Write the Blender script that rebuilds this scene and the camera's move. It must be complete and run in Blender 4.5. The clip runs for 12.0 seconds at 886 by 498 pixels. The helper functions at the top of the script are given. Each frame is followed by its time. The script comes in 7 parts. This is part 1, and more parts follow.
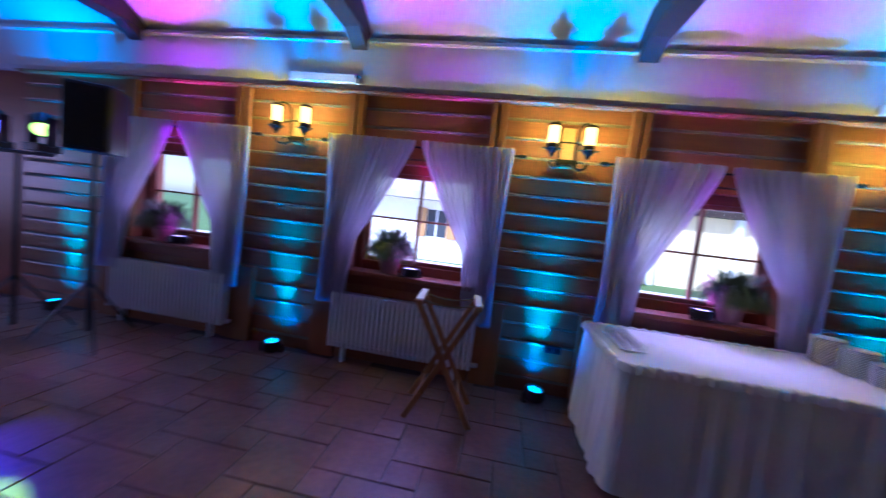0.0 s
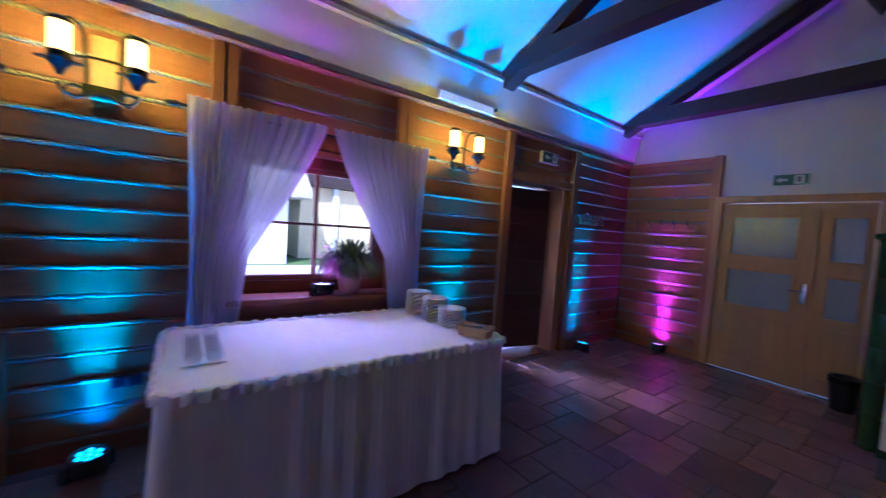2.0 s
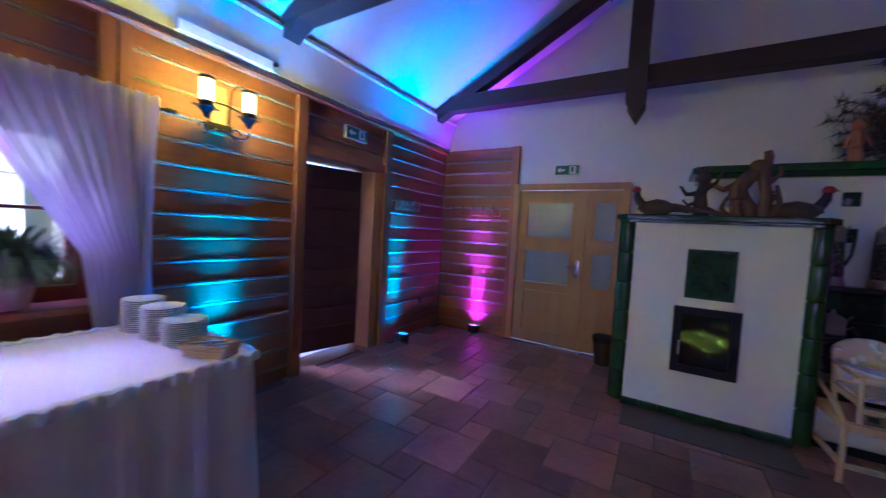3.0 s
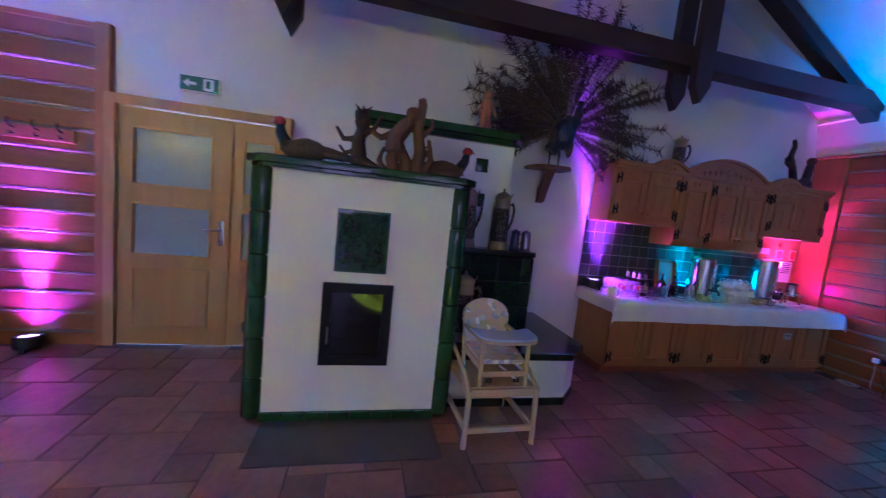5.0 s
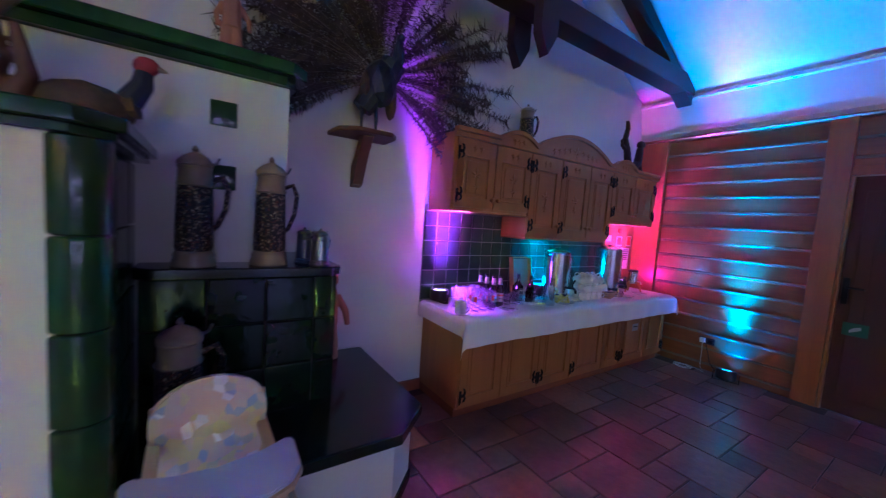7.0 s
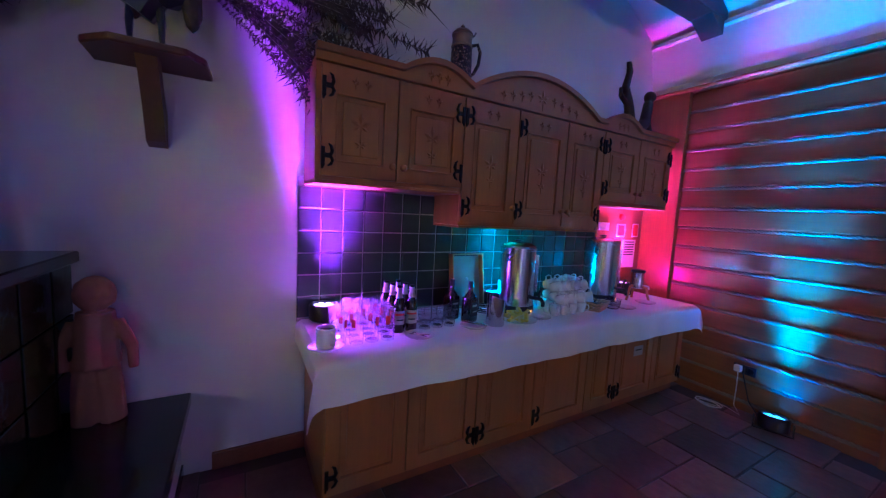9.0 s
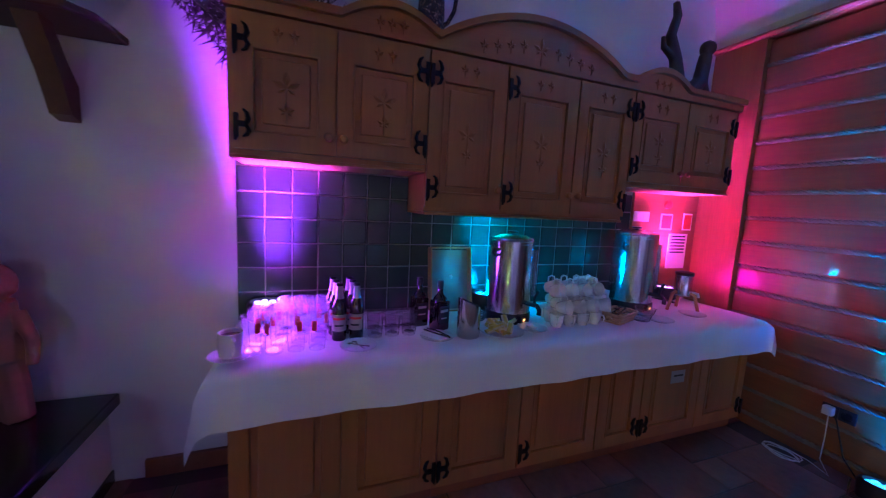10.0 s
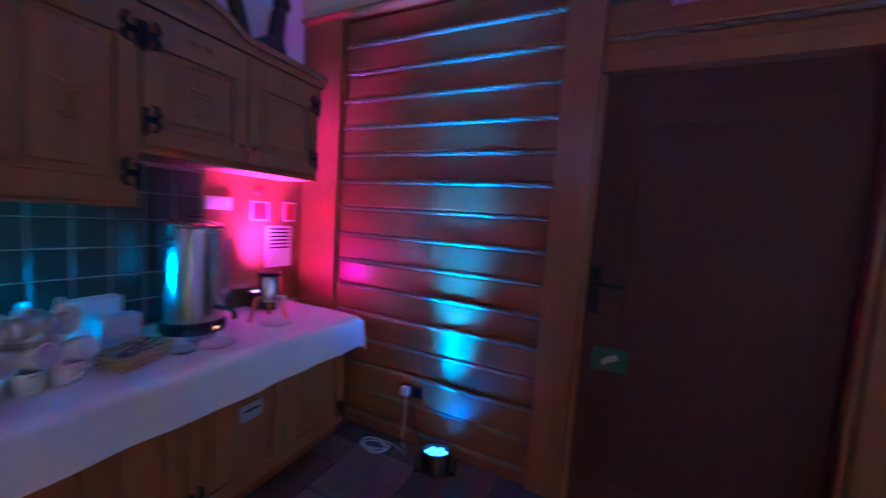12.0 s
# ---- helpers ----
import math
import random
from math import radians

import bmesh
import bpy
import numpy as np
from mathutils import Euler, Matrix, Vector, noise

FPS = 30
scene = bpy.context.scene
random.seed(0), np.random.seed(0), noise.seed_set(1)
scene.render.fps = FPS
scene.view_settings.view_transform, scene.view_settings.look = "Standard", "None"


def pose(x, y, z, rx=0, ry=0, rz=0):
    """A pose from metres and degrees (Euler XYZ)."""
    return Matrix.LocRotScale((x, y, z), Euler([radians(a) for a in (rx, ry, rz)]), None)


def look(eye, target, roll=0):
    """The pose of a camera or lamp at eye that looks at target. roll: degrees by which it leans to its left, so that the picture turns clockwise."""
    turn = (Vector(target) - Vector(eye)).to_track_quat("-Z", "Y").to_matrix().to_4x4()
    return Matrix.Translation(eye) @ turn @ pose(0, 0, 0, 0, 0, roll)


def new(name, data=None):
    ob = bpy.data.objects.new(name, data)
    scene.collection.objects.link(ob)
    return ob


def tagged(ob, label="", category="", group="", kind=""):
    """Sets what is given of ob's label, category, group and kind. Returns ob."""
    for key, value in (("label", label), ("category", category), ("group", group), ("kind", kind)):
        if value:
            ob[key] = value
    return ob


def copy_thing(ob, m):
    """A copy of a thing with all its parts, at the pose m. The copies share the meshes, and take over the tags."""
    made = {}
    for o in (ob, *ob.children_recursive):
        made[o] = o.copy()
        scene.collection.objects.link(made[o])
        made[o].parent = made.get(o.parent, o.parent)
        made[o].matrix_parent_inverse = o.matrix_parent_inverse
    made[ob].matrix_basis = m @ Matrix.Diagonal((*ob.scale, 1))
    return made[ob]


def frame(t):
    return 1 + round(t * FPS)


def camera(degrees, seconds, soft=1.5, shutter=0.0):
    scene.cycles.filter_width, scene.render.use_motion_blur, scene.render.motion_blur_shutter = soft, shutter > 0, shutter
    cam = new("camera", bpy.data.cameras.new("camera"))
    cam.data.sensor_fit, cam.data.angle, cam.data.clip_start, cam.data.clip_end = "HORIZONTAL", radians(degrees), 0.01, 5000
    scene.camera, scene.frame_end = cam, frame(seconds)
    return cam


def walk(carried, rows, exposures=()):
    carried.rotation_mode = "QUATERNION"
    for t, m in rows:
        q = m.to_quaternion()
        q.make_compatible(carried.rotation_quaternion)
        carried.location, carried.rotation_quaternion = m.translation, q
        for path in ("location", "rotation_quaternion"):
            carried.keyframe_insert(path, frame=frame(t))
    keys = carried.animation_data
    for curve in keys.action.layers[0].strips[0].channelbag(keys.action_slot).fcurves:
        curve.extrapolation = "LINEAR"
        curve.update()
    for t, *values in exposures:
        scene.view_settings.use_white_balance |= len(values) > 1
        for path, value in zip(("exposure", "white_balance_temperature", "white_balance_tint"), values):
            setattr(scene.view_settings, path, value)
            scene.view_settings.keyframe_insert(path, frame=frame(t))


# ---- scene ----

# The camera and its walk: seconds, eye, yaw, pitch, roll.
cam = camera(102, 12.0, soft=1.2, shutter=0.35)
ROWS = [
    (0, 2.778, 1.008, 1.447, 8.96, -4.36, 6.77),
    (0.5, 2.840, 1.163, 1.442, -10.98, -2.27, 4.94),
    (1, 2.993, 1.264, 1.432, -19.21, -1.93, 1.14),
    (1.5, 3.275, 1.364, 1.427, -23.91, -2.18, 2.33),
    (2, 3.604, 1.522, 1.451, -36.13, -3.08, 3.97),
    (2.5, 3.921, 1.535, 1.443, -48.33, -3.36, 2.16),
    (3, 4.296, 1.481, 1.420, -59.20, -2.99, 3.18),
    (3.5, 4.604, 1.475, 1.410, -73.31, -3.17, 5.18),
    (5.5, 5.755, 0.910, 1.430, -112.13, -6.19, 4.76),
    (6, 5.996, 0.687, 1.409, -119.36, -5.74, 3.53),
    (6.5, 6.227, 0.450, 1.423, -118.87, -5.61, 4.03),
    (7, 6.478, 0.222, 1.428, -123.60, -4.54, 4.01),
    (7.5, 6.627, -0.025, 1.401, -128.42, -3.45, 1.86),
    (9.5, 6.972, -1.297, 1.391, -114.60, -6.53, 3.54),
    (10, 7.054, -1.587, 1.363, -110.24, -6.98, 2.97),
    (10.5, 7.187, -1.853, 1.382, -109.81, -7.92, 0.66),
    (11, 7.140, -2.135, 1.386, -114.57, -7.22, 0.28),
    (11.5, 7.068, -2.356, 1.360, -129.66, -5.60, 3.24),
    (12, 7.061, -2.549, 1.347, -154.88, -4.64, 3.90),
]
EXPOSURE = [(t, stops + 1.5, kelvin, tint) for t, stops, kelvin, tint in ((0.0, -0.6, 4500, 29), (1.0, -0.65, 4500, 31), (2.0, -0.62, 4500, 33), (2.5, -0.6, 4500, 34), (3.0, -0.05, 4500, 36), (3.5, 0.5, 4600, 34), (5.5, 0.5, 4600, 32), (6.5, 0.6, 4600, 32), (7.5, 0.6, 4600, 36), (9.5, 0.1, 4700, 44), (10.5, 0.0, 4700, 44), (11.4, -0.05, 4850, 46), (12.0, 0.0, 4850, 48))]
walk(cam, [(t, pose(x, y, z, 90 + pitch, 0, yaw) @ pose(0, 0, 0, 0, 0, roll)) for t, x, y, z, yaw, pitch, roll in ROWS], EXPOSURE)

# ---- plan, in metres ----
WY, SY, GX, BX = 4.30, -4.37, 9.00, -6.0          # window wall, south wall, gable wall, rear wall
LOG_TOP, BAND_TOP = 2.60, 2.97
PITCH = 0.1645                                    # height of one log course
WINDOWS = (-0.56, 1.96, 4.47)                     # centres of the windows
EAVE, SLOPE = 3.02, 0.555                         # the ceiling's foot and rise

# ---- daylight ----
world = bpy.data.worlds.new("daylight")
scene.world = world
world.use_nodes = True
sky = world.node_tree.nodes.new("ShaderNodeTexSky")
sky.sky_type, sky.sun_disc, sky.sun_elevation, sky.sun_rotation = "NISHITA", False, radians(45), radians(217)
world.node_tree.links.new(sky.outputs["Color"], world.node_tree.nodes["Background"].inputs["Color"])
world.node_tree.nodes["Background"].inputs["Strength"].default_value = 0.15


def lamp(name, kind, m, watts, colour, **more):
    data = bpy.data.lights.new(name, kind)
    data.energy, data.color = watts * (1.0 if kind == "SUN" else 0.33), colour
    for key, value in more.items():
        if key == "size":
            data.shape, data.size, data.size_y = "RECTANGLE", value[0], value[1]
        elif key == "radius":
            data.shadow_soft_size = value
        elif key == "cone":
            data.spot_size, data.spot_blend = radians(value[0]), value[1]
        elif key == "spread":
            data.spread = radians(value)
        elif key == "angle":
            data.angle = radians(value)
    ob = new(name, data)
    ob.matrix_world = m
    return ob


lamp("sun", "SUN", look((-8, -4, 20), (4, 12, 0)), 5.0, (1.0, 0.95, 0.88), angle=0.5)
# violet-tinted area lamps outside each window stand in for the sky's light
for c in WINDOWS:
    lamp("daylight_fill", "AREA", look((c, 5.35, 2.95), (c, 3.7, 0.7)), 175, (0.70, 0.47, 1.0), size=(1.7, 1.2))
lamp("doorway_daylight", "AREA", look((6.545, 4.60, 0.9), (6.85, 3.75, 0.0)), 3.4, (0.95, 0.80, 1.0), size=(0.10, 1.2), spread=36)
# two fill lamps added at the unseen rear wall to brighten the room
for y, watts in ((-2.2, 14), (2.2, 30)):
    lamp("daylight_fill", "AREA", look((BX - 0.03, y, 1.6), (8, y, 1.2)), watts, (0.70, 0.50, 1.0), size=(1.3, 1.3))

CYAN, MAGENTA, VIOLET, PINK, AQUA = (0.0, 0.38, 1.0), (0.85, 0.03, 0.95), (0.50, 0.05, 1.0), (1.0, 0.0, 0.20), (0.0, 0.58, 1.0)
ORCHID, BLUE, WASH = (0.75, 0.04, 1.0), (0.0, 0.23, 1.0), (0.0, 0.30, 1.0)
# uplights: lens, aim, watts, colour, cone
UPLIGHTS = []
for x in (-1.9, 0.72, 3.22, 5.74, 7.85):
    UPLIGHTS += [((x, 4.18, 0.13), (x, 4.22, 1.0), 46, BLUE, 124), ((x, 4.14, 0.125), (x, 4.30, 0.95), 1000, WASH, 26), ((x, 4.16, 0.125), (x, 4.30, 2.0), 850, WASH, 22), ((x, 4.235, 0.125), (x, 4.02, 3.0), 1250, CYAN, 42)]
UPLIGHTS += [((c + 0.02, 4.225, 0.99), (c + 0.02, 3.98, 3.2), 440, MAGENTA, 44) for c in WINDOWS]
UPLIGHTS += [((c + 0.02, 4.21, 0.99), (c + 0.02, 4.15, 2.1), 420, (0.6, 0.05, 1.0), 52) for c in WINDOWS]
UPLIGHTS += [((c + 0.02, 4.27, 0.995), (c + 0.02, 4.27, 2.0), 14, MAGENTA, 168) for c in WINDOWS]
UPLIGHTS += [((8.88, 3.64, 0.13), (8.92, 3.64, 1.0), 90, (0.40, 0.02, 0.9), 124), ((8.85, 3.64, 0.125), (9.0, 3.64, 0.95), 1900, (0.24, 0.03, 1.0), 24), ((8.87, 3.64, 0.125), (9.0, 3.64, 1.8), 1500, (0.24, 0.03, 1.0), 20), ((8.83, 3.62, 0.125), (8.78, 3.62, 3.0), 380, ORCHID, 44)]
UPLIGHTS += [((7.80, -4.25, 0.13), (7.80, -4.29, 1.0), 26, BLUE, 116), ((7.80, -4.21, 0.125), (7.80, -4.37, 0.95), 1600, WASH, 24), ((7.80, -4.23, 0.125), (7.80, -4.37, 2.0), 1100, WASH, 19), ((7.80, -4.30, 0.125), (7.80, -4.05, 3.0), 620, CYAN, 44)]
UPLIGHTS += [((8.90, -1.40, 0.87), (8.95, -1.50, 2.4), 1700, VIOLET, 50), ((8.86, -1.285, 0.87), (8.94, -1.26, 2.4), 430, (0.58, 0.05, 1.0), 23), ((8.84, -1.27, 0.87), (8.95, -1.24, 2.4), 1.6, (0.55, 0.06, 1.0), 150), ((8.88, -1.38, 0.89), (8.50, -1.58, 0.93), 50, (0.6, 0.10, 1.0), 125)]
UPLIGHTS += [((8.90, -2.54, 0.87), (8.95, -2.54, 2.4), 420, AQUA, 56), ((8.86, -2.54, 0.88), (8.6, -2.9, 1.05), 95, AQUA, 165)]
# the first pink beam is added beside the uplight, to pass the cupboard's end
UPLIGHTS += [((8.80, -4.24, 0.87), (8.80, -4.25, 3.0), 220, (1.0, 0.02, 0.55), 18), ((8.88, -3.97, 0.87), (8.93, -4.03, 2.4), 420, (1.0, 0.07, 0.90), 74), ((8.84, -3.97, 0.88), (8.6, -4.3, 1.25), 23, (1.0, 0.01, 0.42), 150)]
for eye, aim, watts, tint_of, width in UPLIGHTS:
    lamp("uplight_lamp", "SPOT", look(eye, aim), watts, tint_of, radius=0.09 if eye[0] > 8 and eye[2] > 0.5 else 0.07 if width < 30 else 0.02, cone=(width, 1.0))
SCONCES = (0.72, 3.24, 5.70)
for c in SCONCES:
    for d in (-0.145, 0.145):
        lamp("sconce_lamp", "POINT", Matrix.Translation((c + d, 4.13, 2.27)), 23.0, (1.0, 0.74, 0.0), radius=0.04)
# moving heads beside the loudspeaker
lamp("floor_beam", "SPOT", look((-1.32, 3.45, 1.90), (0.76, 2.1, 0)), 420, (0.55, 1.0, 0.05), radius=0.03, cone=(6, 0.3))
lamp("floor_beam", "SPOT", look((-1.85, 3.45, 1.70), (0.6, 2.4, 0)), 120, (0.12, 0.05, 1.0), radius=0.05, cone=(12, 0.5))
# beams added onto unseen floor spots, so stove glass and tiles mirror coloured light
for eye, aim, watts, tint_of in (((-1.32, 3.45, 1.90), (4.75, 0.95, 0), 80000, (0.55, 1.0, 0.04)), ((-1.32, 3.45, 1.90), (4.55, 0.62, 0), 80000, (0.55, 1.0, 0.04)), ((-1.32, 3.45, 1.90), (3.6, 0.3, 0), 20000, (0.55, 1.0, 0.04)), ((-1.85, 3.45, 1.70), (3.4, -0.3, 0), 30000, (0.20, 0.06, 1.0))):
    lamp("floor_beam", "SPOT", look(eye, aim), watts, tint_of, radius=0.01, cone=(3, 0.4))


# ---- materials ----
def node(tree, kind, **values):
    n = tree.nodes.new(kind)
    for key, value in values.items():
        n.inputs[key.replace("_", " ")].default_value = value
    return n


def material(name, colour, rough=0.6, metal=0.0, vary=0.12, grain=40.0, stain=3.0, bump=0.15, stretch=(1, 1, 1), piece=0.0, coat=0.0, second=None, bump_size=0.004):
    """A surface with fine grain, broad stains, relief, and a change from piece to piece."""
    m = bpy.data.materials.new(name)
    m.use_nodes = True
    t = m.node_tree
    b = t.nodes["Principled BSDF"]
    link = t.links.new
    co = t.nodes.new("ShaderNodeTexCoord")
    info = t.nodes.new("ShaderNodeObjectInfo")
    shift = t.nodes.new("ShaderNodeVectorMath")
    shift.operation = "MULTIPLY_ADD"
    link(info.outputs["Random"], shift.inputs[0])
    shift.inputs[1].default_value = (7.3, 3.1, 5.7)
    link(co.outputs["Object"], shift.inputs[2])
    mp = t.nodes.new("ShaderNodeMapping")
    mp.inputs["Scale"].default_value = stretch
    link(shift.outputs[0], mp.inputs["Vector"])
    fine = node(t, "ShaderNodeTexNoise", Scale=grain, Detail=5.0, Roughness=0.6)
    broad = node(t, "ShaderNodeTexNoise", Scale=stain, Detail=3.0, Roughness=0.55)
    link(mp.outputs[0], fine.inputs["Vector"])
    link(mp.outputs[0], broad.inputs["Vector"])
    mix = t.nodes.new("ShaderNodeMix")
    mix.data_type = "RGBA"
    dark = tuple(c * (1 - 1.6 * vary) for c in colour)
    light = second or tuple(min(1, c * (1 + vary)) for c in colour)
    mix.inputs["A"].default_value, mix.inputs["B"].default_value = (*dark, 1), (*light, 1)
    add = t.nodes.new("ShaderNodeMath")
    add.operation = "MULTIPLY_ADD"
    link(fine.outputs[0], add.inputs[0])
    add.inputs[1].default_value = 0.5
    half = t.nodes.new("ShaderNodeMath")
    half.operation = "MULTIPLY_ADD"
    link(broad.outputs[0], half.inputs[0])
    half.inputs[1].default_value, half.inputs[2].default_value = 0.9, -0.2
    link(half.outputs[0], add.inputs[2])
    link(add.outputs[0], mix.inputs["Factor"])
    hue = t.nodes.new("ShaderNodeHueSaturation")
    link(mix.outputs["Result"], hue.inputs["Color"])
    val = t.nodes.new("ShaderNodeMath")
    val.operation = "MULTIPLY_ADD"
    link(info.outputs["Random"], val.inputs[0])
    val.inputs[1].default_value, val.inputs[2].default_value = piece, 1 - piece / 2
    link(val.outputs[0], hue.inputs["Value"])
    link(hue.outputs[0], b.inputs["Base Color"])
    rr = t.nodes.new("ShaderNodeMath")
    rr.operation = "MULTIPLY_ADD"
    link(broad.outputs[0], rr.inputs[0])
    rr.inputs[1].default_value, rr.inputs[2].default_value = 0.25 * rough, 0.87 * rough
    link(rr.outputs[0], b.inputs["Roughness"])
    b.inputs["Metallic"].default_value = metal
    b.inputs["Coat Weight"].default_value = coat
    if bump:
        bp = node(t, "ShaderNodeBump", Strength=bump, Distance=bump_size)
        link(fine.outputs[0], bp.inputs["Height"])
        link(bp.outputs[0], b.inputs["Normal"])
    return m


def wood(name, colour, axis, vary=0.25, rough=0.45, piece=0.25, coat=0.0, bump=0.2):
    """Wood with its grain along x, y or z."""
    stretch = [9.0, 9.0, 9.0]
    stretch["xyz".index(axis)] = 0.6
    return material(name, colour, rough, 0, vary, 9.0, 1.2, bump, stretch, piece, coat, bump_size=0.003)


def glowing(name, colour, strength):
    m = bpy.data.materials.new(name)
    m.use_nodes = True
    b = m.node_tree.nodes["Principled BSDF"]
    b.inputs["Base Color"].default_value = (*[0.3 + 0.5 * c for c in colour], 1)
    b.inputs["Emission Color"].default_value = (*colour, 1)
    b.inputs["Emission Strength"].default_value = strength * 0.33
    return m


def glass(name, colour=(1, 1, 1), rough=0.0, ior=1.45):
    m = bpy.data.materials.new(name)
    m.use_nodes = True
    b = m.node_tree.nodes["Principled BSDF"]
    b.inputs["Base Color"].default_value = (*colour, 1)
    b.inputs["Transmission Weight"].default_value = 1.0
    b.inputs["Roughness"].default_value = rough
    b.inputs["IOR"].default_value = ior
    return m


def thin_glass(name):
    """Clear thin-walled glass: see-through, with gloss that grows at the edge and a faint bloom."""
    m = bpy.data.materials.new(name)
    m.use_nodes = True
    t = m.node_tree
    t.nodes.remove(t.nodes["Principled BSDF"])
    clear, gloss, bloom = t.nodes.new("ShaderNodeBsdfTransparent"), t.nodes.new("ShaderNodeBsdfGlossy"), t.nodes.new("ShaderNodeBsdfTranslucent")
    clear.inputs["Color"].default_value = (0.98, 0.98, 0.99, 1)
    gloss.inputs["Roughness"].default_value = 0.06
    bloom.inputs["Color"].default_value = (0.8, 0.8, 0.82, 1)
    edge = node(t, "ShaderNodeLayerWeight", Blend=0.06)
    a, b = t.nodes.new("ShaderNodeMixShader"), t.nodes.new("ShaderNodeMixShader")
    t.links.new(edge.outputs["Fresnel"], a.inputs[0])
    t.links.new(clear.outputs[0], a.inputs[1])
    t.links.new(gloss.outputs[0], a.inputs[2])
    b.inputs[0].default_value = 0.10
    t.links.new(a.outputs[0], b.inputs[1])
    t.links.new(bloom.outputs[0], b.inputs[2])
    t.links.new(b.outputs[0], t.nodes["Material Output"].inputs["Surface"])
    return m


def sheer(name, colour, through_share=0.36, open_share=0.12):
    """Thin woven cloth that lets light through."""
    m = bpy.data.materials.new(name)
    m.use_nodes = True
    t = m.node_tree
    t.nodes.remove(t.nodes["Principled BSDF"])
    out = t.nodes["Material Output"]
    co = t.nodes.new("ShaderNodeTexCoord")
    nz = node(t, "ShaderNodeTexNoise", Scale=60.0, Detail=3.0)
    t.links.new(co.outputs["Object"], nz.inputs["Vector"])
    tint = t.nodes.new("ShaderNodeMix")
    tint.data_type = "RGBA"
    tint.inputs["A"].default_value, tint.inputs["B"].default_value = (*[c * 0.9 for c in colour], 1), (*colour, 1)
    t.links.new(nz.outputs[0], tint.inputs["Factor"])
    d, tr, cl = t.nodes.new("ShaderNodeBsdfDiffuse"), t.nodes.new("ShaderNodeBsdfTranslucent"), t.nodes.new("ShaderNodeBsdfTransparent")
    t.links.new(tint.outputs["Result"], d.inputs["Color"])
    t.links.new(tint.outputs["Result"], tr.inputs["Color"])
    a, b = t.nodes.new("ShaderNodeMixShader"), t.nodes.new("ShaderNodeMixShader")
    a.inputs[0].default_value, b.inputs[0].default_value = through_share, open_share
    t.links.new(d.outputs[0], a.inputs[1]), t.links.new(tr.outputs[0], a.inputs[2])
    t.links.new(a.outputs[0], b.inputs[1]), t.links.new(cl.outputs[0], b.inputs[2])
    t.links.new(b.outputs[0], out.inputs["Surface"])
    return m


M_LOG = wood("varnished_log", (0.29, 0.112, 0.034), "x", rough=0.38, coat=0.15)
M_LOG_Y = wood("varnished_log_gable", (0.29, 0.112, 0.034), "y", rough=0.38, coat=0.15)
M_POST = wood("varnished_post", (0.33, 0.13, 0.038), "z", rough=0.38, coat=0.15)
M_REDWOOD = wood("reddish_board", (0.26, 0.075, 0.025), "x", rough=0.42)
M_ROPE = material("hemp_rope", (0.27, 0.215, 0.14), 0.85, 0, 0.3, 120, 8, 0.4)
M_PLASTER = material("white_plaster", (0.76, 0.74, 0.72), 0.85, 0, 0.05, 30, 0.9, 0.25)
M_CEIL = material("cream_ceiling", (0.74, 0.72, 0.68), 0.85, 0, 0.05, 25, 0.5, 0.15)
M_BEAM_Y = wood("dark_beam", (0.034, 0.018, 0.011), "y", rough=0.6)
M_BEAM_Z = wood("dark_beam_upright", (0.034, 0.018, 0.011), "z", rough=0.6)
M_TILE = material("terracotta_floor_tile", (0.23, 0.085, 0.060), 0.34, 0, 0.45, 22, 3.0, 0.45, piece=0.8, second=(0.36, 0.18, 0.13), bump_size=0.006)
M_GROUT = material("dark_grout", (0.10, 0.08, 0.07), 0.9, 0, 0.2, 60, 3, 0.3)
M_OAK = wood("light_oak", (0.46, 0.245, 0.085), "z", vary=0.18, rough=0.42, piece=0.1)
M_OAK_Y = wood("light_oak_crosswise", (0.46, 0.245, 0.085), "y", vary=0.18, rough=0.42, piece=0.1)
M_OAK_X = wood("light_oak_along", (0.46, 0.245, 0.085), "x", vary=0.18, rough=0.42, piece=0.1)
M_DARKDOOR = wood("dark_brown_door", (0.12, 0.048, 0.024), "z", rough=0.5)
M_REDDOOR = wood("red_brown_door", (0.075, 0.021, 0.010), "z", rough=0.6, piece=0.05)
M_GREEN = material("dark_green_glaze", (0.012, 0.045, 0.016), 0.12, 0, 0.35, 11, 5, 0.35, piece=0.35, second=(0.03, 0.10, 0.03), bump_size=0.012)
M_BLACKGREEN = material("black_green_glaze", (0.010, 0.020, 0.012), 0.18, 0, 0.3, 10, 4, 0.15, coat=0.15)
M_STOVEWHITE = material("white_stove_render", (0.80, 0.79, 0.76), 0.8, 0, 0.04, 50, 1.5, 0.35)
M_IRON = material("black_iron", (0.012, 0.012, 0.013), 0.45, 0.6, 0.3, 60, 10, 0.3)
M_BLACK = material("black_plastic", (0.012, 0.012, 0.014), 0.4, 0, 0.2, 80, 10, 0.1)
M_WHITE = material("white_enamel", (0.78, 0.78, 0.77), 0.35, 0, 0.04, 30, 4, 0.05)
M_LINEN = material("white_table_linen", (0.87, 0.86, 0.85), 0.85, 0, 0.05, 160, 4, 0.3)
M_CREAMCLOTH = material("cream_skirting_cloth", (0.84, 0.80, 0.75), 0.8, 0, 0.06, 120, 3, 0.2)
M_SHEER = sheer("sheer_white_voile", (0.74, 0.71, 0.78))
M_PANE = glass("window_glass", (0.97, 1, 0.98), 0.0, 1.1)
M_CLEAR = thin_glass("drinking_glass")
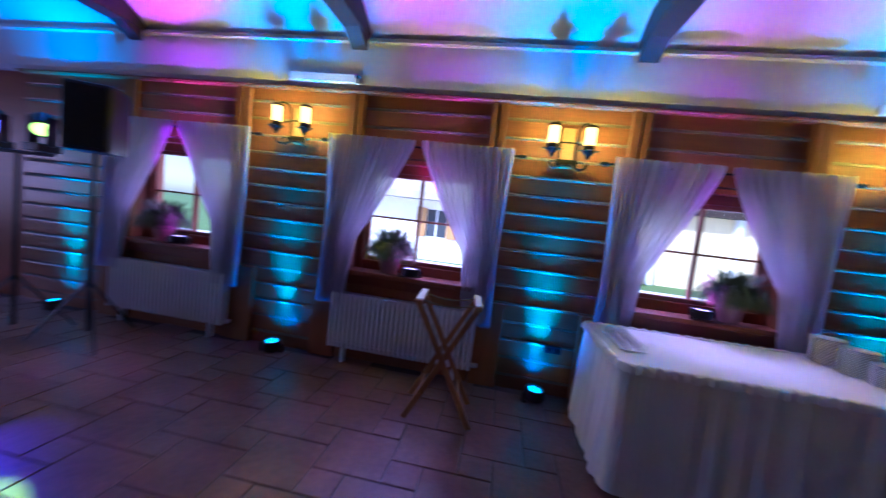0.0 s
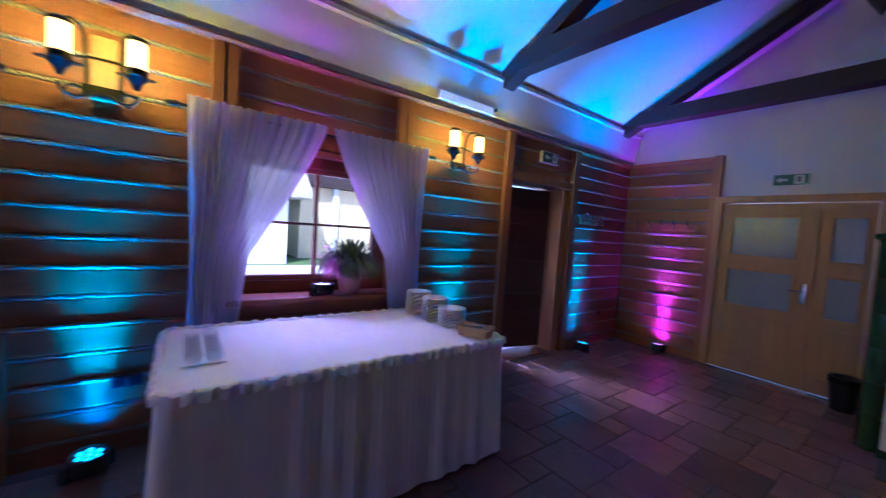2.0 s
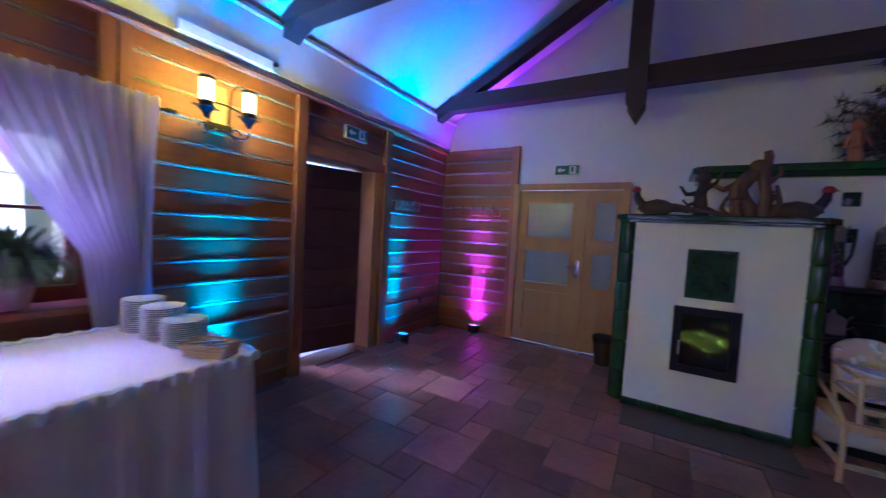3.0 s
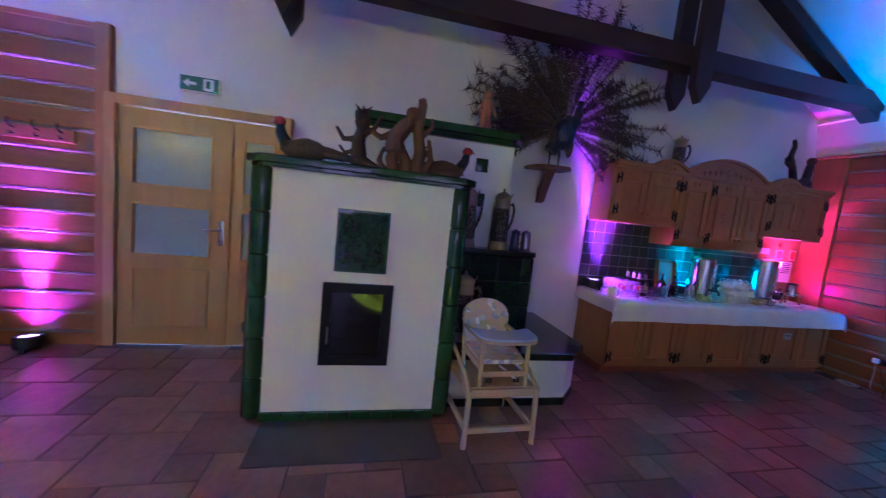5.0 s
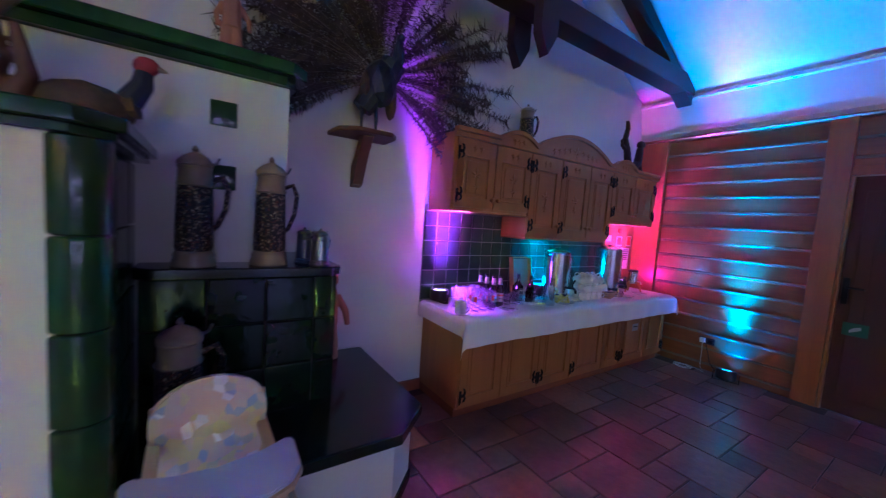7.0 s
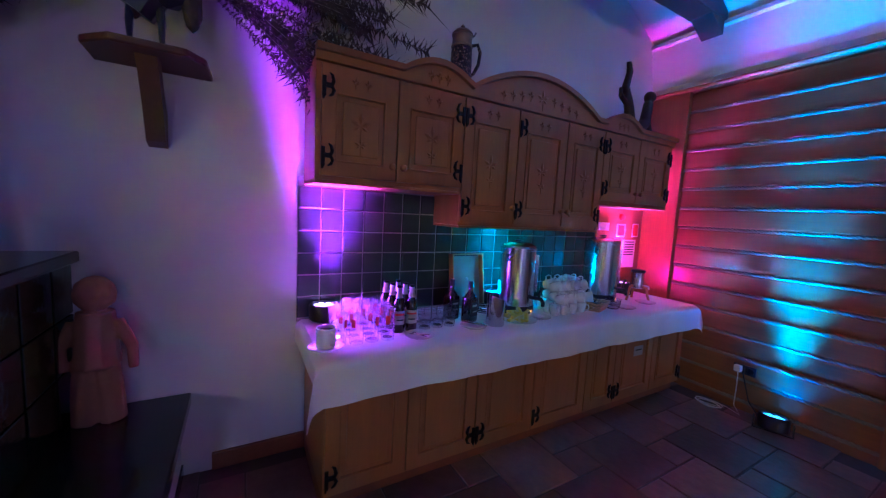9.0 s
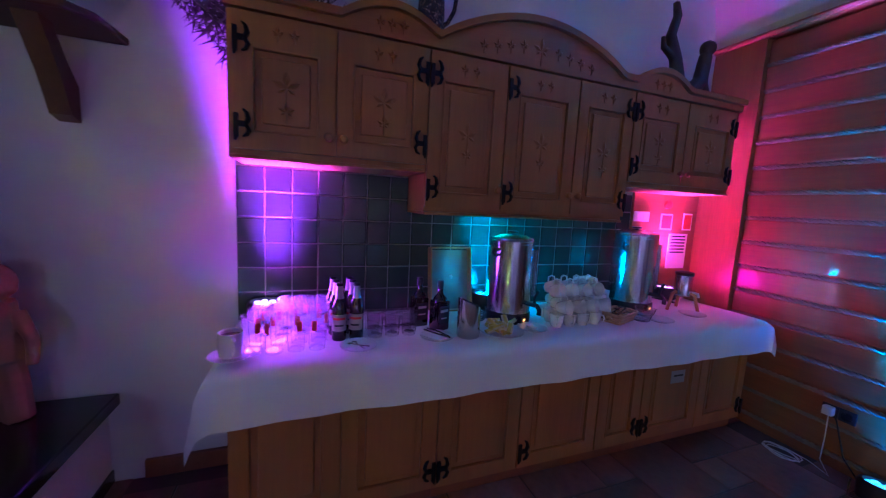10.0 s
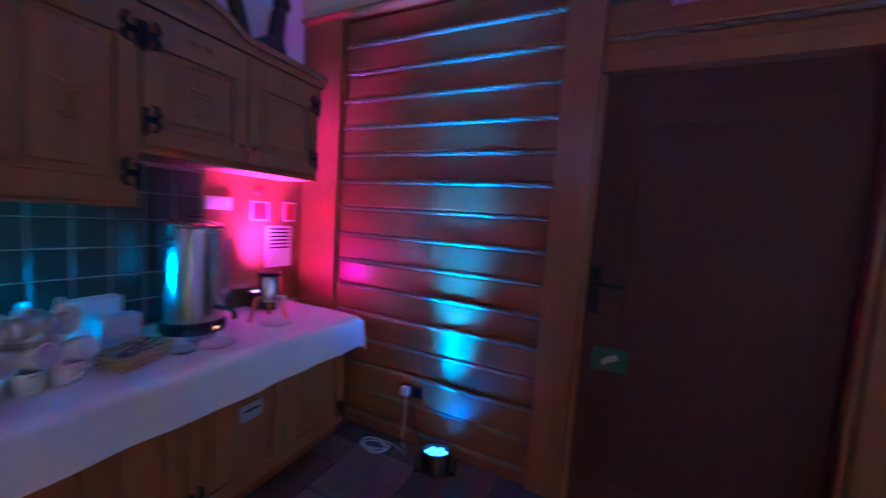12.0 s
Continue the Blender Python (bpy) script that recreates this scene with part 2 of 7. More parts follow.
M_STEEL = material("brushed_steel", (0.62, 0.62, 0.63), 0.2, 1.0, 0.06, 30, 4, 0.05, (1, 1, 0.05))
M_CHINA = material("white_china", (0.82, 0.82, 0.80), 0.18, 0, 0.03, 20, 3, 0.0)
M_LED_CYAN = glowing("cyan_led", (0.10, 0.62, 1.0), 4)
M_LED_MAGENTA = glowing("magenta_led", (1.0, 0.35, 1.0), 4)
M_LED_WHITE = glowing("violet_white_led", (0.75, 0.6, 1.0), 4)
M_CANDLE = glowing("lit_candle_glass", (1.0, 0.58, 0.10), 7)


# ---- mesh helpers ----
def box(bm, x0, x1, y0, y1, z0, z1, bevel=0.0, m=None):
    r = bmesh.ops.create_cube(bm, size=1)
    vs = r["verts"]
    t = Matrix.Translation(((x0 + x1) / 2, (y0 + y1) / 2, (z0 + z1) / 2)) @ Matrix.Diagonal((abs(x1 - x0), abs(y1 - y0), abs(z1 - z0), 1))
    bmesh.ops.transform(bm, matrix=(m or Matrix()) @ t, verts=vs)
    if bevel:
        es = list({e for v in vs for e in v.link_edges})
        bmesh.ops.bevel(bm, geom=es, offset=bevel, segments=2, affect="EDGES", profile=0.6)
    return bm


def lathe(bm, profile, at=(0, 0, 0), seg=20, m=None, close=False):
    """Turns a list of (radius, height) round the z axis."""
    rings = []
    m = m or Matrix()
    for r, z in profile:
        rings.append([bm.verts.new(m @ Vector((at[0] + r * math.cos(a), at[1] + r * math.sin(a), at[2] + z))) for a in (2 * math.pi * k / seg for k in range(seg))])
    for a, b in zip(rings, rings[1:]):
        for k in range(seg):
            bm.faces.new((a[k], a[(k + 1) % seg], b[(k + 1) % seg], b[k]))
    if profile[0][0] > 0.0005:
        bm.faces.new(list(reversed(rings[0])))
    if profile[-1][0] > 0.0005 and not close:
        bm.faces.new(rings[-1])
    return bm


def tube(bm, points, radius, seg=8, taper=None):
    """A round bar along the points."""
    pts = [Vector(p) for p in points]
    rings = []
    side = None
    for k, p in enumerate(pts):
        d = (pts[min(k + 1, len(pts) - 1)] - pts[max(k - 1, 0)]).normalized()
        if side is None:
            side = d.orthogonal().normalized()
        side = (side - d * side.dot(d)).normalized()
        up = d.cross(side)
        r = radius if taper is None else radius * taper[k]
        rings.append([bm.verts.new(p + r * (math.cos(a) * side + math.sin(a) * up)) for a in (2 * math.pi * j / seg for j in range(seg))])
    for a, b in zip(rings, rings[1:]):
        for j in range(seg):
            bm.faces.new((a[j], a[(j + 1) % seg], b[(j + 1) % seg], b[j]))
    bm.faces.new(list(reversed(rings[0])))
    bm.faces.new(rings[-1])
    return bm


def prism(bm, outline, z0, z1, m=None):
    """An upright block over a flat outline of (x, y)."""
    m = m or Matrix()
    lo = [bm.verts.new(m @ Vector((x, y, z0))) for x, y in outline]
    hi = [bm.verts.new(m @ Vector((x, y, z1))) for x, y in outline]
    n = len(lo)
    for k in range(n):
        bm.faces.new((lo[k], lo[(k + 1) % n], hi[(k + 1) % n], hi[k]))
    bm.faces.new(list(reversed(lo)))
    bm.faces.new(hi)
    return bm


def mesh_of(name, bm, mats, smooth=False):
    bmesh.ops.recalc_face_normals(bm, faces=bm.faces)
    me = bpy.data.meshes.new(name)
    bm.to_mesh(me)
    bm.free()
    for one in mats if isinstance(mats, (list, tuple)) else [mats]:
        me.materials.append(one)
    if smooth:
        me.shade_smooth()
        me.set_sharp_from_angle(angle=radians(38))
    return me


def part(name, bm, mats, parent=None, label="", smooth=False, m=None):
    ob = new(name, mesh_of(name, bm, mats, smooth))
    if parent:
        ob.parent = parent
    if m:
        ob.matrix_basis = m
    return tagged(ob, label) if label else ob


def thing(name, m, label, category, group="", kind=""):
    ob = new(name)
    ob.empty_display_size = 0.1
    ob.matrix_basis = m
    return tagged(ob, label, category, group, kind)


def structure(name, bm, mats, label, category, smooth=False):
    return tagged(part(name, bm, mats, smooth=smooth), label, category, "", "structure")


def B():
    return bmesh.new()


def ring_frame(bm, x0, x1, y0, y1, z0, z1, w):
    """A flat rectangular frame of one piece in the y-z plane, its bars w wide."""
    loops = []
    for x in (x0, x1):
        loops.append([[bm.verts.new((x, y, z)) for y, z in ((y0 + d, z0 + d), (y1 - d, z0 + d), (y1 - d, z1 - d), (y0 + d, z1 - d))] for d in (0, w)])
    (fo, fi), (bo, bi) = loops
    for k in range(4):
        j = (k + 1) % 4
        bm.faces.new((fo[k], fo[j], fi[j], fi[k]))
        bm.faces.new((bo[k], bo[j], bi[j], bi[k]))
        bm.faces.new((fo[k], fo[j], bo[j], bo[k]))
        bm.faces.new((fi[k], fi[j], bi[j], bi[k]))
    return bm

# ---- the large structure ----
def holed(bm, along, across, x0, x1, y0, y1, z0, z1, holes):
    """A wall between x0 and x1 (along the x or y axis), y0..y1 thick, with holes (a0, a1, z0, z1)."""
    xs = sorted({x0, x1, *[h[0] for h in holes], *[h[1] for h in holes]})
    for a, b in zip(xs, xs[1:]):
        cut = sorted((h[2], h[3]) for h in holes if h[0] <= a + 1e-6 and h[1] >= b - 1e-6)
        z = z0
        for lo, hi in cut + [(z1, z1)]:
            if lo > z + 1e-4:
                if along == "x":
                    box(bm, a, b, y0, y1, z, lo)
                else:
                    box(bm, y0, y1, a, b, z, lo)
            z = hi
    return bm


floor = structure("floor", box(B(), BX, GX, SY, WY, -0.12, -0.006), M_GROUT, "brown terracotta tile floor with dark joints", "floor")
HW = 0.60
openings = [(c - HW, c + HW, 0.88, 2.0) for c in WINDOWS]
wall_north = structure("wall_north", holed(B(), "x", 1, BX, GX + 0.3, WY + 0.04, WY + 0.34, -0.12, LOG_TOP + 0.4, openings + [(6.46, 7.55, -0.01, 2.05)]), M_REDWOOD, "varnished squared-log wall with rope joints and windows", "wall")
wall_south = structure("wall_south", holed(B(), "x", 1, BX, GX + 0.3, SY - 0.34, SY - 0.04, -0.12, LOG_TOP + 0.4, [(6.20, 7.175, -0.01, 2.05)]), M_REDWOOD, "varnished squared-log wall with rope joints", "wall")
bm = holed(B(), "y", 1, SY - 0.04, WY + 0.04, GX, GX + 0.3, -0.12, 2.10, [(1.84, 3.13, -0.01, 2.06)])
ridge_y, ridge_z = -0.035, EAVE + SLOPE * 4.2 + 0.06
prism(bm, [(SY - 0.04, 2.10), (WY + 0.04, 2.10), (WY + 0.04, 2.98), (ridge_y, ridge_z), (SY - 0.04, 2.98)], GX, GX + 0.3, Matrix(((0, 0, 1, 0), (1, 0, 0, 0), (0, 1, 0, 0), (0, 0, 0, 1))))
wall_east = structure("wall_east", bm, M_PLASTER, "white plastered gable wall above log cladding", "wall")
# unseen rear wall; its two openings are added to let fill light in
bm = holed(B(), "y", 1, SY - 0.04, WY + 0.04, BX - 0.3, BX, -0.12, 2.5, [(-2.9, -1.5, 0.9, 2.3), (1.5, 2.9, 0.9, 2.3)])
prism(bm, [(SY - 0.04, 2.5), (WY + 0.04, 2.5), (WY + 0.04, 2.98), (ridge_y, ridge_z), (SY - 0.04, 2.98)], BX - 0.3, BX, Matrix(((0, 0, 1, 0), (1, 0, 0, 0), (0, 1, 0, 0), (0, 0, 0, 1))))
wall_west = structure("wall_west", bm, M_PLASTER, "unseen white plastered gable wall with two added openings for fill light", "wall")

# ceiling: two slopes
bm = B()
to_yz = Matrix(((0, 0, 1, 0), (1, 0, 0, 0), (0, 1, 0, 0), (0, 0, 0, 1)))
prism(bm, [(4.36, EAVE - SLOPE * 0.16), (4.36, EAVE + 0.2), (ridge_y, ridge_z + 0.2), (ridge_y, ridge_z - 0.06)], BX - 0.3, GX + 0.3, to_yz)
prism(bm, [(-4.43, EAVE - SLOPE * 0.16), (-4.43, EAVE + 0.2), (ridge_y - 0.002, ridge_z + 0.2), (ridge_y - 0.002, ridge_z - 0.06)], BX - 0.3, GX + 0.3, to_yz)
ceiling = structure("ceiling", bm, M_CEIL, "cream sloped ceiling tinted by coloured uplights", "ceiling")

# white bands under the eaves, with a wooden moulding below
structure("trim_eaves_north", prism(B(), [(4.36, 2.57), (4.285, 2.57), (4.255, 2.615), (4.19, 2.95), (4.165, 2.965), (4.165, 2.995), (4.36, 2.995)], BX, GX, to_yz), M_PLASTER, "white plastered band under the eaves", "trim")
structure("trim_eaves_south", prism(B(), [(-4.43, 2.57), (-4.355, 2.57), (-4.325, 2.615), (-4.26, 2.95), (-4.235, 2.965), (-4.235, 2.995), (-4.43, 2.995)], BX, GX, to_yz), M_PLASTER, "white plastered band under the eaves", "trim")
bm = B()
prism(bm, [(4.345, 2.54), (4.255, 2.54), (4.24, 2.555), (4.24, 2.567), (4.345, 2.567)], -2.7, GX - 0.004, to_yz)
structure("trim_moulding_north", bm, M_LOG, "varnished wooden moulding above the logs", "trim")
structure("trim_moulding_south", prism(B(), [(-4.415, 2.54), (-4.325, 2.54), (-4.31, 2.555), (-4.31, 2.567), (-4.415, 2.567)], 5.0, GX - 0.004, to_yz), M_LOG, "varnished wooden moulding above the logs", "trim")

# upright boards dividing the log wall
bm = B()
for c in WINDOWS:
    for s in (-1, 1):
        box(bm, c + s * 0.665 - 0.075, c + s * 0.665 - 0.006, 4.255, 4.345, 0.0, 2.539, 0.006)
        box(bm, c + s * 0.665 + 0.006, c + s * 0.665 + 0.075, 4.262, 4.345, 0.0, 2.539, 0.006)
        box(bm, c + s * 0.80 - 0.125, c + s * 0.80 + 0.125, 4.235, 4.345, 0.0, 0.77, 0.008)
for a, b in ((6.36, 6.46), (7.55, 7.67)):
    box(bm, a, b, 4.25, 4.345, 0.0, 2.539, 0.006)
box(bm, 6.461, 7.549, 4.262, 4.345, 2.05, 2.14, 0.006)
structure("trim_posts_north", bm, M_POST, "varnished wooden posts between the wall bays", "trim")
bm = B()
box(bm, 7.175, 7.345, -4.415, -4.33, 0.0, 2.539, 0.006)
box(bm, 6.05, 6.199, -4.415, -4.33, 0.0, 2.539, 0.006)
box(bm, 6.20, 7.174, -4.415, -4.338, 2.05, 2.13, 0.006)
box(bm, 8.67, 8.996, -4.415, -4.335, 0.0, 2.539, 0.006)
structure("trim_posts_south", bm, M_POST, "varnished wooden posts beside the south door", "trim")
bm = B()
box(bm, 8.945, 9.004, 3.145, 3.245, 0.0, 2.60, 0.006)
box(bm, 8.95, 9.004, 3.246, 4.262, 2.545, 2.59, 0.006)
structure("trim_gable", bm, M_POST, "varnished edging of the gable log cladding", "trim")
structure("baseboard", box(B(), 8.98, 9.003, -1.33, -0.85, 0.0, 0.09, 0.004), M_REDWOOD, "dark wooden baseboard on the gable wall", "baseboard")


def truss(x):
    t = thing("roof_truss", Matrix.Translation((x, 0, 0)), "dark-stained timber roof truss with pointed posts", "roof truss", "roof trusses")
    part("tie_beam", box(B(), -0.09, 0.09, -4.24, 4.18, 2.985, 3.17, 0.012), M_BEAM_Y, t)
    for s in (1, -1):
        y0, y1 = (4.15, ridge_y) if s == 1 else (-4.22, ridge_y)
        z0, z1 = 3.01, ridge_z - 0.09
        bm = prism(B(), [(y0, z0 - 0.13), (y0, z0), (y1, z1), (y1, z1 - 0.15)], -0.075, 0.075, to_yz)
        part("rafter", bm, M_BEAM_Y, t)
        for d in (-0.135, 0.135):
            y = s * 1.78
            top = EAVE + SLOPE * (4.2 - 1.78) - 0.16
            part("post", prism(B(), [(y - 0.085, 2.80), (y, 2.65), (y + 0.085, 2.80), (y + 0.085, top), (y - 0.085, top)], d - 0.04, d + 0.04, to_yz), M_BEAM_Z, t)
    return t


first = truss(8.50)
for x in (6.19, 3.74, 1.32, -1.05):
    copy_thing(first, Matrix.Translation((x, 0, 0)))


# ---- windows ----
def window(number, c):
    w = thing(f"window_{number}", Matrix.Translation((c, 4.48, 0.88)), "brown wooden window with crossbars, bright daylight outside", "window", "", "structure")
    bm = B()
    for a, b, z0, z1 in ((-HW, -0.53, 0, 1.12), (0.53, HW, 0, 1.12), (-0.53, 0.53, 0, 0.10), (-0.53, 0.53, 0.98, 1.12)):
        box(bm, a, b, -0.05, 0.05, z0, z1, 0.006)
    part("window_frame", bm, M_REDWOOD, w)
    for s in (-1, 1):
        bm = B()
        a, b = (-0.53, -0.002) if s < 0 else (0.002, 0.53)
        wa, wb = (0.04, 0.011) if s < 0 else (0.011, 0.04)
        for p, q, z0, z1 in ((a, a + wa, 0.10, 0.98), (b - wb, b, 0.10, 0.98), (a + wa, b - wb, 0.10, 0.14), (a + wa, b - wb, 0.94, 0.98), (a + wa, b - wb, 0.53, 0.55)):
            box(bm, p, q, -0.03, 0.03, z0, z1, 0.004)
        sash = part("sash", bm, M_REDWOOD, w)
        for z0, z1 in ((0.14, 0.53), (0.55, 0.94)):
            pane = part("pane", box(B(), a + wa, b - wb, -0.003, 0.003, z0, z1), M_PANE, sash)
            pane.visible_shadow = False
    part("window_sill", box(B(), -0.63, 0.63, -0.30, -0.052, -0.03, 0.012, 0.01), M_REDWOOD, w)
    part("window_apron", box(B(), -0.60, 0.60, -0.225, -0.14, -0.13, -0.031, 0.006), M_REDWOOD, w)
    part("header_board", box(B(), -0.60, 0.60, -0.16, -0.052, 1.06, 1.10, 0.006), M_REDWOOD, w)
    return w


for k, c in enumerate(WINDOWS):
    window(k + 1, c)

# ---- doors ----
d1 = thing("door_1", Matrix.Translation((6.47, 4.50, 0)), "dark brown wooden door standing slightly ajar to daylight", "door", "", "structure")
leaf = part("door_leaf", box(B(), -0.915, 0.0, -0.02, 0.03, 0.03, 2.03, 0.005), M_DARKDOOR, d1, m=pose(0.932, 0, 0, 0, 0, -14))
for k in range(9):
    part("door_board", box(B(), -0.885, -0.03, -0.03, -0.018, 0.08 + 0.215 * k, 0.285 + 0.215 * k, 0.004), M_DARKDOOR, leaf)
bm = B()
box(bm, 0.95, 1.075, -0.20, 0.12, 0.0, 2.045, 0.006)
part("door_jamb", bm, M_OAK, d1, "light wooden door jamb")
part("door_jamb", box(B(), -0.005, 0.012, -0.20, 0.12, 0.0, 2.045, 0.003), M_POST, d1)

d2 = thing("door_2", Matrix.Translation((8.97, 2.485, 0)), "light oak double door with frosted panes, closed", "door", "", "structure")
bm = B()
for a, b, z0, z1 in ((0.62, 0.70, 0, 2.09), (-0.70, -0.62, 0, 2.09), (-0.62, 0.62, 2.01, 2.09)):
    box(bm, -0.03, 0.10, a, b, z0, z1, 0.006)
part("door_frame", bm, M_OAK, d2)
M_FROST = material("frosted_pane", (0.30, 0.33, 0.36), 0.22, 0, 0.15, 40, 2, 0.08)
for a, b, ga, gb in ((-0.20, 0.615, -0.065, 0.50), (-0.615, -0.21, -0.555, -0.33)):
    bm = B()
    holes = [(ga, gb, 0.81, 1.22), (ga, gb, 1.40, 1.84)]
    holed(bm, "y", 1, a, b, 0.0, 0.045, 0.01, 2.0, holes)
    leaf = part("door_leaf", bm, M_OAK, d2)
    for _, _, z0, z1 in holes:
        part("pane", box(B(), 0.016, 0.026, ga, gb, z0, z1), M_FROST, leaf, "frosted glass pane")
        bm = B()
        for p, q, r, s in ((ga - 0.018, ga, z0 - 0.018, z1 + 0.018), (gb, gb + 0.018, z0 - 0.018, z1 + 0.018), (ga, gb, z0 - 0.018, z0), (ga, gb, z1, z1 + 0.018)):
            box(bm, -0.012, 0.004, p, q, r, s, 0.004)
        part("moulding", bm, M_OAK_Y, leaf)
    bm = B()
    for p, q, r, s in ((ga - 0.01, ga + 0.01, 0.16, 0.70), (gb - 0.01, gb + 0.01, 0.16, 0.70), (ga + 0.01, gb - 0.01, 0.16, 0.18), (ga + 0.01, gb - 0.01, 0.68, 0.70)):
        box(bm, -0.010, 0.004, p, q, r, s, 0.004)
    part("panel_moulding", bm, M_OAK_Y, leaf)
part("cover_strip", box(B(), -0.014, 0.004, -0.235, -0.19, 0.01, 2.0, 0.004), M_OAK, d2)
bm = box(B(), -0.012, 0.0, -0.185, -0.145, 0.92, 1.14, 0.004)
tube(bm, [(-0.01, -0.165, 1.06), (-0.05, -0.165, 1.06), (-0.055, -0.15, 1.06), (-0.055, -0.05, 1.055)], 0.009)
part("door_handle", bm, M_STEEL, d2, "steel lever handle", True)

d3 = thing("door_3", Matrix.Translation((6.6875, -4.40, 0)), "dark red-brown wooden door, closed", "door", "", "structure")
bm = B()
holed(bm, "x", 1, -0.485, 0.485, -0.05, 0.0, 0.01, 2.045, [])
leaf = part("door_leaf", bm, M_REDDOOR, d3)
part("door_panel", box(B(), -0.385, 0.385, 0.0, 0.009, 0.14, 1.92, 0.005), M_REDDOOR, leaf)
part("door_panel", box(B(), -0.30, 0.30, 0.0092, 0.014, 0.24, 1.82, 0.004), M_REDDOOR, leaf)
bm = box(B(), 0.405, 0.445, 0.001, 0.012, 0.95, 1.18, 0.004)
tube(bm, [(0.425, 0.012, 1.10), (0.425, 0.055, 1.10), (0.41, 0.06, 1.10), (0.31, 0.06, 1.095)], 0.009)
part("door_handle", bm, M_IRON, d3, "dark worn metal lever handle", True)
part("door_jamb", box(B(), 0.462, 0.485, 0.001, 0.06, 0.0, 2.045, 0.004), M_POST, d3)
part("door_jamb", box(B(), -0.485, -0.462, 0.001, 0.06, 0.0, 2.045, 0.004), M_POST, d3)
part("threshold", box(B(), -0.46, 0.46, 0.002, 0.05, 0.0, 0.012, 0.003), M_STEEL, d3, "metal threshold strip")

# ---- outdoors ----
M_PAVE = material("pale_paving", (0.80, 0.78, 0.74), 0.9, 0, 0.15, 6, 0.4, 0.2)
M_GRASS = material("lawn", (0.10, 0.17, 0.04), 0.9, 0, 0.4, 30, 0.6, 0.4)
M_THATCH = material("grey_thatch", (0.42, 0.38, 0.32), 0.95, 0, 0.3, 14, 1, 0.5, (6, 6, 1))
M_LIMEWASH = material("limewashed_wall", (0.82, 0.81, 0.76), 0.9, 0, 0.06, 8, 0.7, 0.2)
M_YELLOW = wood("yellow_planking", (0.82, 0.68, 0.40), "z", vary=0.15)
bm = B()
box(bm, -60, 70, 4.66, 14.2, -0.5, -0.10)
structure("pavement", bm, M_PAVE, "pale sunlit paving outside the windows", "pavement")
structure("ground", box(B(), -300, 300, 14.2, 400, -0.6, -0.14), M_GRASS, "sunlit lawn beyond the paving", "ground")
house = thing("cottage", Matrix.Translation((1.6, 15.0, -0.14)), "white limewashed cottage with grey thatched roof and shutters", "house")
part("wall", box(B(), -9, 5.0, 0, 6, 0, 2.6), M_LIMEWASH, house)
part("roof", prism(B(), [(-0.7, 2.35), (-0.7, 2.6), (3.0, 5.6), (6.7, 2.6), (6.7, 2.35)], -9.6, 5.6, to_yz), M_THATCH, house)
for x in (-5.0, -1.4, 2.2):
    w = part("window", box(B(), x - 0.4, x + 0.4, -0.03, 0.02, 0.95, 2.0, 0.01), material("dim_pane", (0.06, 0.07, 0.08), 0.1), house)
    for s in (-1, 1):
        part("shutter", box(B(), x + s * 0.62 - 0.2, x + s * 0.62 + 0.2, -0.06, -0.005, 0.9, 2.05, 0.01), M_OAK, w, "brown wooden shutter")
    part("frame", box(B(), x - 0.03, x + 0.03, -0.05, -0.031, 0.95, 2.0), M_WHITE, w)
barn = thing("barn", Matrix.Translation((11.5, 17.0, -0.14)), "pale yellow plank-clad barn with a dark roof", "barn")
part("wall", box(B(), -4, 6, 0, 5, 0, 3.2), M_YELLOW, barn)
part("roof", prism(B(), [(-0.5, 3.0), (-0.5, 3.2), (2.5, 5.2), (5.5, 3.2), (5.5, 3.0)], -4.4, 6.4, to_yz), M_BEAM_Y, barn)
for x in (-2.6, 0.4, 3.4):
    part("post", box(B(), x - 0.12, x + 0.12, -0.25, -0.01, 0, 3.0, 0.01), M_WHITE, barn)

# ---- things along the window wall ----
def smooth_step(a, b, t):
    t = min(1, max(0, t))
    t = t * t * (3 - 2 * t)
    return a + (b - a) * t


def curtain_panel(side, seed, bottom):
    """One gathered panel, drawn to its side; x from the window's middle."""
    rnd = random.Random(seed)
    ph = [rnd.uniform(0, 6.28) for _ in range(4)]
    nu, nv = 72, 40
    bm = B()
    rows = []
    top = 2.135
    for j in range(nv + 1):
        z = top + (bottom - top) * j / nv
        k = (2.08 - z) / (2.08 - 1.19)
        inner = smooth_step(0.03, 0.50, k * 0.5) * 2 - 0.03 if k < 0 else (0.035 + 0.46 * min(1, k) ** 1.15 if k < 1 else 0.495 + 0.06 * min(1, (k - 1) / 0.6))
        outer = 0.845 - 0.03 * min(1, max(0, k)) + 0.02 * max(0, k - 1)
        row = []
        for i in range(nu + 1):
            u = i / nu
            x = inner + (outer - inner) * u
            full = u * 11 * 2 * math.pi
            amp = 0.014 + 0.010 * min(1, max(0, k)) if k > -0.02 else 0.012
            y = amp * math.sin(full + ph[0] + 0.8 * math.sin(3 * k + ph[1])) + 0.4 * amp * math.sin(2.3 * full + ph[2] + 2 * k)
            y += 0.012 * math.sin(5 * u + 2 * k + ph[3])
            zz = z + (0.006 * math.sin(full * 1.7 + ph[1]) if j == 0 else 0) + (0.012 * math.sin(full + ph[0]) if j == nv else 0)
            row.append(bm.verts.new((side * x, y, zz)))
        rows.append(row)
    for a, b in zip(rows, rows[1:]):
        for i in range(nu):
            bm.faces.new((a[i], a[i + 1], b[i + 1], b[i]))
    return bm


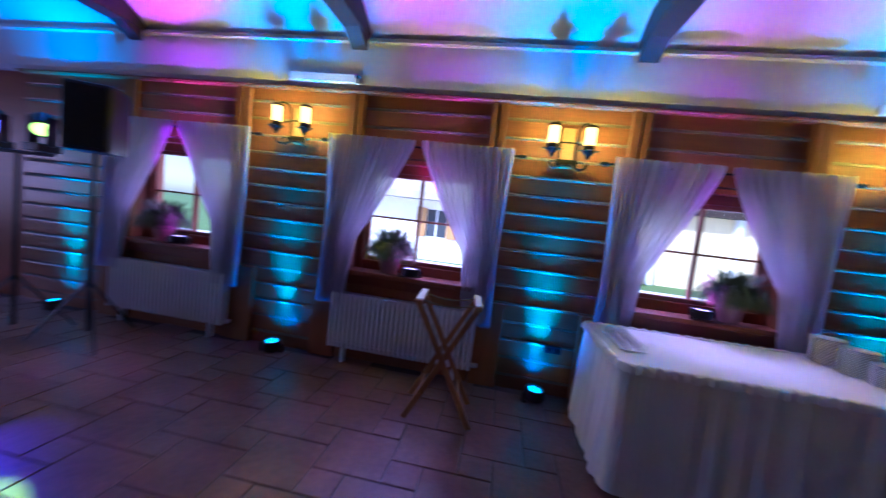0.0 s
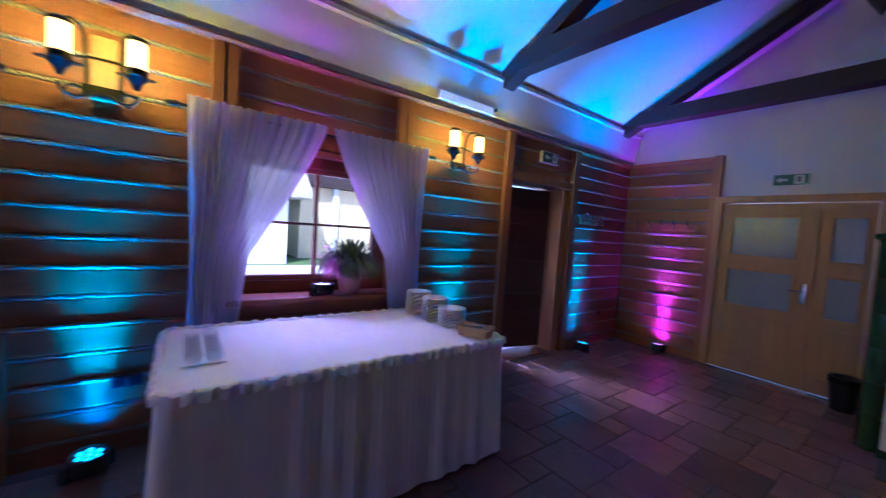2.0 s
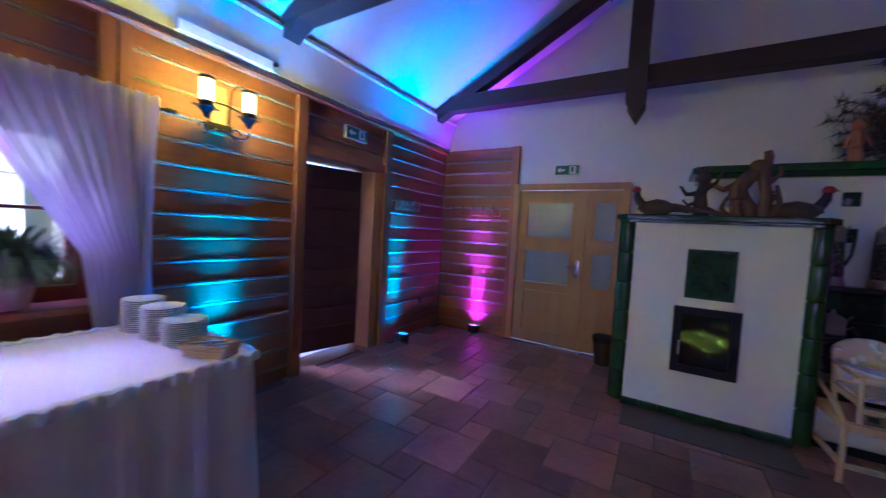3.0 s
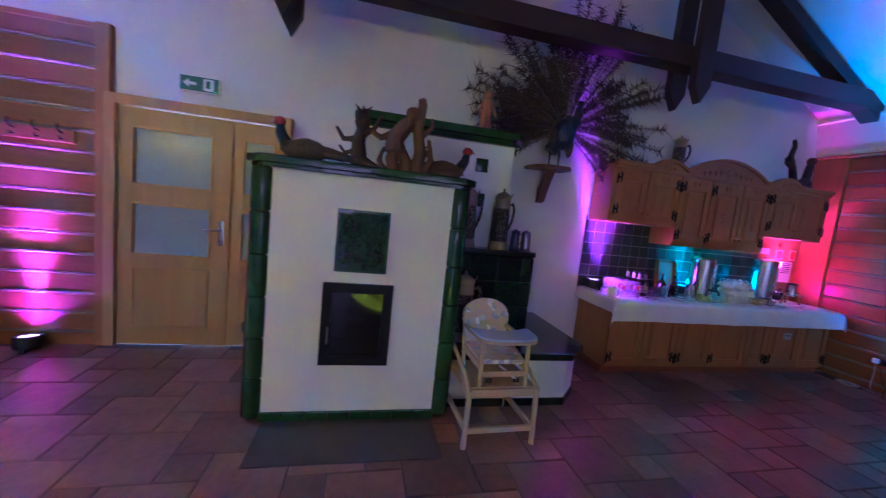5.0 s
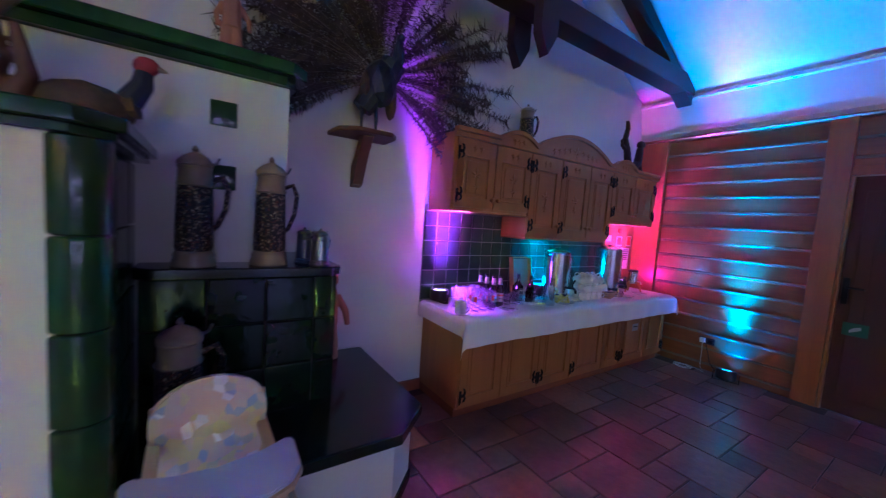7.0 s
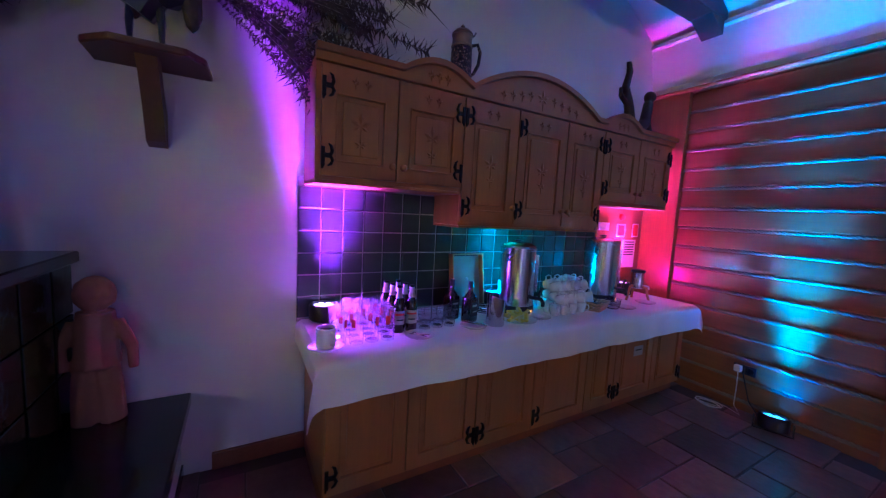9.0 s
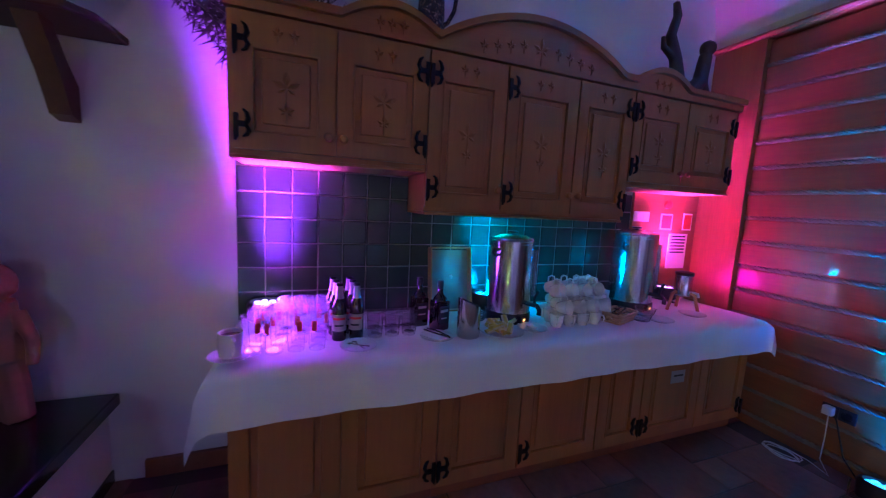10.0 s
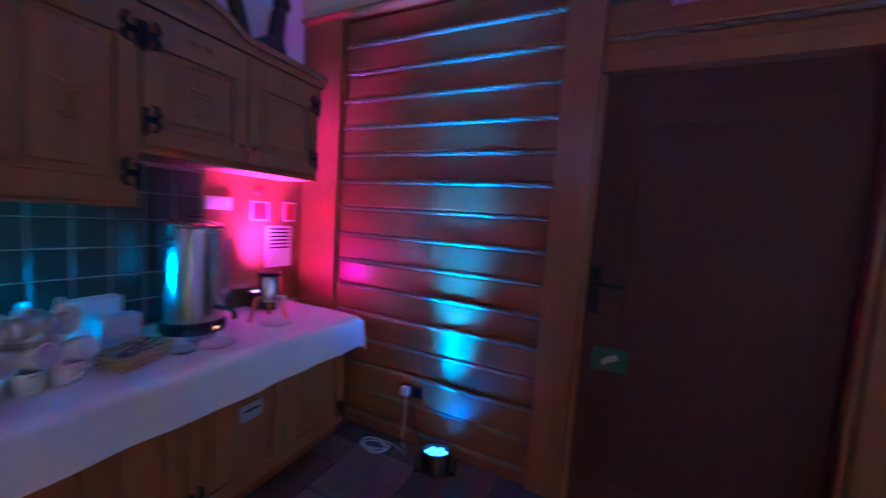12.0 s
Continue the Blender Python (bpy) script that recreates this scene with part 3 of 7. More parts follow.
def curtain(c, number, bottom):
    t = thing("curtain", Matrix.Translation((c, 4.165, 0)), "pair of sheer white curtains drawn apart over a window", "curtain", "window curtains")
    for s, name in ((-1, "left_panel"), (1, "right_panel")):
        part("curtain_panel", curtain_panel(s, number * 7 + s, bottom), M_SHEER, t, smooth=True)
    rod = tube(B(), [(-0.90, 0.034, 2.08), (0.90, 0.034, 2.08)], 0.009)
    part("curtain_rod", rod, M_IRON, t, smooth=True)
    for s in (-1, 1):
        part("finial", lathe(B(), [(0.006, -0.03), (0.016, -0.015), (0.02, 0.0), (0.012, 0.02), (0.018, 0.035), (0.0, 0.05)], m=pose(s * 0.91, 0.034, 2.08, 0, s * 90, 0), seg=12), M_IRON, t, smooth=True)
        part("bracket", tube(B(), [(s * 0.885, 0.034, 2.08), (s * 0.885, 0.13, 2.08)], 0.007, 6), M_IRON, t)


for k, c in enumerate(WINDOWS):
    curtain(c - 0.01, k, 0.60 if k == 2 else 0.57)


def radiator(c):
    t = thing("radiator", Matrix.Translation((c, 4.19, 0)), "white ribbed column radiator under a window", "radiator", "radiators")
    bm = B()
    for z in (0.19, 0.63):
        tube(bm, [(-0.68, 0.0, z), (0.68, 0.0, z)], 0.016)
    part("header_pipe", bm, M_WHITE, t)
    rib = B()
    for d in (-0.028, 0.028):
        tube(rib, [(0, d, 0.15), (0, d * 1.15, 0.18), (0, d * 1.15, 0.64), (0, d, 0.67)], 0.0185, 8)
    box(rib, -0.017, 0.017, -0.045, 0.045, 0.148, 0.185, 0.01)
    box(rib, -0.017, 0.017, -0.045, 0.045, 0.635, 0.672, 0.01)
    me = mesh_of("rib", rib, M_WHITE, True)
    for k in range(30):
        ob = new("rib", me)
        ob.parent = t
        ob.location = (-0.67 + k * 1.34 / 29, 0, 0)
    part("valve", lathe(B(), [(0.012, 0), (0.022, 0.01), (0.022, 0.05), (0.012, 0.06)], m=pose(0.69, 0, 0.19, 0, 90, 0), seg=12), M_WHITE, t, smooth=True)
    part("foot", box(B(), -0.55, -0.52, -0.03, 0.03, 0, 0.15, 0.004), M_WHITE, t)
    part("foot", box(B(), 0.52, 0.55, -0.03, 0.03, 0, 0.15, 0.004), M_WHITE, t)
    return t


for c in WINDOWS[:2]:
    radiator(c)


def sconce(c):
    t = thing("wall_sconce", Matrix.Translation((c, 4.30, 2.155)), "black iron wall sconce with two lit glass candles", "wall lamp", "wall sconces")
    bm = box(B(), -0.055, 0.055, -0.035, 0.0, -0.13, 0.21, 0.008)
    part("backplate", bm, M_OAK, t, "golden wooden backplate")
    bm = B()
    for s in (-1, 1):
        pts = [(s * (0.02 + 0.13 * math.sin(a * 0.5)), -0.05 - 0.12 * math.sin(a * 0.5), -0.10 - 0.05 * math.sin(a)) for a in [0.26 * k for k in range(13)]]
        tube(bm, pts, 0.009, 6)
        curl = [(s * (0.11 + 0.035 * math.cos(a)), -0.07, -0.115 + 0.035 * math.sin(a)) for a in [0.5 * k for k in range(11)]]
        tube(bm, curl, 0.006, 6)
    box(bm, -0.09, 0.09, -0.058, -0.044, -0.12, -0.06, 0.004)
    tube(bm, [(-0.15, -0.06, 0.06), (-0.05, -0.045, 0.085), (0.05, -0.045, 0.085), (0.15, -0.06, 0.06)], 0.007, 6)
    part("arm", bm, M_IRON, t, smooth=True)
    for s in (-1, 1):
        x = s * 0.145
        cup = lathe(B(), [(0.012, -0.10), (0.022, -0.075), (0.03, -0.06), (0.05, -0.040), (0.052, -0.036), (0.046, -0.030), (0.047, 0.008), (0.03, 0.01)], (x, -0.17, 0.03), 16)
        part("cup", cup, M_IRON, t, smooth=True)
        lobes = [((0.064 + 0.022 * math.cos(4 * a)) * math.cos(a) + x, (0.064 + 0.022 * math.cos(4 * a)) * math.sin(a) - 0.17) for a in [2 * math.pi * k / 48 for k in range(48)]]
        part("drip_plate", prism(B(), lobes, -0.004, 0.001), M_IRON, t, "four-lobed iron drip plate")
        sh = lathe(B(), [(0.036, 0.0), (0.044, 0.01), (0.044, 0.15), (0.04, 0.155)], (x, -0.17, 0.03), 20)
        part("candle_shade", sh, M_CANDLE, t, "glowing cream glass shade", True).visible_shadow = False
        part("cap_ring", lathe(B(), [(0.046, -0.004), (0.049, 0.0), (0.049, 0.012), (0.044, 0.018), (0.036, 0.022)], (x, -0.17, 0.182), 18), M_IRON, t, smooth=True)
        part("hook", tube(B(), [(x * 0.95, -0.16, 0.21), (x * 0.8, -0.13, 0.23), (x * 0.62, -0.09, 0.225), (x * 0.55, -0.06, 0.19), (x * 0.5, -0.05, 0.08), (x * 0.45, -0.05, -0.10)], 0.008, 6), M_IRON, t, smooth=True)
    return t


for c in SCONCES:
    sconce(c)


def uplight(place, aim_tilt, led, colour_word, size=1.0, on="on the floor"):
    t = thing("led_uplight", place, f"black round LED uplight glowing {colour_word} {on}", "stage light", "LED uplights")
    t.scale = (size, size, size)
    bm = lathe(B(), [(0.075, 0.015), (0.085, 0.025), (0.088, 0.10), (0.080, 0.115), (0.070, 0.115), (0.068, 0.100), (0.0, 0.100)], seg=24)
    part("housing", bm, M_BLACK, t, smooth=True)
    bm = box(B(), -0.11, 0.11, -0.02, 0.02, 0.0, 0.006)
    for s in (-1, 1):
        box(bm, s * 0.105 - 0.004, s * 0.105 + 0.004, -0.015, 0.015, 0.0, 0.085)
    part("bracket", bm, M_BLACK, t)
    me = mesh_of("led", lathe(B(), [(0.0165, 0.0), (0.0165, 0.004), (0.012, 0.008), (0.0, 0.009)], seg=12), led, True)
    for k in range(7):
        ob = new("led", me)
        ob.parent = t
        ob.location = (0, 0, 0.1005) if k == 6 else (0.043 * math.cos(k * math.pi / 3), 0.043 * math.sin(k * math.pi / 3), 0.1005)
    return t


for x, y in ((0.72, 4.15), (3.22, 4.15), (5.74, 4.15), (7.85, 4.15), (-1.9, 4.15)):
    uplight(pose(x, y - 0.02, 0.0, 6, 0, 10 * x), 0, M_LED_CYAN, "cyan")
uplight(pose(8.84, 3.62, 0.0, 0, 5, 20), 0, M_LED_MAGENTA, "magenta")
uplight(pose(7.80, -4.21, 0.0, 10, 0, 20), 0, M_LED_CYAN, "cyan")
for c in WINDOWS:
    uplight(pose(c + 0.02, 4.27, 0.893, 0, 0, 30), 0, M_LED_WHITE, "magenta", 0.72, "on a window sill").scale = (1.02, 1.02, 0.72)


# leaves
def blades(bm, n, length, spread, seed, width=0.012, rise=1.0, arch=0.8):
    rnd = random.Random(seed)
    for _ in range(n):
        a = rnd.uniform(0, 2 * math.pi)
        ln = length * rnd.uniform(0.55, 1.15)
        out = spread * rnd.uniform(0.3, 1.2)
        w = width * rnd.uniform(0.7, 1.3)
        side = Vector((-math.sin(a), math.cos(a), 0))
        base = Vector((math.cos(a), math.sin(a), 0)) * rnd.uniform(0, 0.08)
        prev = None
        for k in range(6):
            s = k / 5
            p = Vector((math.cos(a) * out * s, math.sin(a) * out * s, rise * ln * (s - arch * s ** 2.0))) + base
            ww = w * (1 - s) ** 0.6 * (0.5 + s) + 0.0006
            v = (bm.verts.new(p + side * ww), bm.verts.new(p + Vector((0, 0, -0.3 * ww))), bm.verts.new(p - side * ww))
            if prev:
                bm.faces.new((prev[0], prev[1], v[1], v[0]))
                bm.faces.new((prev[1], prev[2], v[2], v[1]))
            prev = v
    return bm


M_LEAF = material("plant_leaf", (0.07, 0.12, 0.035), 0.5, 0, 0.35, 30, 8, 0.1, second=(0.12, 0.20, 0.07))
M_POT = material("pink_clay_pot", (0.42, 0.25, 0.24), 0.6, 0, 0.15, 40, 5, 0.2)
for k, (x, y) in enumerate(((-0.78, 4.33), (1.75, 4.33), (4.72, 4.32))):
    t = thing("potted_plant", Matrix.Translation((x, y, 0.893)), "bushy green spiky plant in a pinkish clay pot", "plant", "window plants")
    part("pot", lathe(B(), [(0.075, 0), (0.105, 0.14), (0.113, 0.14), (0.113, 0.17), (0.102, 0.17), (0.098, 0.15), (0.0, 0.145)], seg=20), M_POT, t, smooth=True)
    bm = B()
    blades(bm, 420, 0.70, 0.23, 40 + k, 0.010, 1.0, 1.0)
    blades(bm, 200, 0.56, 0.20, 60 + k, 0.010, 1.0, 0.5)
    for v in bm.verts:
        v.co.y = min(v.co.y, 0.11)
    bmesh.ops.translate(bm, vec=(0, 0, 0.13), verts=bm.verts)
    part("foliage", bm, M_LEAF, t)

# emergency lights on the band
# a faint bluish glow is put on the cover
M_EMERGGLOW = glowing("glowing_emergency_cover", (0.70, 0.85, 1.0), 0.55)
M_EMERG = material("translucent_white_cover", (0.75, 0.78, 0.80), 0.3, 0, 0.03, 30, 4, 0.0)
for x0 in (0.60, 5.42):
    t = thing("emergency_light", Matrix.Translation((x0 + 0.36, 4.21, 2.655)), "flat white emergency light box on the eaves band", "emergency light", "emergency lights")
    part("body", box(B(), -0.36, 0.36, 0.025, 0.05, -0.045, 0.045, 0.006), M_WHITE, t)
    part("cover", box(B(), -0.35, 0.30, 0.008, 0.0245, -0.035, 0.035, 0.005), M_EMERGGLOW, t)
    part("sensor", lathe(B(), [(0.018, 0), (0.02, 0.02), (0.0, 0.035)], m=pose(0.33, 0.026, 0.02, 90, 0, 0), seg=12), M_BLACK, t, smooth=True)

# exit signs: green plates with plain symbols
M_SIGN = material("dark_green_sign", (0.02, 0.14, 0.07), 0.35, 0, 0.08, 20, 3, 0.0)
M_SIGNWHITE = material("sign_white", (0.62, 0.68, 0.66), 0.4, 0, 0.04, 20, 3, 0.0)


def exit_sign(m, w, h, words=False):
    t = thing("exit_sign", m, "green and white exit sign box above a door", "sign", "exit signs")
    part("case", box(B(), -w / 2, w / 2, -0.045, 0.0, -h / 2, h / 2, 0.004), M_WHITE, t)
    part("face", box(B(), -w / 2 + 0.008, w / 2 - 0.008, -0.049, -0.0455, -h / 2 + 0.008, h / 2 - 0.008), M_SIGN, t)
    if words:
        cu = bpy.data.curves.new("lettering", "FONT")
        cu.body, cu.size, cu.align_x, cu.align_y, cu.extrude = "WYJŚCIE", h * 0.46, "CENTER", "CENTER", 0.001
        cu.materials.append(M_SIGNWHITE)
        ob = new("lettering", cu)
        ob.parent = t
        ob.matrix_basis = pose(0, -0.0505, 0, 90, 0, 0)
    else:
        bm = prism(B(), [(-0.40 * w, 0), (-0.26 * w, 0.26 * h), (-0.26 * w, 0.09 * h), (-0.08 * w, 0.09 * h), (-0.08 * w, -0.09 * h), (-0.26 * w, -0.09 * h), (-0.26 * w, -0.26 * h)], 0.0495, 0.0515, pose(0, 0, 0, 90, 0, 0))
        part("arrow", bm, M_SIGNWHITE, t)
        bm = box(B(), 0.10 * w, 0.36 * w, -0.0515, -0.0495, -0.36 * h, 0.36 * h)
        part("doorway_symbol", bm, M_SIGNWHITE, t)
        part("symbol_bar", box(B(), 0.17 * w, 0.27 * w, -0.0535, -0.052, -0.2 * h, 0.25 * h), M_SIGN, t)
    part("indicator", box(B(), w / 2 - 0.03, w / 2 - 0.02, -0.052, -0.0495, -h / 2 + 0.012, -h / 2 + 0.02), glowing("green_indicator", (0.1, 1.0, 0.3), 2.0), t)
    return t


exit_sign(pose(7.07, 4.30, 2.37), 0.30, 0.13)
exit_sign(pose(9.0, 2.52, 2.255, 0, 0, -90), 0.30, 0.13)
exit_sign(pose(6.765, -4.37, 2.37, 0, 0, 180), 0.33, 0.13, True)


# coat rails
def coat_rail(m, length, hooks):
    t = thing("coat_rail", m, "wooden coat rail with dark metal hooks", "coat rack", "coat rails")
    part("board", box(B(), -length / 2, length / 2, -0.022, 0, -0.05, 0.05, 0.006), M_LOG, t)
    for k in range(hooks):
        x = -length / 2 + length * (k + 0.5) / hooks
        bm = tube(B(), [(x, -0.022, 0.02), (x, -0.055, 0.03), (x, -0.075, 0.06), (x, -0.07, 0.075)], 0.006, 6)
        tube(bm, [(x, -0.022, -0.02), (x, -0.05, -0.03), (x, -0.055, -0.005)], 0.006, 6)
        lathe(bm, [(0.0, -0.012), (0.011, 0.0), (0.0, 0.012)], (x, -0.07, 0.08), 8)
        part("hook", bm, M_IRON, t, smooth=True)


coat_rail(pose(8.08, 4.30, 1.70), 0.55, 4)
coat_rail(pose(8.955, 3.76, 1.70, 0, 0, -90), 0.78, 5)


# sockets
def socket(m, n=2):
    t = thing("wall_socket", m, "double dark wall socket", "socket", "wall sockets")
    for k in range(n):
        x = (k - (n - 1) / 2) * 0.072
        bm = box(B(), x - 0.035, x + 0.035, -0.014, 0, -0.035, 0.035, 0.004)
        part("socket_plate", bm, M_BLACK, t)
        part("socket_insert", lathe(B(), [(0.024, 0), (0.024, 0.004), (0.019, 0.004), (0.018, 0.001), (0.0, 0.001)], m=pose(x, -0.0145, 0, 90, 0, 0), seg=14), M_IRON, t, smooth=True)


socket(pose(3.36, 4.30, 0.42))
socket(pose(8.05, -4.37, 0.32, 0, 0, 180))
socket(pose(8.45, 4.30, 0.42), 1)

# ---- buffet table ----
t = thing("buffet_table", Matrix.Translation((4.44, 3.61, 0)), "long table covered by a white cloth", "table")
part("tabletop", box(B(), -0.875, 0.875, -0.445, 0.445, 0.715, 0.745, 0.004), M_OAK_X, t)
for sx in (-0.80, 0.80):
    for sy in (-0.4, 0.4):
        part("leg", box(B(), sx - 0.025, sx + 0.025, sy - 0.025, sy + 0.025, 0, 0.714), M_IRON, t)


def rounded_path(hx, hy, r, step):
    """Points and outward ways round a rectangle with rounded corners."""
    out = []
    for cx, cy, a0 in ((hx - r, hy - r, 0), (-hx + r, hy - r, 90), (-hx + r, -hy + r, 180), (hx - r, -hy + r, 270)):
        for k in range(7):
            a = radians(a0 + 15 * k)
            out.append((Vector((cx + r * math.cos(a), cy + r * math.sin(a))), Vector((math.cos(a), math.sin(a)))))
    dense = []
    for (p, n), (q, m) in zip(out, out[1:] + out[:1]):
        count = max(1, int((q - p).length / step))
        dense += [(p.lerp(q, k / count), n.lerp(m, k / count).normalized()) for k in range(count)]
    return dense


ring = rounded_path(0.90, 0.47, 0.05, 0.012)
cloth = thing("tablecloth", Matrix.Translation((4.44, 3.61, 0)), "white tablecloth with gathered ruffle and pleated skirt", "tablecloth")
bm = B()
bm.faces.new([bm.verts.new((p.x, p.y, 0.762 + 0.002 * math.sin(k * 0.31))) for k, (p, n) in enumerate(ring)])
bmesh.ops.triangulate(bm, faces=bm.faces)
part("cloth_top", bm, M_LINEN, cloth)
bm = B()
rnd = random.Random(5)
n = len(ring)
wob = [rnd.uniform(-1, 1) for _ in range(n)]
levels = (0.752, 0.735, 0.60, 0.40, 0.20, 0.05, 0.02)
rows = []
for j, z in enumerate(levels):
    f = (0.752 - z) / 0.73
    row = []
    for k, (p, nn) in enumerate(ring):
        pleat = math.sin(k * 0.5 + 1.6 * math.sin(k * 0.09) + 0.6 * f) * (0.002 + 0.006 * f) + 0.008 * f * math.sin(k * 0.31 + 1.4 * math.sin(k * 0.05)) + 0.002 * math.sin(k * 2.1)
        q = p + nn * (0.004 + pleat + 0.035 * f)
        row.append(bm.verts.new((q.x, q.y, z + (0.006 * math.sin(k * 0.4) if j == len(levels) - 1 else 0))))
    rows.append(row)
for a, b in zip(rows, rows[1:]):
    for k in range(n):
        bm.faces.new((a[k], a[(k + 1) % n], b[(k + 1) % n], b[k]))
part("skirt", bm, M_CREAMCLOTH, cloth, "cream pleated table skirt", True)
bm = B()
rows = []
for off, z, amp in ((-0.012, 0.766, 0.002), (0.002, 0.779, 0.006), (0.018, 0.772, 0.008), (0.026, 0.752, 0.009), (0.022, 0.728, 0.008)):
    rows.append([bm.verts.new((*(p + nn * (off + amp * math.sin(k * 1.25 + wob[k]))), z + amp * 0.8 * math.sin(k * 0.9 + wob[(k * 3) % n]))) for k, (p, nn) in enumerate(ring)])
for a, b in zip(rows, rows[1:]):
    for k in range(n):
        bm.faces.new((a[k], a[(k + 1) % n], b[(k + 1) % n], b[k]))
part("ruffle", bm, M_LINEN, cloth, "gathered white ruffle edge", True)

# plates in stacks
plate_me = mesh_of("plate", lathe(B(), [(0.04, 0.0), (0.075, 0.003), (0.098, 0.013), (0.10, 0.014), (0.098, 0.0165), (0.074, 0.007), (0.0, 0.006)], seg=28), M_CHINA, True)
for k, (x, y, count) in enumerate(((5.155, 3.93, 17), (5.165, 3.71, 16), (5.19, 3.53, 12))):
    t = thing("plate_stack", Matrix.Translation((x, y, 0.765)), "stack of white china plates on the cloth", "plates", "plate stacks")
    for j in range(count):
        ob = new("plate", plate_me)
        ob.parent = t
        ob.location = (0.002 * math.sin(j * 2.1), 0.002 * math.cos(j * 1.3), j * 0.0105)


# bread basket with cutlery
def basket(m, lx, ly, h, label):
    t = thing("basket", m, label, "basket", "baskets")
    M = wood("light_wicker", (0.52, 0.36, 0.19), "x", vary=0.3, rough=0.7)
    bm = box(B(), -lx / 2 + 0.01, lx / 2 - 0.01, -ly / 2 + 0.01, ly / 2 - 0.01, 0, 0.006)
    part("base", bm, M, t)
    for j in range(6):
        f = j / 5
        e = 0.018 * f
        ringp = [(p.x, p.y, 0.008 + h * f + 0.002 * math.sin(k * 1.6 + j * math.pi)) for k, (p, _) in enumerate(rounded_path(lx / 2 - 0.012 + e, ly / 2 - 0.012 + e, 0.02, 0.015))]
        part("strand", tube(B(), ringp + ringp[:1], 0.0055, 5), M, t)
    rnd = random.Random(3)
    for k in range(7):
        x, y, a = rnd.uniform(-lx / 3.5, lx / 3.5), rnd.uniform(-ly / 5, ly / 5), rnd.uniform(-25, 25)
        bm = tube(B(), [(-0.09, 0, 0), (-0.02, 0, 0.006), (0.05, 0, 0.004)], 0.004, 6)
        lathe(bm, [(0.0, -0.005), (0.014, 0.0), (0.0, 0.004)], (0.07, 0, 0.004), 10)
        part("spoon", bm, M_STEEL, t, "steel spoon", True, pose(x, y, h * 0.6 + 0.004 * k, 4, -6, a))
    return t


basket(pose(5.19, 3.27, 0.768, 0, 0, -65), 0.22, 0.13, 0.05, "small wicker basket with cutlery on the cloth")

# tray of small glass dishes
t = thing("glass_dish_tray", Matrix.Translation((3.70, 3.64, 0.766)), "clear plastic tray of small glass dishes", "tray")
part("tray", box(B(), -0.085, 0.085, -0.22, 0.22, 0, 0.006, 0.002), M_EMERG, t)
dish = mesh_of("dish", lathe(B(), [(0.018, 0.0), (0.03, 0.004), (0.037, 0.035), (0.034, 0.035), (0.027, 0.008), (0.0, 0.006)], seg=14), M_CLEAR, True)
for i in range(2):
    for j in range(7):
        ob = new("dish", dish)
        ob.parent = t
        ob.matrix_basis = pose(-0.04 + 0.08 * i, -0.19 + 0.062 * j, 0.009, 14, 0, 0)

# ---- folding tray stand ----
t = thing("tray_stand", pose(2.46, 3.66, 0, 0, 0, 6), "folding wooden tray stand with crossed legs", "stand")
M_STAND = wood("honey_stand", (0.36, 0.17, 0.06), "z", vary=0.2)
for y in (-0.18, 0.18):
    for s in (-1, 1):
        dy = 0.02 * s
        bm = B()
        m = look((s * 0.21, y + dy, 0.86), (-s * 0.24, y + dy, 0.0))
        ln = (Vector((s * 0.21, 0, 0.86)) - Vector((-s * 0.24, 0, 0))).length
        box(bm, -0.013, 0.013, -0.02, 0.02, -ln, 0, 0.004, m)
        part("leg", bm, M_STAND, t)
for s in (-1, 1):
    part("top_bar", box(B(), s * 0.21 - 0.025, s * 0.21 + 0.025, -0.22, 0.22, 0.855, 0.885, 0.005), M_STAND, t)
    part("pad", box(B(), s * 0.21 - 0.027, s * 0.21 + 0.027, -0.19, 0.19, 0.886, 0.893, 0.003), M_WHITE, t, "white rubber pad")
    part("stretcher", tube(B(), [(-s * 0.14, -0.18, 0.19), (-s * 0.14, 0.18, 0.19)], 0.011, 8), M_STAND, t)
for y in (-0.12, 0.12):
    pts = [(-0.20 + 0.4 * k / 8, y, 0.875 - 0.035 * math.sin(math.pi * k / 8)) for k in range(9)]
    part("strap", tube(B(), pts, 0.006, 6), M_ROPE, t)
part("pivot", tube(B(), [(-0.012, -0.21, 0.455), (-0.012, 0.21, 0.455)], 0.008, 8), M_STEEL, t)

# ---- loudspeaker and stage lights ----
t = thing("speaker_stand", Matrix.Translation((-0.76, 3.62, 0)), "black tripod loudspeaker stand", "stand")
part("pole", tube(B(), [(0, 0, 0.1), (0, 0, 1.68)], 0.018, 10), M_BLACK, t)
for k in range(3):
    a = radians(90 + 120 * k)
    part("leg", tube(B(), [(0, 0, 0.55), (0.42 * math.cos(a), 0.42 * math.sin(a), 0.012)], 0.011, 6), M_BLACK, t)
t = thing("loudspeaker", pose(-0.76, 3.62, 1.68, 0, 0, 25), "black loudspeaker box on a stand", "loudspeaker")
part("cabinet", box(B(), -0.17, 0.17, -0.14, 0.16, 0.0, 0.56, 0.03), M_BLACK, t)
part("grille", box(B(), -0.15, 0.15, -0.155, -0.141, 0.03, 0.53, 0.006), material("speaker_grille", (0.02, 0.02, 0.022), 0.6, 0.5, 0.4, 300, 20, 0.6), t)
t = thing("light_stand", Matrix.Translation((-1.6, 3.62, 0)), "black stand carrying two moving stage lights", "stand")
part("pole", tube(B(), [(0, 0, 0.02), (0, 0, 1.62)], 0.018, 10), M_BLACK, t)
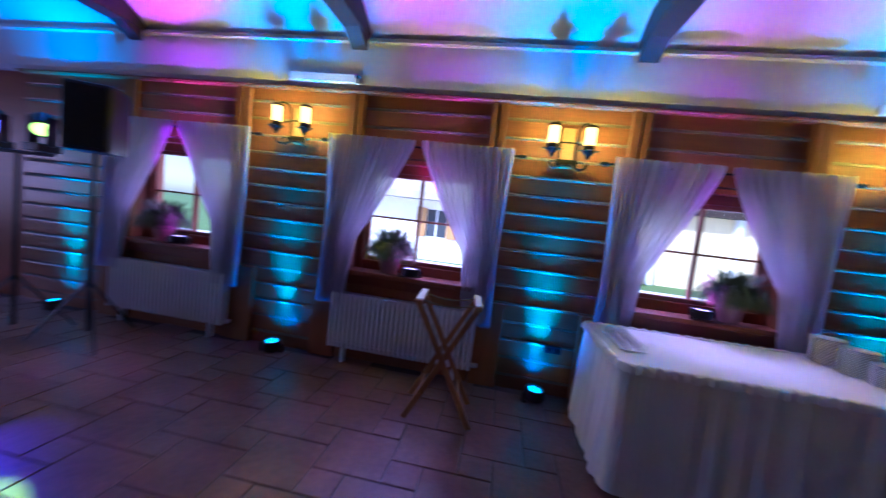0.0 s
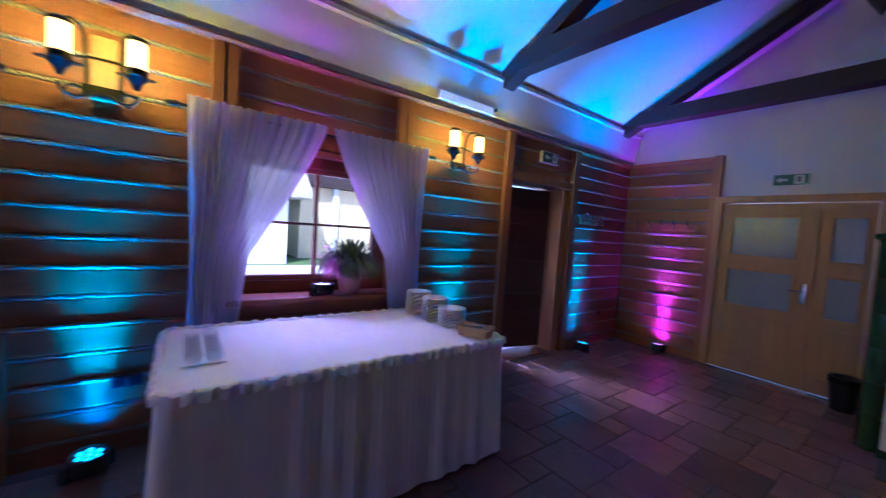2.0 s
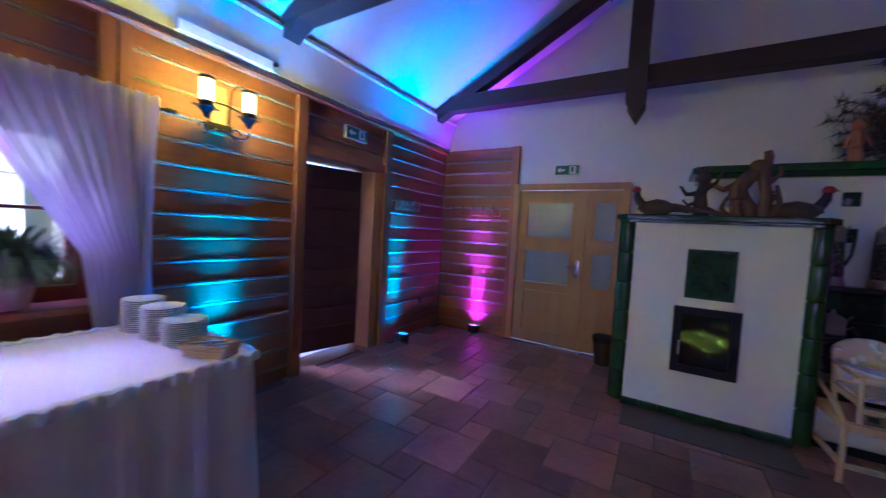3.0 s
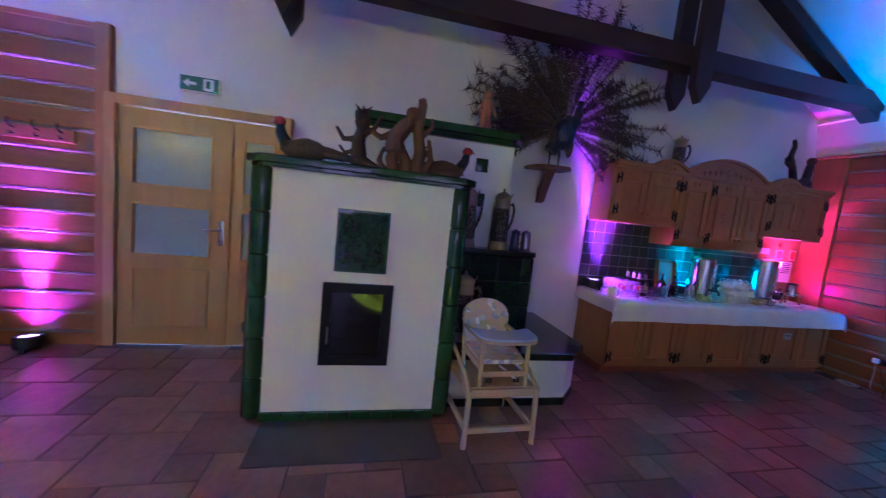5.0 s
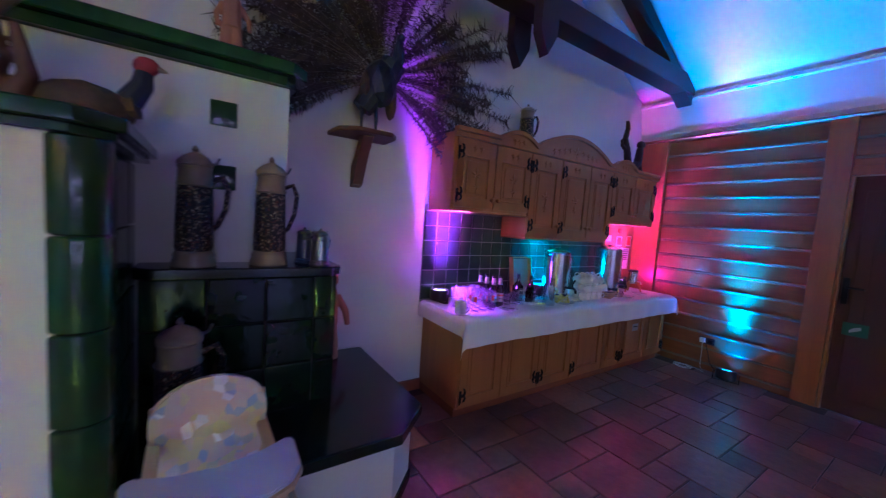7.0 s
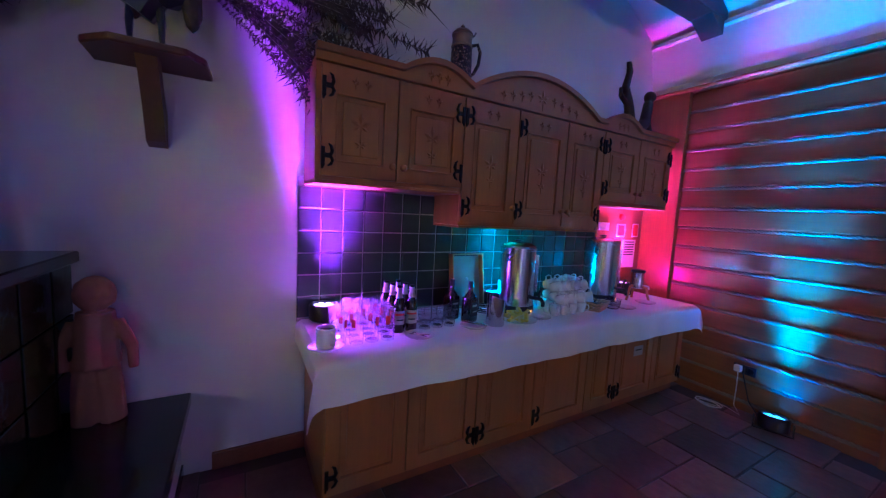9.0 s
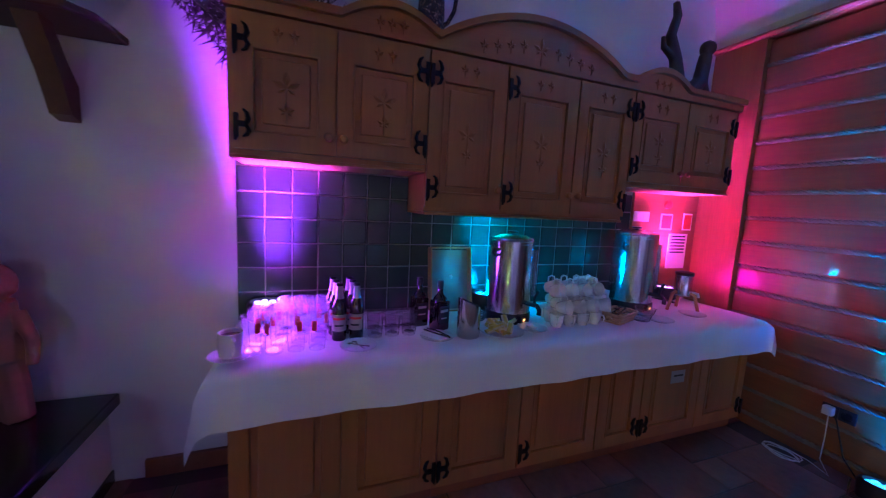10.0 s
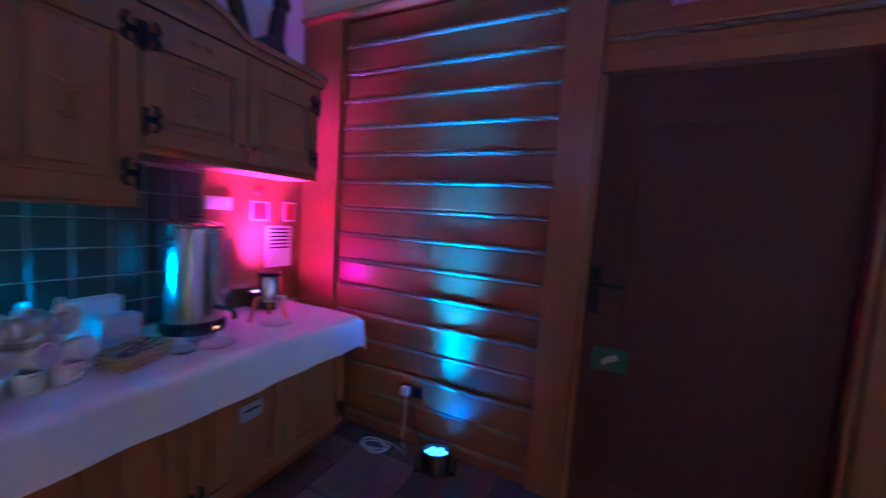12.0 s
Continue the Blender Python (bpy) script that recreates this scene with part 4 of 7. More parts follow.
part("crossbar", tube(B(), [(-0.4, 0, 1.62), (0.4, 0, 1.62)], 0.016, 8), M_BLACK, t)
for k in range(3):
    a = radians(30 + 120 * k)
    part("leg", tube(B(), [(0, 0, 0.5), (0.45 * math.cos(a), 0.45 * math.sin(a), 0.012)], 0.011, 6), M_BLACK, t)
for x, aim, led in ((0.27, (1.05, 1.9, 0), glowing("green_beam_lens", (0.6, 1.0, 0.1), 6)), (-0.27, (0.6, 2.4, 0), glowing("blue_beam_lens", (0.15, 0.2, 1.0), 6))):
    t = thing("moving_head", Matrix.Translation((-1.6 + x, 3.62, 1.64)), "black moving-head stage light with a glowing lens", "stage light", "moving heads")
    part("base", box(B(), -0.09, 0.09, -0.09, 0.09, 0.0, 0.07, 0.01), M_BLACK, t)
    for s in (-1, 1):
        part("yoke_arm", box(B(), s * 0.105 - 0.012, s * 0.105 + 0.012, -0.04, 0.04, 0.05, 0.30, 0.008), M_BLACK, t)
    m = look((0, 0, 0.24), (aim[0] + 1.6 - x, aim[1] - 3.62, -1.64))
    head = part("head", lathe(B(), [(0.05, 0.11), (0.08, 0.08), (0.088, -0.05), (0.08, -0.09), (0.065, -0.09)], m=m, seg=18), M_BLACK, t, smooth=True)
    part("lens", lathe(B(), [(0.062, -0.092), (0.06, -0.100), (0.0, -0.104)], m=m, seg=18), led, head, "glowing lens", True).visible_shadow = False

# ---- tiled stove ----
M_RELIEF = material("green_relief_tile", (0.008, 0.032, 0.011), 0.10, 0, 0.4, 22, 9, 1.0, coat=0.4, second=(0.02, 0.075, 0.025), bump_size=0.03)
M_DARKGLOSS = material("dark_firebox_gloss", (0.012, 0.011, 0.010), 0.06, 0, 0.3, 12, 2, 0.0)
stove = thing("tiled_stove", Matrix.Translation((8.155, 1.105, 0)), "white rendered stove with green glazed corner tiles", "stove")
Y0, Y1, X0, X1 = -0.645, 0.645, -0.38, 0.80          # body: right and left side, front and back
# the front is open where the firebox and the relief tile sit
bm = B()
holed(bm, "y", 1, -0.56, 0.56, X0, X0 + 0.12, 0.065, 1.58, [(-0.205, 0.215, 0.395, 0.905)])
bmesh.ops.remove_doubles(bm, verts=bm.verts, dist=0.0002)
part("front_wall", bm, M_STOVEWHITE, stove)
part("body", box(B(), X0 + 0.121, 0.45, -0.585, 0.585, 0.065, 1.58), M_STOVEWHITE, stove)
for k in range(8):
    a = -0.56 + 1.12 * k / 8
    part("plinth_tile", box(B(), X0 - 0.012, X0 + 0.10, a + 0.002, a + 1.12 / 8 - 0.002, 0.0, 0.064, 0.006), M_GREEN, stove)
for y in (-0.60, 0.60):
    col = mesh_of("corner_tile", lathe(B(), [(0.064, 0.0), (0.070, 0.005), (0.071, 0.012), (0.071, 0.244), (0.070, 0.251), (0.064, 0.2565)], seg=18), M_GREEN, True)
    for k in range(6):
        ob = new("corner_tile", col)
        ob.parent = stove
        ob.location = (X0 + 0.045, y, 0.03 + k * 0.2585)
    # side facing, tiled in the same green
    for k in range(6):
        for j in range(3):
            s = 1 if y > 0 else -1
            x = X0 + 0.115 + j * 0.235
            part("side_tile", box(B(), x, x + 0.229, y + s * 0.006 - 0.02, y + s * 0.006 + 0.02, 0.03 + k * 0.2585, 0.282 + k * 0.2585, 0.008), M_GREEN, stove)
bm = B()


def chamfered(x0, x1, y0, y1, c):
    return [(x0 + c, y0), (x1, y0), (x1, y1), (x0 + c, y1), (x0, y1 - c), (x0, y0 + c)]


prism(bm, chamfered(X0 - 0.030, 0.47, Y0 - 0.03, Y1 + 0.03, 0.08), 1.581, 1.602)
part("cornice_neck", bm, M_GREEN, stove)
bm = prism(B(), chamfered(X0 - 0.055, 0.48, Y0 - 0.055, Y1 + 0.055, 0.09), 1.603, 1.648)
bmesh.ops.bevel(bm, geom=[e for e in bm.edges if abs(e.verts[0].co.z - e.verts[1].co.z) < 0.001], offset=0.012, segments=3, affect="EDGES", profile=0.7)
part("cornice", bm, M_GREEN, stove, "dark green glazed cornice slab", True)
inset = part("relief_tile", box(B(), X0 - 0.010, X0 + 0.01, -0.145, 0.155, 1.00, 1.37, 0.006), M_RELIEF, stove, "green tile with leafy relief")
part("frame", ring_frame(B(), X0 - 0.018, X0 - 0.002, -0.155, 0.165, 0.99, 1.38, 0.015), M_GREEN, inset)
bm = B()
rnd = random.Random(11)
for _ in range(70):
    y, z, r = rnd.uniform(-0.12, 0.13), rnd.uniform(1.03, 1.34), rnd.uniform(0.010, 0.024)
    lathe(bm, [(r, 0.0), (r * 0.8, 0.005), (0.0, 0.009)], m=pose(X0 - 0.010, y, z, 0, -90, 0) @ Matrix.Diagonal((1, rnd.uniform(0.4, 0.9), 1, 1)) @ pose(0, 0, 0, 0, 0, rnd.uniform(0, 180)), seg=7)
part("relief", bm, M_RELIEF, inset, smooth=True)
fire = part("firebox", box(B(), X0 + 0.02, X0 + 0.12, -0.203, 0.213, 0.397, 0.903), M_DARKGLOSS, stove, "black firebox")
part("firebox_door", ring_frame(B(), X0 - 0.022, X0 + 0.019, -0.212, 0.222, 0.385, 0.918, 0.060), M_IRON, fire)
part("firebox_glass", box(B(), X0 - 0.006, X0 + 0.004, -0.155, 0.165, 0.445, 0.858), M_DARKGLOSS, fire, "dark glossy firebox glass")
part("firebox_handle", tube(B(), [(X0 - 0.022, 0.172, 0.53), (X0 - 0.045, 0.174, 0.535), (X0 - 0.045, 0.174, 0.645), (X0 - 0.022, 0.172, 0.65)], 0.007, 8), M_STEEL, fire, "steel handle", True)

# flue block behind, ledge and bench
flue = thing("stove_flue", Matrix.Translation((8.82, 0.46, 0)), "white rendered flue block with green glazed cornice", "stove")
part("body", box(B(), -0.315, 0.176, -0.585, 0.70, 0.0, 2.04, 0.01), M_STOVEWHITE, flue)
bm = prism(B(), chamfered(-0.345, 0.178, -0.615, 0.73, 0.05), 2.041, 2.085)
part("cornice_neck", bm, M_GREEN, flue)
bm = prism(B(), chamfered(-0.395, 0.178, -0.665, 0.785, 0.08), 2.086, 2.15)
bmesh.ops.bevel(bm, geom=[e for e in bm.edges if abs(e.verts[0].co.z - e.verts[1].co.z) < 0.001], offset=0.016, segments=3, affect="EDGES", profile=0.7)
part("cornice", bm, M_GREEN, flue, smooth=True)
for z in (1.50, 1.795):
    t = part("inset_tile", box(B(), -0.326, -0.31, -0.355, -0.245, z, z + 0.115, 0.006), M_GREEN, flue, "small square green tile", smooth=True)

M_LEDGETILE = material("bottle_green_glaze", (0.007, 0.022, 0.010), 0.08, 0, 0.35, 11, 5, 0.3, piece=0.3, second=(0.012, 0.04, 0.015), bump_size=0.010)
ledge = thing("stove_ledge", Matrix.Translation((8.64, 0.05, 0)), "dark green tiled stove ledge beside a bench", "stove")
part("core", box(B(), -0.29, -0.17, -0.38, 0.40, 0.44, 1.10), M_GROUT, ledge)
part("core", box(B(), -0.169, 0.357, -0.38, -0.25, 0.44, 1.10), M_GROUT, ledge)
ys = (0.40, 0.165, -0.07, -0.295, -0.385)
for r, (z0, z1) in enumerate(((0.442, 0.66), (0.665, 0.88), (0.885, 1.10))):
    for a, b in zip(ys, ys[1:]):
        part("tile", box(B(), -0.312, -0.289, b + 0.003, a - 0.003, z0, z1, 0.006), M_LEDGETILE, ledge)
    for a in (-0.31, -0.07, 0.165):
        part("tile", box(B(), a + 0.003, min(a + 0.232, 0.356), -0.405, -0.381, z0, z1, 0.006), M_LEDGETILE, ledge)
bm = prism(B(), chamfered(-0.34, 0.357, -0.43, 0.42, 0.06), 1.102, 1.152)
bmesh.ops.bevel(bm, geom=[e for e in bm.edges if abs(e.verts[0].co.z - e.verts[1].co.z) < 0.001], offset=0.014, segments=3, affect="EDGES", profile=0.7)
part("top_slab", bm, M_BLACKGREEN, ledge, "dark glazed top slab", True)

bench = thing("stove_bench", Matrix.Translation((8.41, -0.135, 0)), "white rendered stove bench with black-green glazed top", "bench")
out = [(-0.50, 0.60), (-0.50, -0.40), (-0.32, -0.585), (0.588, -0.585), (0.588, 0.60)]
part("base", prism(B(), out, 0.06, 0.375), M_STOVEWHITE, bench)
part("plinth", prism(B(), [(x - 0.008 if x < 0 else x, y - 0.008 if y < 0 else y) for x, y in out], 0.0, 0.059), M_BLACKGREEN, bench, "dark glazed plinth")
bm = prism(B(), [(-0.545, 0.60), (-0.545, -0.415), (-0.35, -0.63), (0.588, -0.63), (0.588, 0.60)], 0.376, 0.438)
bmesh.ops.bevel(bm, geom=[e for e in bm.edges if abs(e.verts[0].co.z - e.verts[1].co.z) < 0.001], offset=0.016, segments=3, affect="EDGES", profile=0.7)
part("seat_slab", bm, M_BLACKGREEN, bench, smooth=True)
hearth = tagged(part("hearth_plate", box(B(), 7.36, 7.80, 0.56, 1.64, 0.001, 0.008, 0.003), material("dark_hearth_stone", (0.07, 0.055, 0.05), 0.4, 0, 0.25, 30, 3, 0.2)), "dark stone hearth plate on the floor before the stove", "hearth")

# ---- beer steins ----
M_STONEWARE = material("cream_stoneware", (0.29, 0.23, 0.15), 0.4, 0, 0.3, 18, 6, 0.3)
M_PAINTED = material("painted_relief", (0.008, 0.007, 0.008), 0.4, 0, 0.6, 30, 26, 0.9, second=(0.15, 0.11, 0.08), bump_size=0.02)
pt = M_PAINTED.node_tree
spots = node(pt, "ShaderNodeTexVoronoi", Scale=150.0)
pc = pt.nodes.new("ShaderNodeTexCoord")
warp = node(pt, "ShaderNodeTexNoise", Scale=22.0, Detail=3.0)
pt.links.new(pc.outputs["Object"], warp.inputs["Vector"])
shift = pt.nodes.new("ShaderNodeVectorMath")
shift.operation = "MULTIPLY_ADD"
pt.links.new(warp.outputs["Color"], shift.inputs[0])
shift.inputs[1].default_value = (0.03, 0.03, 0.05)
pt.links.new(pc.outputs["Object"], shift.inputs[2])
pt.links.new(shift.outputs[0], spots.inputs["Vector"])
pick = pt.nodes.new("ShaderNodeSeparateColor")
pt.links.new(spots.outputs["Color"], pick.inputs[0])
ramp = pt.nodes.new("ShaderNodeValToRGB")
ramp.color_ramp.interpolation = "CONSTANT"
for where, tone in ((0.0, (0.008, 0.007, 0.009)), (0.50, (0.03, 0.022, 0.018)), (0.68, (0.20, 0.12, 0.07)), (0.78, (0.012, 0.016, 0.05)), (0.86, (0.10, 0.02, 0.015)), (0.92, (0.38, 0.30, 0.20))):
    ramp.color_ramp.elements.new(where).color = (*tone, 1)
pt.links.new(pick.outputs[0], ramp.inputs[0])
pt.links.new(ramp.outputs[0], pt.nodes["Principled BSDF"].inputs["Base Color"])
M_PEWTER = material("dull_pewter", (0.32, 0.32, 0.34), 0.35, 1.0, 0.15, 30, 8, 0.15)


def stein(m, h, r, label, plain=None):
    t = thing("beer_stein", m, label, "stein", "beer steins")
    a, b = plain or M_STONEWARE, plain or M_PAINTED
    part("foot", lathe(B(), [(r * 1.12, 0), (r * 1.15, h * 0.02), (r * 1.02, h * 0.07), (r * 1.05, h * 0.09), (r * 0.95, h * 0.12), (r * 0.9, h * 0.13)], seg=24), a, t, smooth=True)
    part("body", lathe(B(), [(r * 0.9, h * 0.13), (r * 0.97, h * 0.15), (r * 0.95, h * 0.30), (r * 0.88, h * 0.64), (r * 0.86, h * 0.66)], seg=24), b, t, "dark painted relief body", True)
    part("rim_band", lathe(B(), [(r * 0.86, h * 0.66), (r * 0.94, h * 0.675), (r * 0.86, h * 0.70), (r * 0.84, h * 0.80), (r * 0.90, h * 0.82), (r * 0.84, h * 0.835)], seg=24), a, t, smooth=True)
    part("lid", lathe(B(), [(r * 0.92, h * 0.836), (r * 0.9, h * 0.86), (r * 0.62, h * 0.905), (r * 0.3, h * 0.93), (r * 0.12, h * 0.945), (r * 0.17, h * 0.965), (r * 0.1, h * 0.985), (0.0, h)], seg=24), a, t, "cream domed lid", True)
    pts = [(0, -r * 0.85, h * 0.72), (0, -r * 1.45, h * 0.76), (0, -r * 1.75, h * 0.66), (0, -r * 1.62, h * 0.48), (0, -r * 1.2, h * 0.34), (0, -r * 0.9, h * 0.30)]
    part("handle", tube(B(), pts, r * 0.15, 8), b, t, smooth=True)
    part("thumb_lever", tube(B(), [(0, -r * 0.8, h * 0.85), (0, -r * 1.1, h * 0.87), (0, -r * 1.25, h * 0.92)], r * 0.08, 6), M_PEWTER, t)
    return t


stein(pose(8.40, 0.265, 1.153, 0, 0, 15), 0.525, 0.075, "tall painted stoneware beer stein with pewter lid")
stein(pose(8.42, -0.04, 1.153, 0, 0, 15), 0.525, 0.075, "tall painted stoneware beer stein with pewter lid")
stein(pose(8.15, 0.30, 0.439, 0, 0, 10), 0.55, 0.085, "large painted stoneware beer stein on the stove bench")
stein(pose(8.38, -0.275, 1.153, 0, 0, 40), 0.19, 0.045, "small plain pewter tankard with lid", M_PEWTER)
stein(pose(8.47, -0.215, 1.153, 0, 0, -30), 0.19, 0.042, "small blue-grey stoneware mug with lid", material("blue_grey_stoneware", (0.06, 0.07, 0.12), 0.3, 0, 0.4, 20, 8, 0.3))
stein(pose(8.80, -2.11, 2.092, 0, 0, -10), 0.40, 0.068, "painted stoneware beer stein on the wall cupboard")

# ---- carved figures, kept plain ----
M_DARKCARVE = wood("dark_carved_wood", (0.045, 0.024, 0.015), "z", vary=0.5, rough=0.55)
M_PALECARVE = wood("pale_carved_wood", (0.13, 0.065, 0.032), "z", vary=0.55, rough=0.6)


def limb(bm, pts, r0, r1, seg=9):
    n = len(pts)
    return tube(bm, pts, 1.0, seg, [r0 + (r1 - r0) * k / (n - 1) for k in range(n)])


def blob(bm, at, r, stretch=(1, 1, 1), m=None):
    s = bmesh.ops.create_icosphere(bm, subdivisions=2, radius=r)
    bmesh.ops.transform(bm, matrix=(m or Matrix()) @ Matrix.Translation(at) @ Matrix.Diagonal((*stretch, 1)), verts=s["verts"])
    for v in s["verts"]:
        v.co += 0.12 * r * noise.noise_vector(v.co * (2.2 / r) * 0.4)


def fused(ob):
    """Melts the limbs of a carving into one body."""
    r = ob.modifiers.new("fused", "REMESH")
    r.mode, r.voxel_size, r.use_smooth_shade = "VOXEL", 0.008, True
    return ob


def sculpture(m, mat_a, label, build, mats=None):
    bm = B()
    build(bm)
    return fused(tagged(part("wood_sculpture", bm, mats or mat_a, smooth=True, m=m), label, "sculpture", "wood sculptures"))


def gnarled(bm):
    limb(bm, [(0, 0, 0), (0.02, 0.01, 0.12), (-0.01, 0.02, 0.24), (0.02, 0, 0.34)], 0.075, 0.045)
    blob(bm, (0.01, 0.0, 0.40), 0.065, (1, 1, 1.1))
    limb(bm, [(0, 0.03, 0.26), (-0.02, 0.14, 0.24), (-0.02, 0.20, 0.33)], 0.03, 0.014)
    limb(bm, [(0, 0.02, 0.18), (-0.01, 0.12, 0.13), (0, 0.17, 0.19)], 0.024, 0.012)
    limb(bm, [(0, -0.02, 0.30), (0.0, -0.10, 0.36), (0.0, -0.15, 0.47)], 0.028, 0.012)
    for a in (-1, 0, 1):
        limb(bm, [(0, 0.02 * a, 0.44), (0, 0.04 * a, 0.50), (0.0, 0.07 * a, 0.53)], 0.018, 0.006)
    limb(bm, [(0, -0.03, 0.10), (0, -0.14, 0.05), (0.0, -0.22, 0.02)], 0.03, 0.015)


def hunched(bm):
    limb(bm, [(0, 0.02, 0), (0.0, 0.06, 0.12), (0.0, 0.04, 0.20)], 0.05, 0.045)
    limb(bm, [(0, -0.07, 0), (0.0, -0.05, 0.12), (0.0, 0.0, 0.20)], 0.05, 0.045)
    limb(bm, [(0, 0.03, 0.18), (0.0, 0.04, 0.28), (0.0, -0.03, 0.38), (0, -0.07, 0.42)], 0.085, 0.05)
    blob(bm, (-0.01, -0.08, 0.47), 0.058)
    limb(bm, [(0, 0.05, 0.32), (-0.03, 0.15, 0.26), (-0.03, 0.22, 0.30)], 0.03, 0.02)
    limb(bm, [(0, -0.14, 0), (0.0, -0.16, 0.2), (0.01, -0.13, 0.36), (0, -0.15, 0.55), (0, -0.14, 0.60)], 0.055, 0.03)
    limb(bm, [(0, -0.15, 0.30), (0.0, -0.24, 0.40), (0, -0.23, 0.47)], 0.024, 0.01)
    limb(bm, [(0, -0.18, 0.0), (0.0, -0.25, 0.14), (0, -0.22, 0.3)], 0.04, 0.015)
    limb(bm, [(0, 0.10, 0.0), (0.0, 0.15, 0.10), (0, 0.12, 0.2)], 0.03, 0.012)


sculpture(pose(8.155, 1.175, 1.647, 0, 0, 0) @ Matrix.Scale(0.86, 4), M_DARKCARVE, "dark gnarled root sculpture on the stove", gnarled)
sculpture(pose(8.115, 0.905, 1.647, 0, 0, 0) @ Matrix.Scale(0.92, 4), M_PALECARVE, "brown carved hunched wood sculpture on the stove", hunched)


def driftwood(bm):
    limb(bm, [(0, 0.10, 0), (0.0, 0.03, 0.08), (0, 0.07, 0.20), (0, 0.12, 0.30), (0, 0.09, 0.40), (0, 0.11, 0.46)], 0.04, 0.016)
    limb(bm, [(0, 0.05, 0.02), (0, -0.04, 0.05), (0, -0.12, 0.12), (0, -0.14, 0.25)], 0.05, 0.032)
    blob(bm, (0, -0.15, 0.29), 0.04)
    limb(bm, [(0, -0.1, 0.0), (0, -0.16, 0.05), (0, -0.13, 0.14)], 0.045, 0.025)
    limb(bm, [(0, 0.08, 0.20), (0, 0.16, 0.24), (0, 0.17, 0.29)], 0.02, 0.01)
    limb(bm, [(0, 0.12, 0.0), (0, 0.0, 0.02), (0, -0.16, 0.0)], 0.05, 0.04)


sculpture(pose(8.82, -3.82, 2.10) @ Matrix.Scale(1.25, 4), M_DARKCARVE, "dark driftwood sculpture on the wall cupboard", driftwood)
M_CLAY = material("terracotta_clay", (0.45, 0.19, 0.11), 0.7, 0, 0.15, 40, 6, 0.2)


def clay(bm):
    limb(bm, [(0, 0.05, 0), (0, 0.045, 0.14), (0, 0.03, 0.30)], 0.05, 0.055)
    limb(bm, [(0, -0.05, 0), (0, -0.04, 0.14), (0, -0.02, 0.30)], 0.05, 0.055)
    limb(bm, [(0, 0, 0.27), (0, 0, 0.40), (0, 0, 0.52)], 0.085, 0.07)
    blob(bm, (0, 0.0, 0.60), 0.075, (1, 1, 1.1))
    limb(bm, [(0, -0.07, 0.47), (-0.03, -0.13, 0.36), (-0.06, -0.14, 0.26)], 0.03, 0.02)
    limb(bm, [(0, 0.07, 0.47), (-0.01, 0.12, 0.36), (-0.02, 0.11, 0.26)], 0.03, 0.02)


fused(tagged(part("clay_figure", (lambda b: (clay(b), b)[1])(B()), M_CLAY, smooth=True, m=pose(8.86, -0.46, 0.438, 0, 0, 0) @ Matrix.Scale(0.92, 4)), "plain terracotta figure standing on the stove bench", "figurine", "clay figures"))
fused(tagged(part("clay_figure", (lambda b: (clay(b), b)[1])(B()), M_CLAY, smooth=True, m=pose(8.64, 0.13, 2.15) @ Matrix.Scale(0.55, 4)), "small plain terracotta figure on the flue cornice", "figurine", "clay figures"))

# ---- mounted birds, kept plain ----
M_PLUME = material("brown_plumage", (0.055, 0.035, 0.022), 0.7, 0, 0.5, 60, 18, 0.4, second=(0.14, 0.09, 0.05))
M_BLUEBLACK = material("blue_black_plumage", (0.012, 0.018, 0.035), 0.4, 0, 0.3, 60, 12, 0.2)
M_REDSKIN = material("red_face_patch", (0.35, 0.02, 0.02), 0.6, 0, 0.2, 40, 10, 0.1)
M_BEAK = material("pale_beak", (0.40, 0.33, 0.20), 0.5)


def ornament_bird(m, label):
    bm = B()

    def tint(start, index):
        for f in bm.faces[start:]:
            f.material_index = index

    for step, index in ((lambda: limb(bm, [(0.0, -0.22, 0.05), (0, -0.12, 0.075), (0, 0.0, 0.085), (0, 0.10, 0.085), (0, 0.16, 0.10)], 0.02, 0.045), 0),
                        (lambda: blob(bm, (0, 0.02, 0.075), 0.085, (0.85, 1.7, 0.9)), 0),
                        (lambda: limb(bm, [(0, -0.10, 0.08), (0, -0.26, 0.06), (0, -0.48, 0.02)], 0.04, 0.008), 0),
                        (lambda: limb(bm, [(0, 0.14, 0.11), (0, 0.175, 0.17), (0, 0.18, 0.215)], 0.04, 0.026), 1),
                        (lambda: blob(bm, (0, 0.185, 0.235), 0.034, (0.8, 1.15, 1)), 2),
                        (lambda: limb(bm, [(0, 0.215, 0.235), (0, 0.245, 0.228)], 0.013, 0.003), 3)):
        bm.faces.ensure_lookup_table()
        start = len(bm.faces)
        step()
        bm.faces.ensure_lookup_table()
        tint(start, index)
    return tagged(part("ornamental_bird", bm, [M_PLUME, M_BLUEBLACK, M_REDSKIN, M_BEAK], smooth=True, m=m), label, "ornament", "bird ornaments")


ornament_bird(pose(8.005, 1.495, 1.647, 0, 0, 0), "brown ornamental bird with dark neck on the stove")
ornament_bird(pose(8.155, 0.585, 1.647, 0, 0, 172), "brown ornamental bird with red face on the stove")

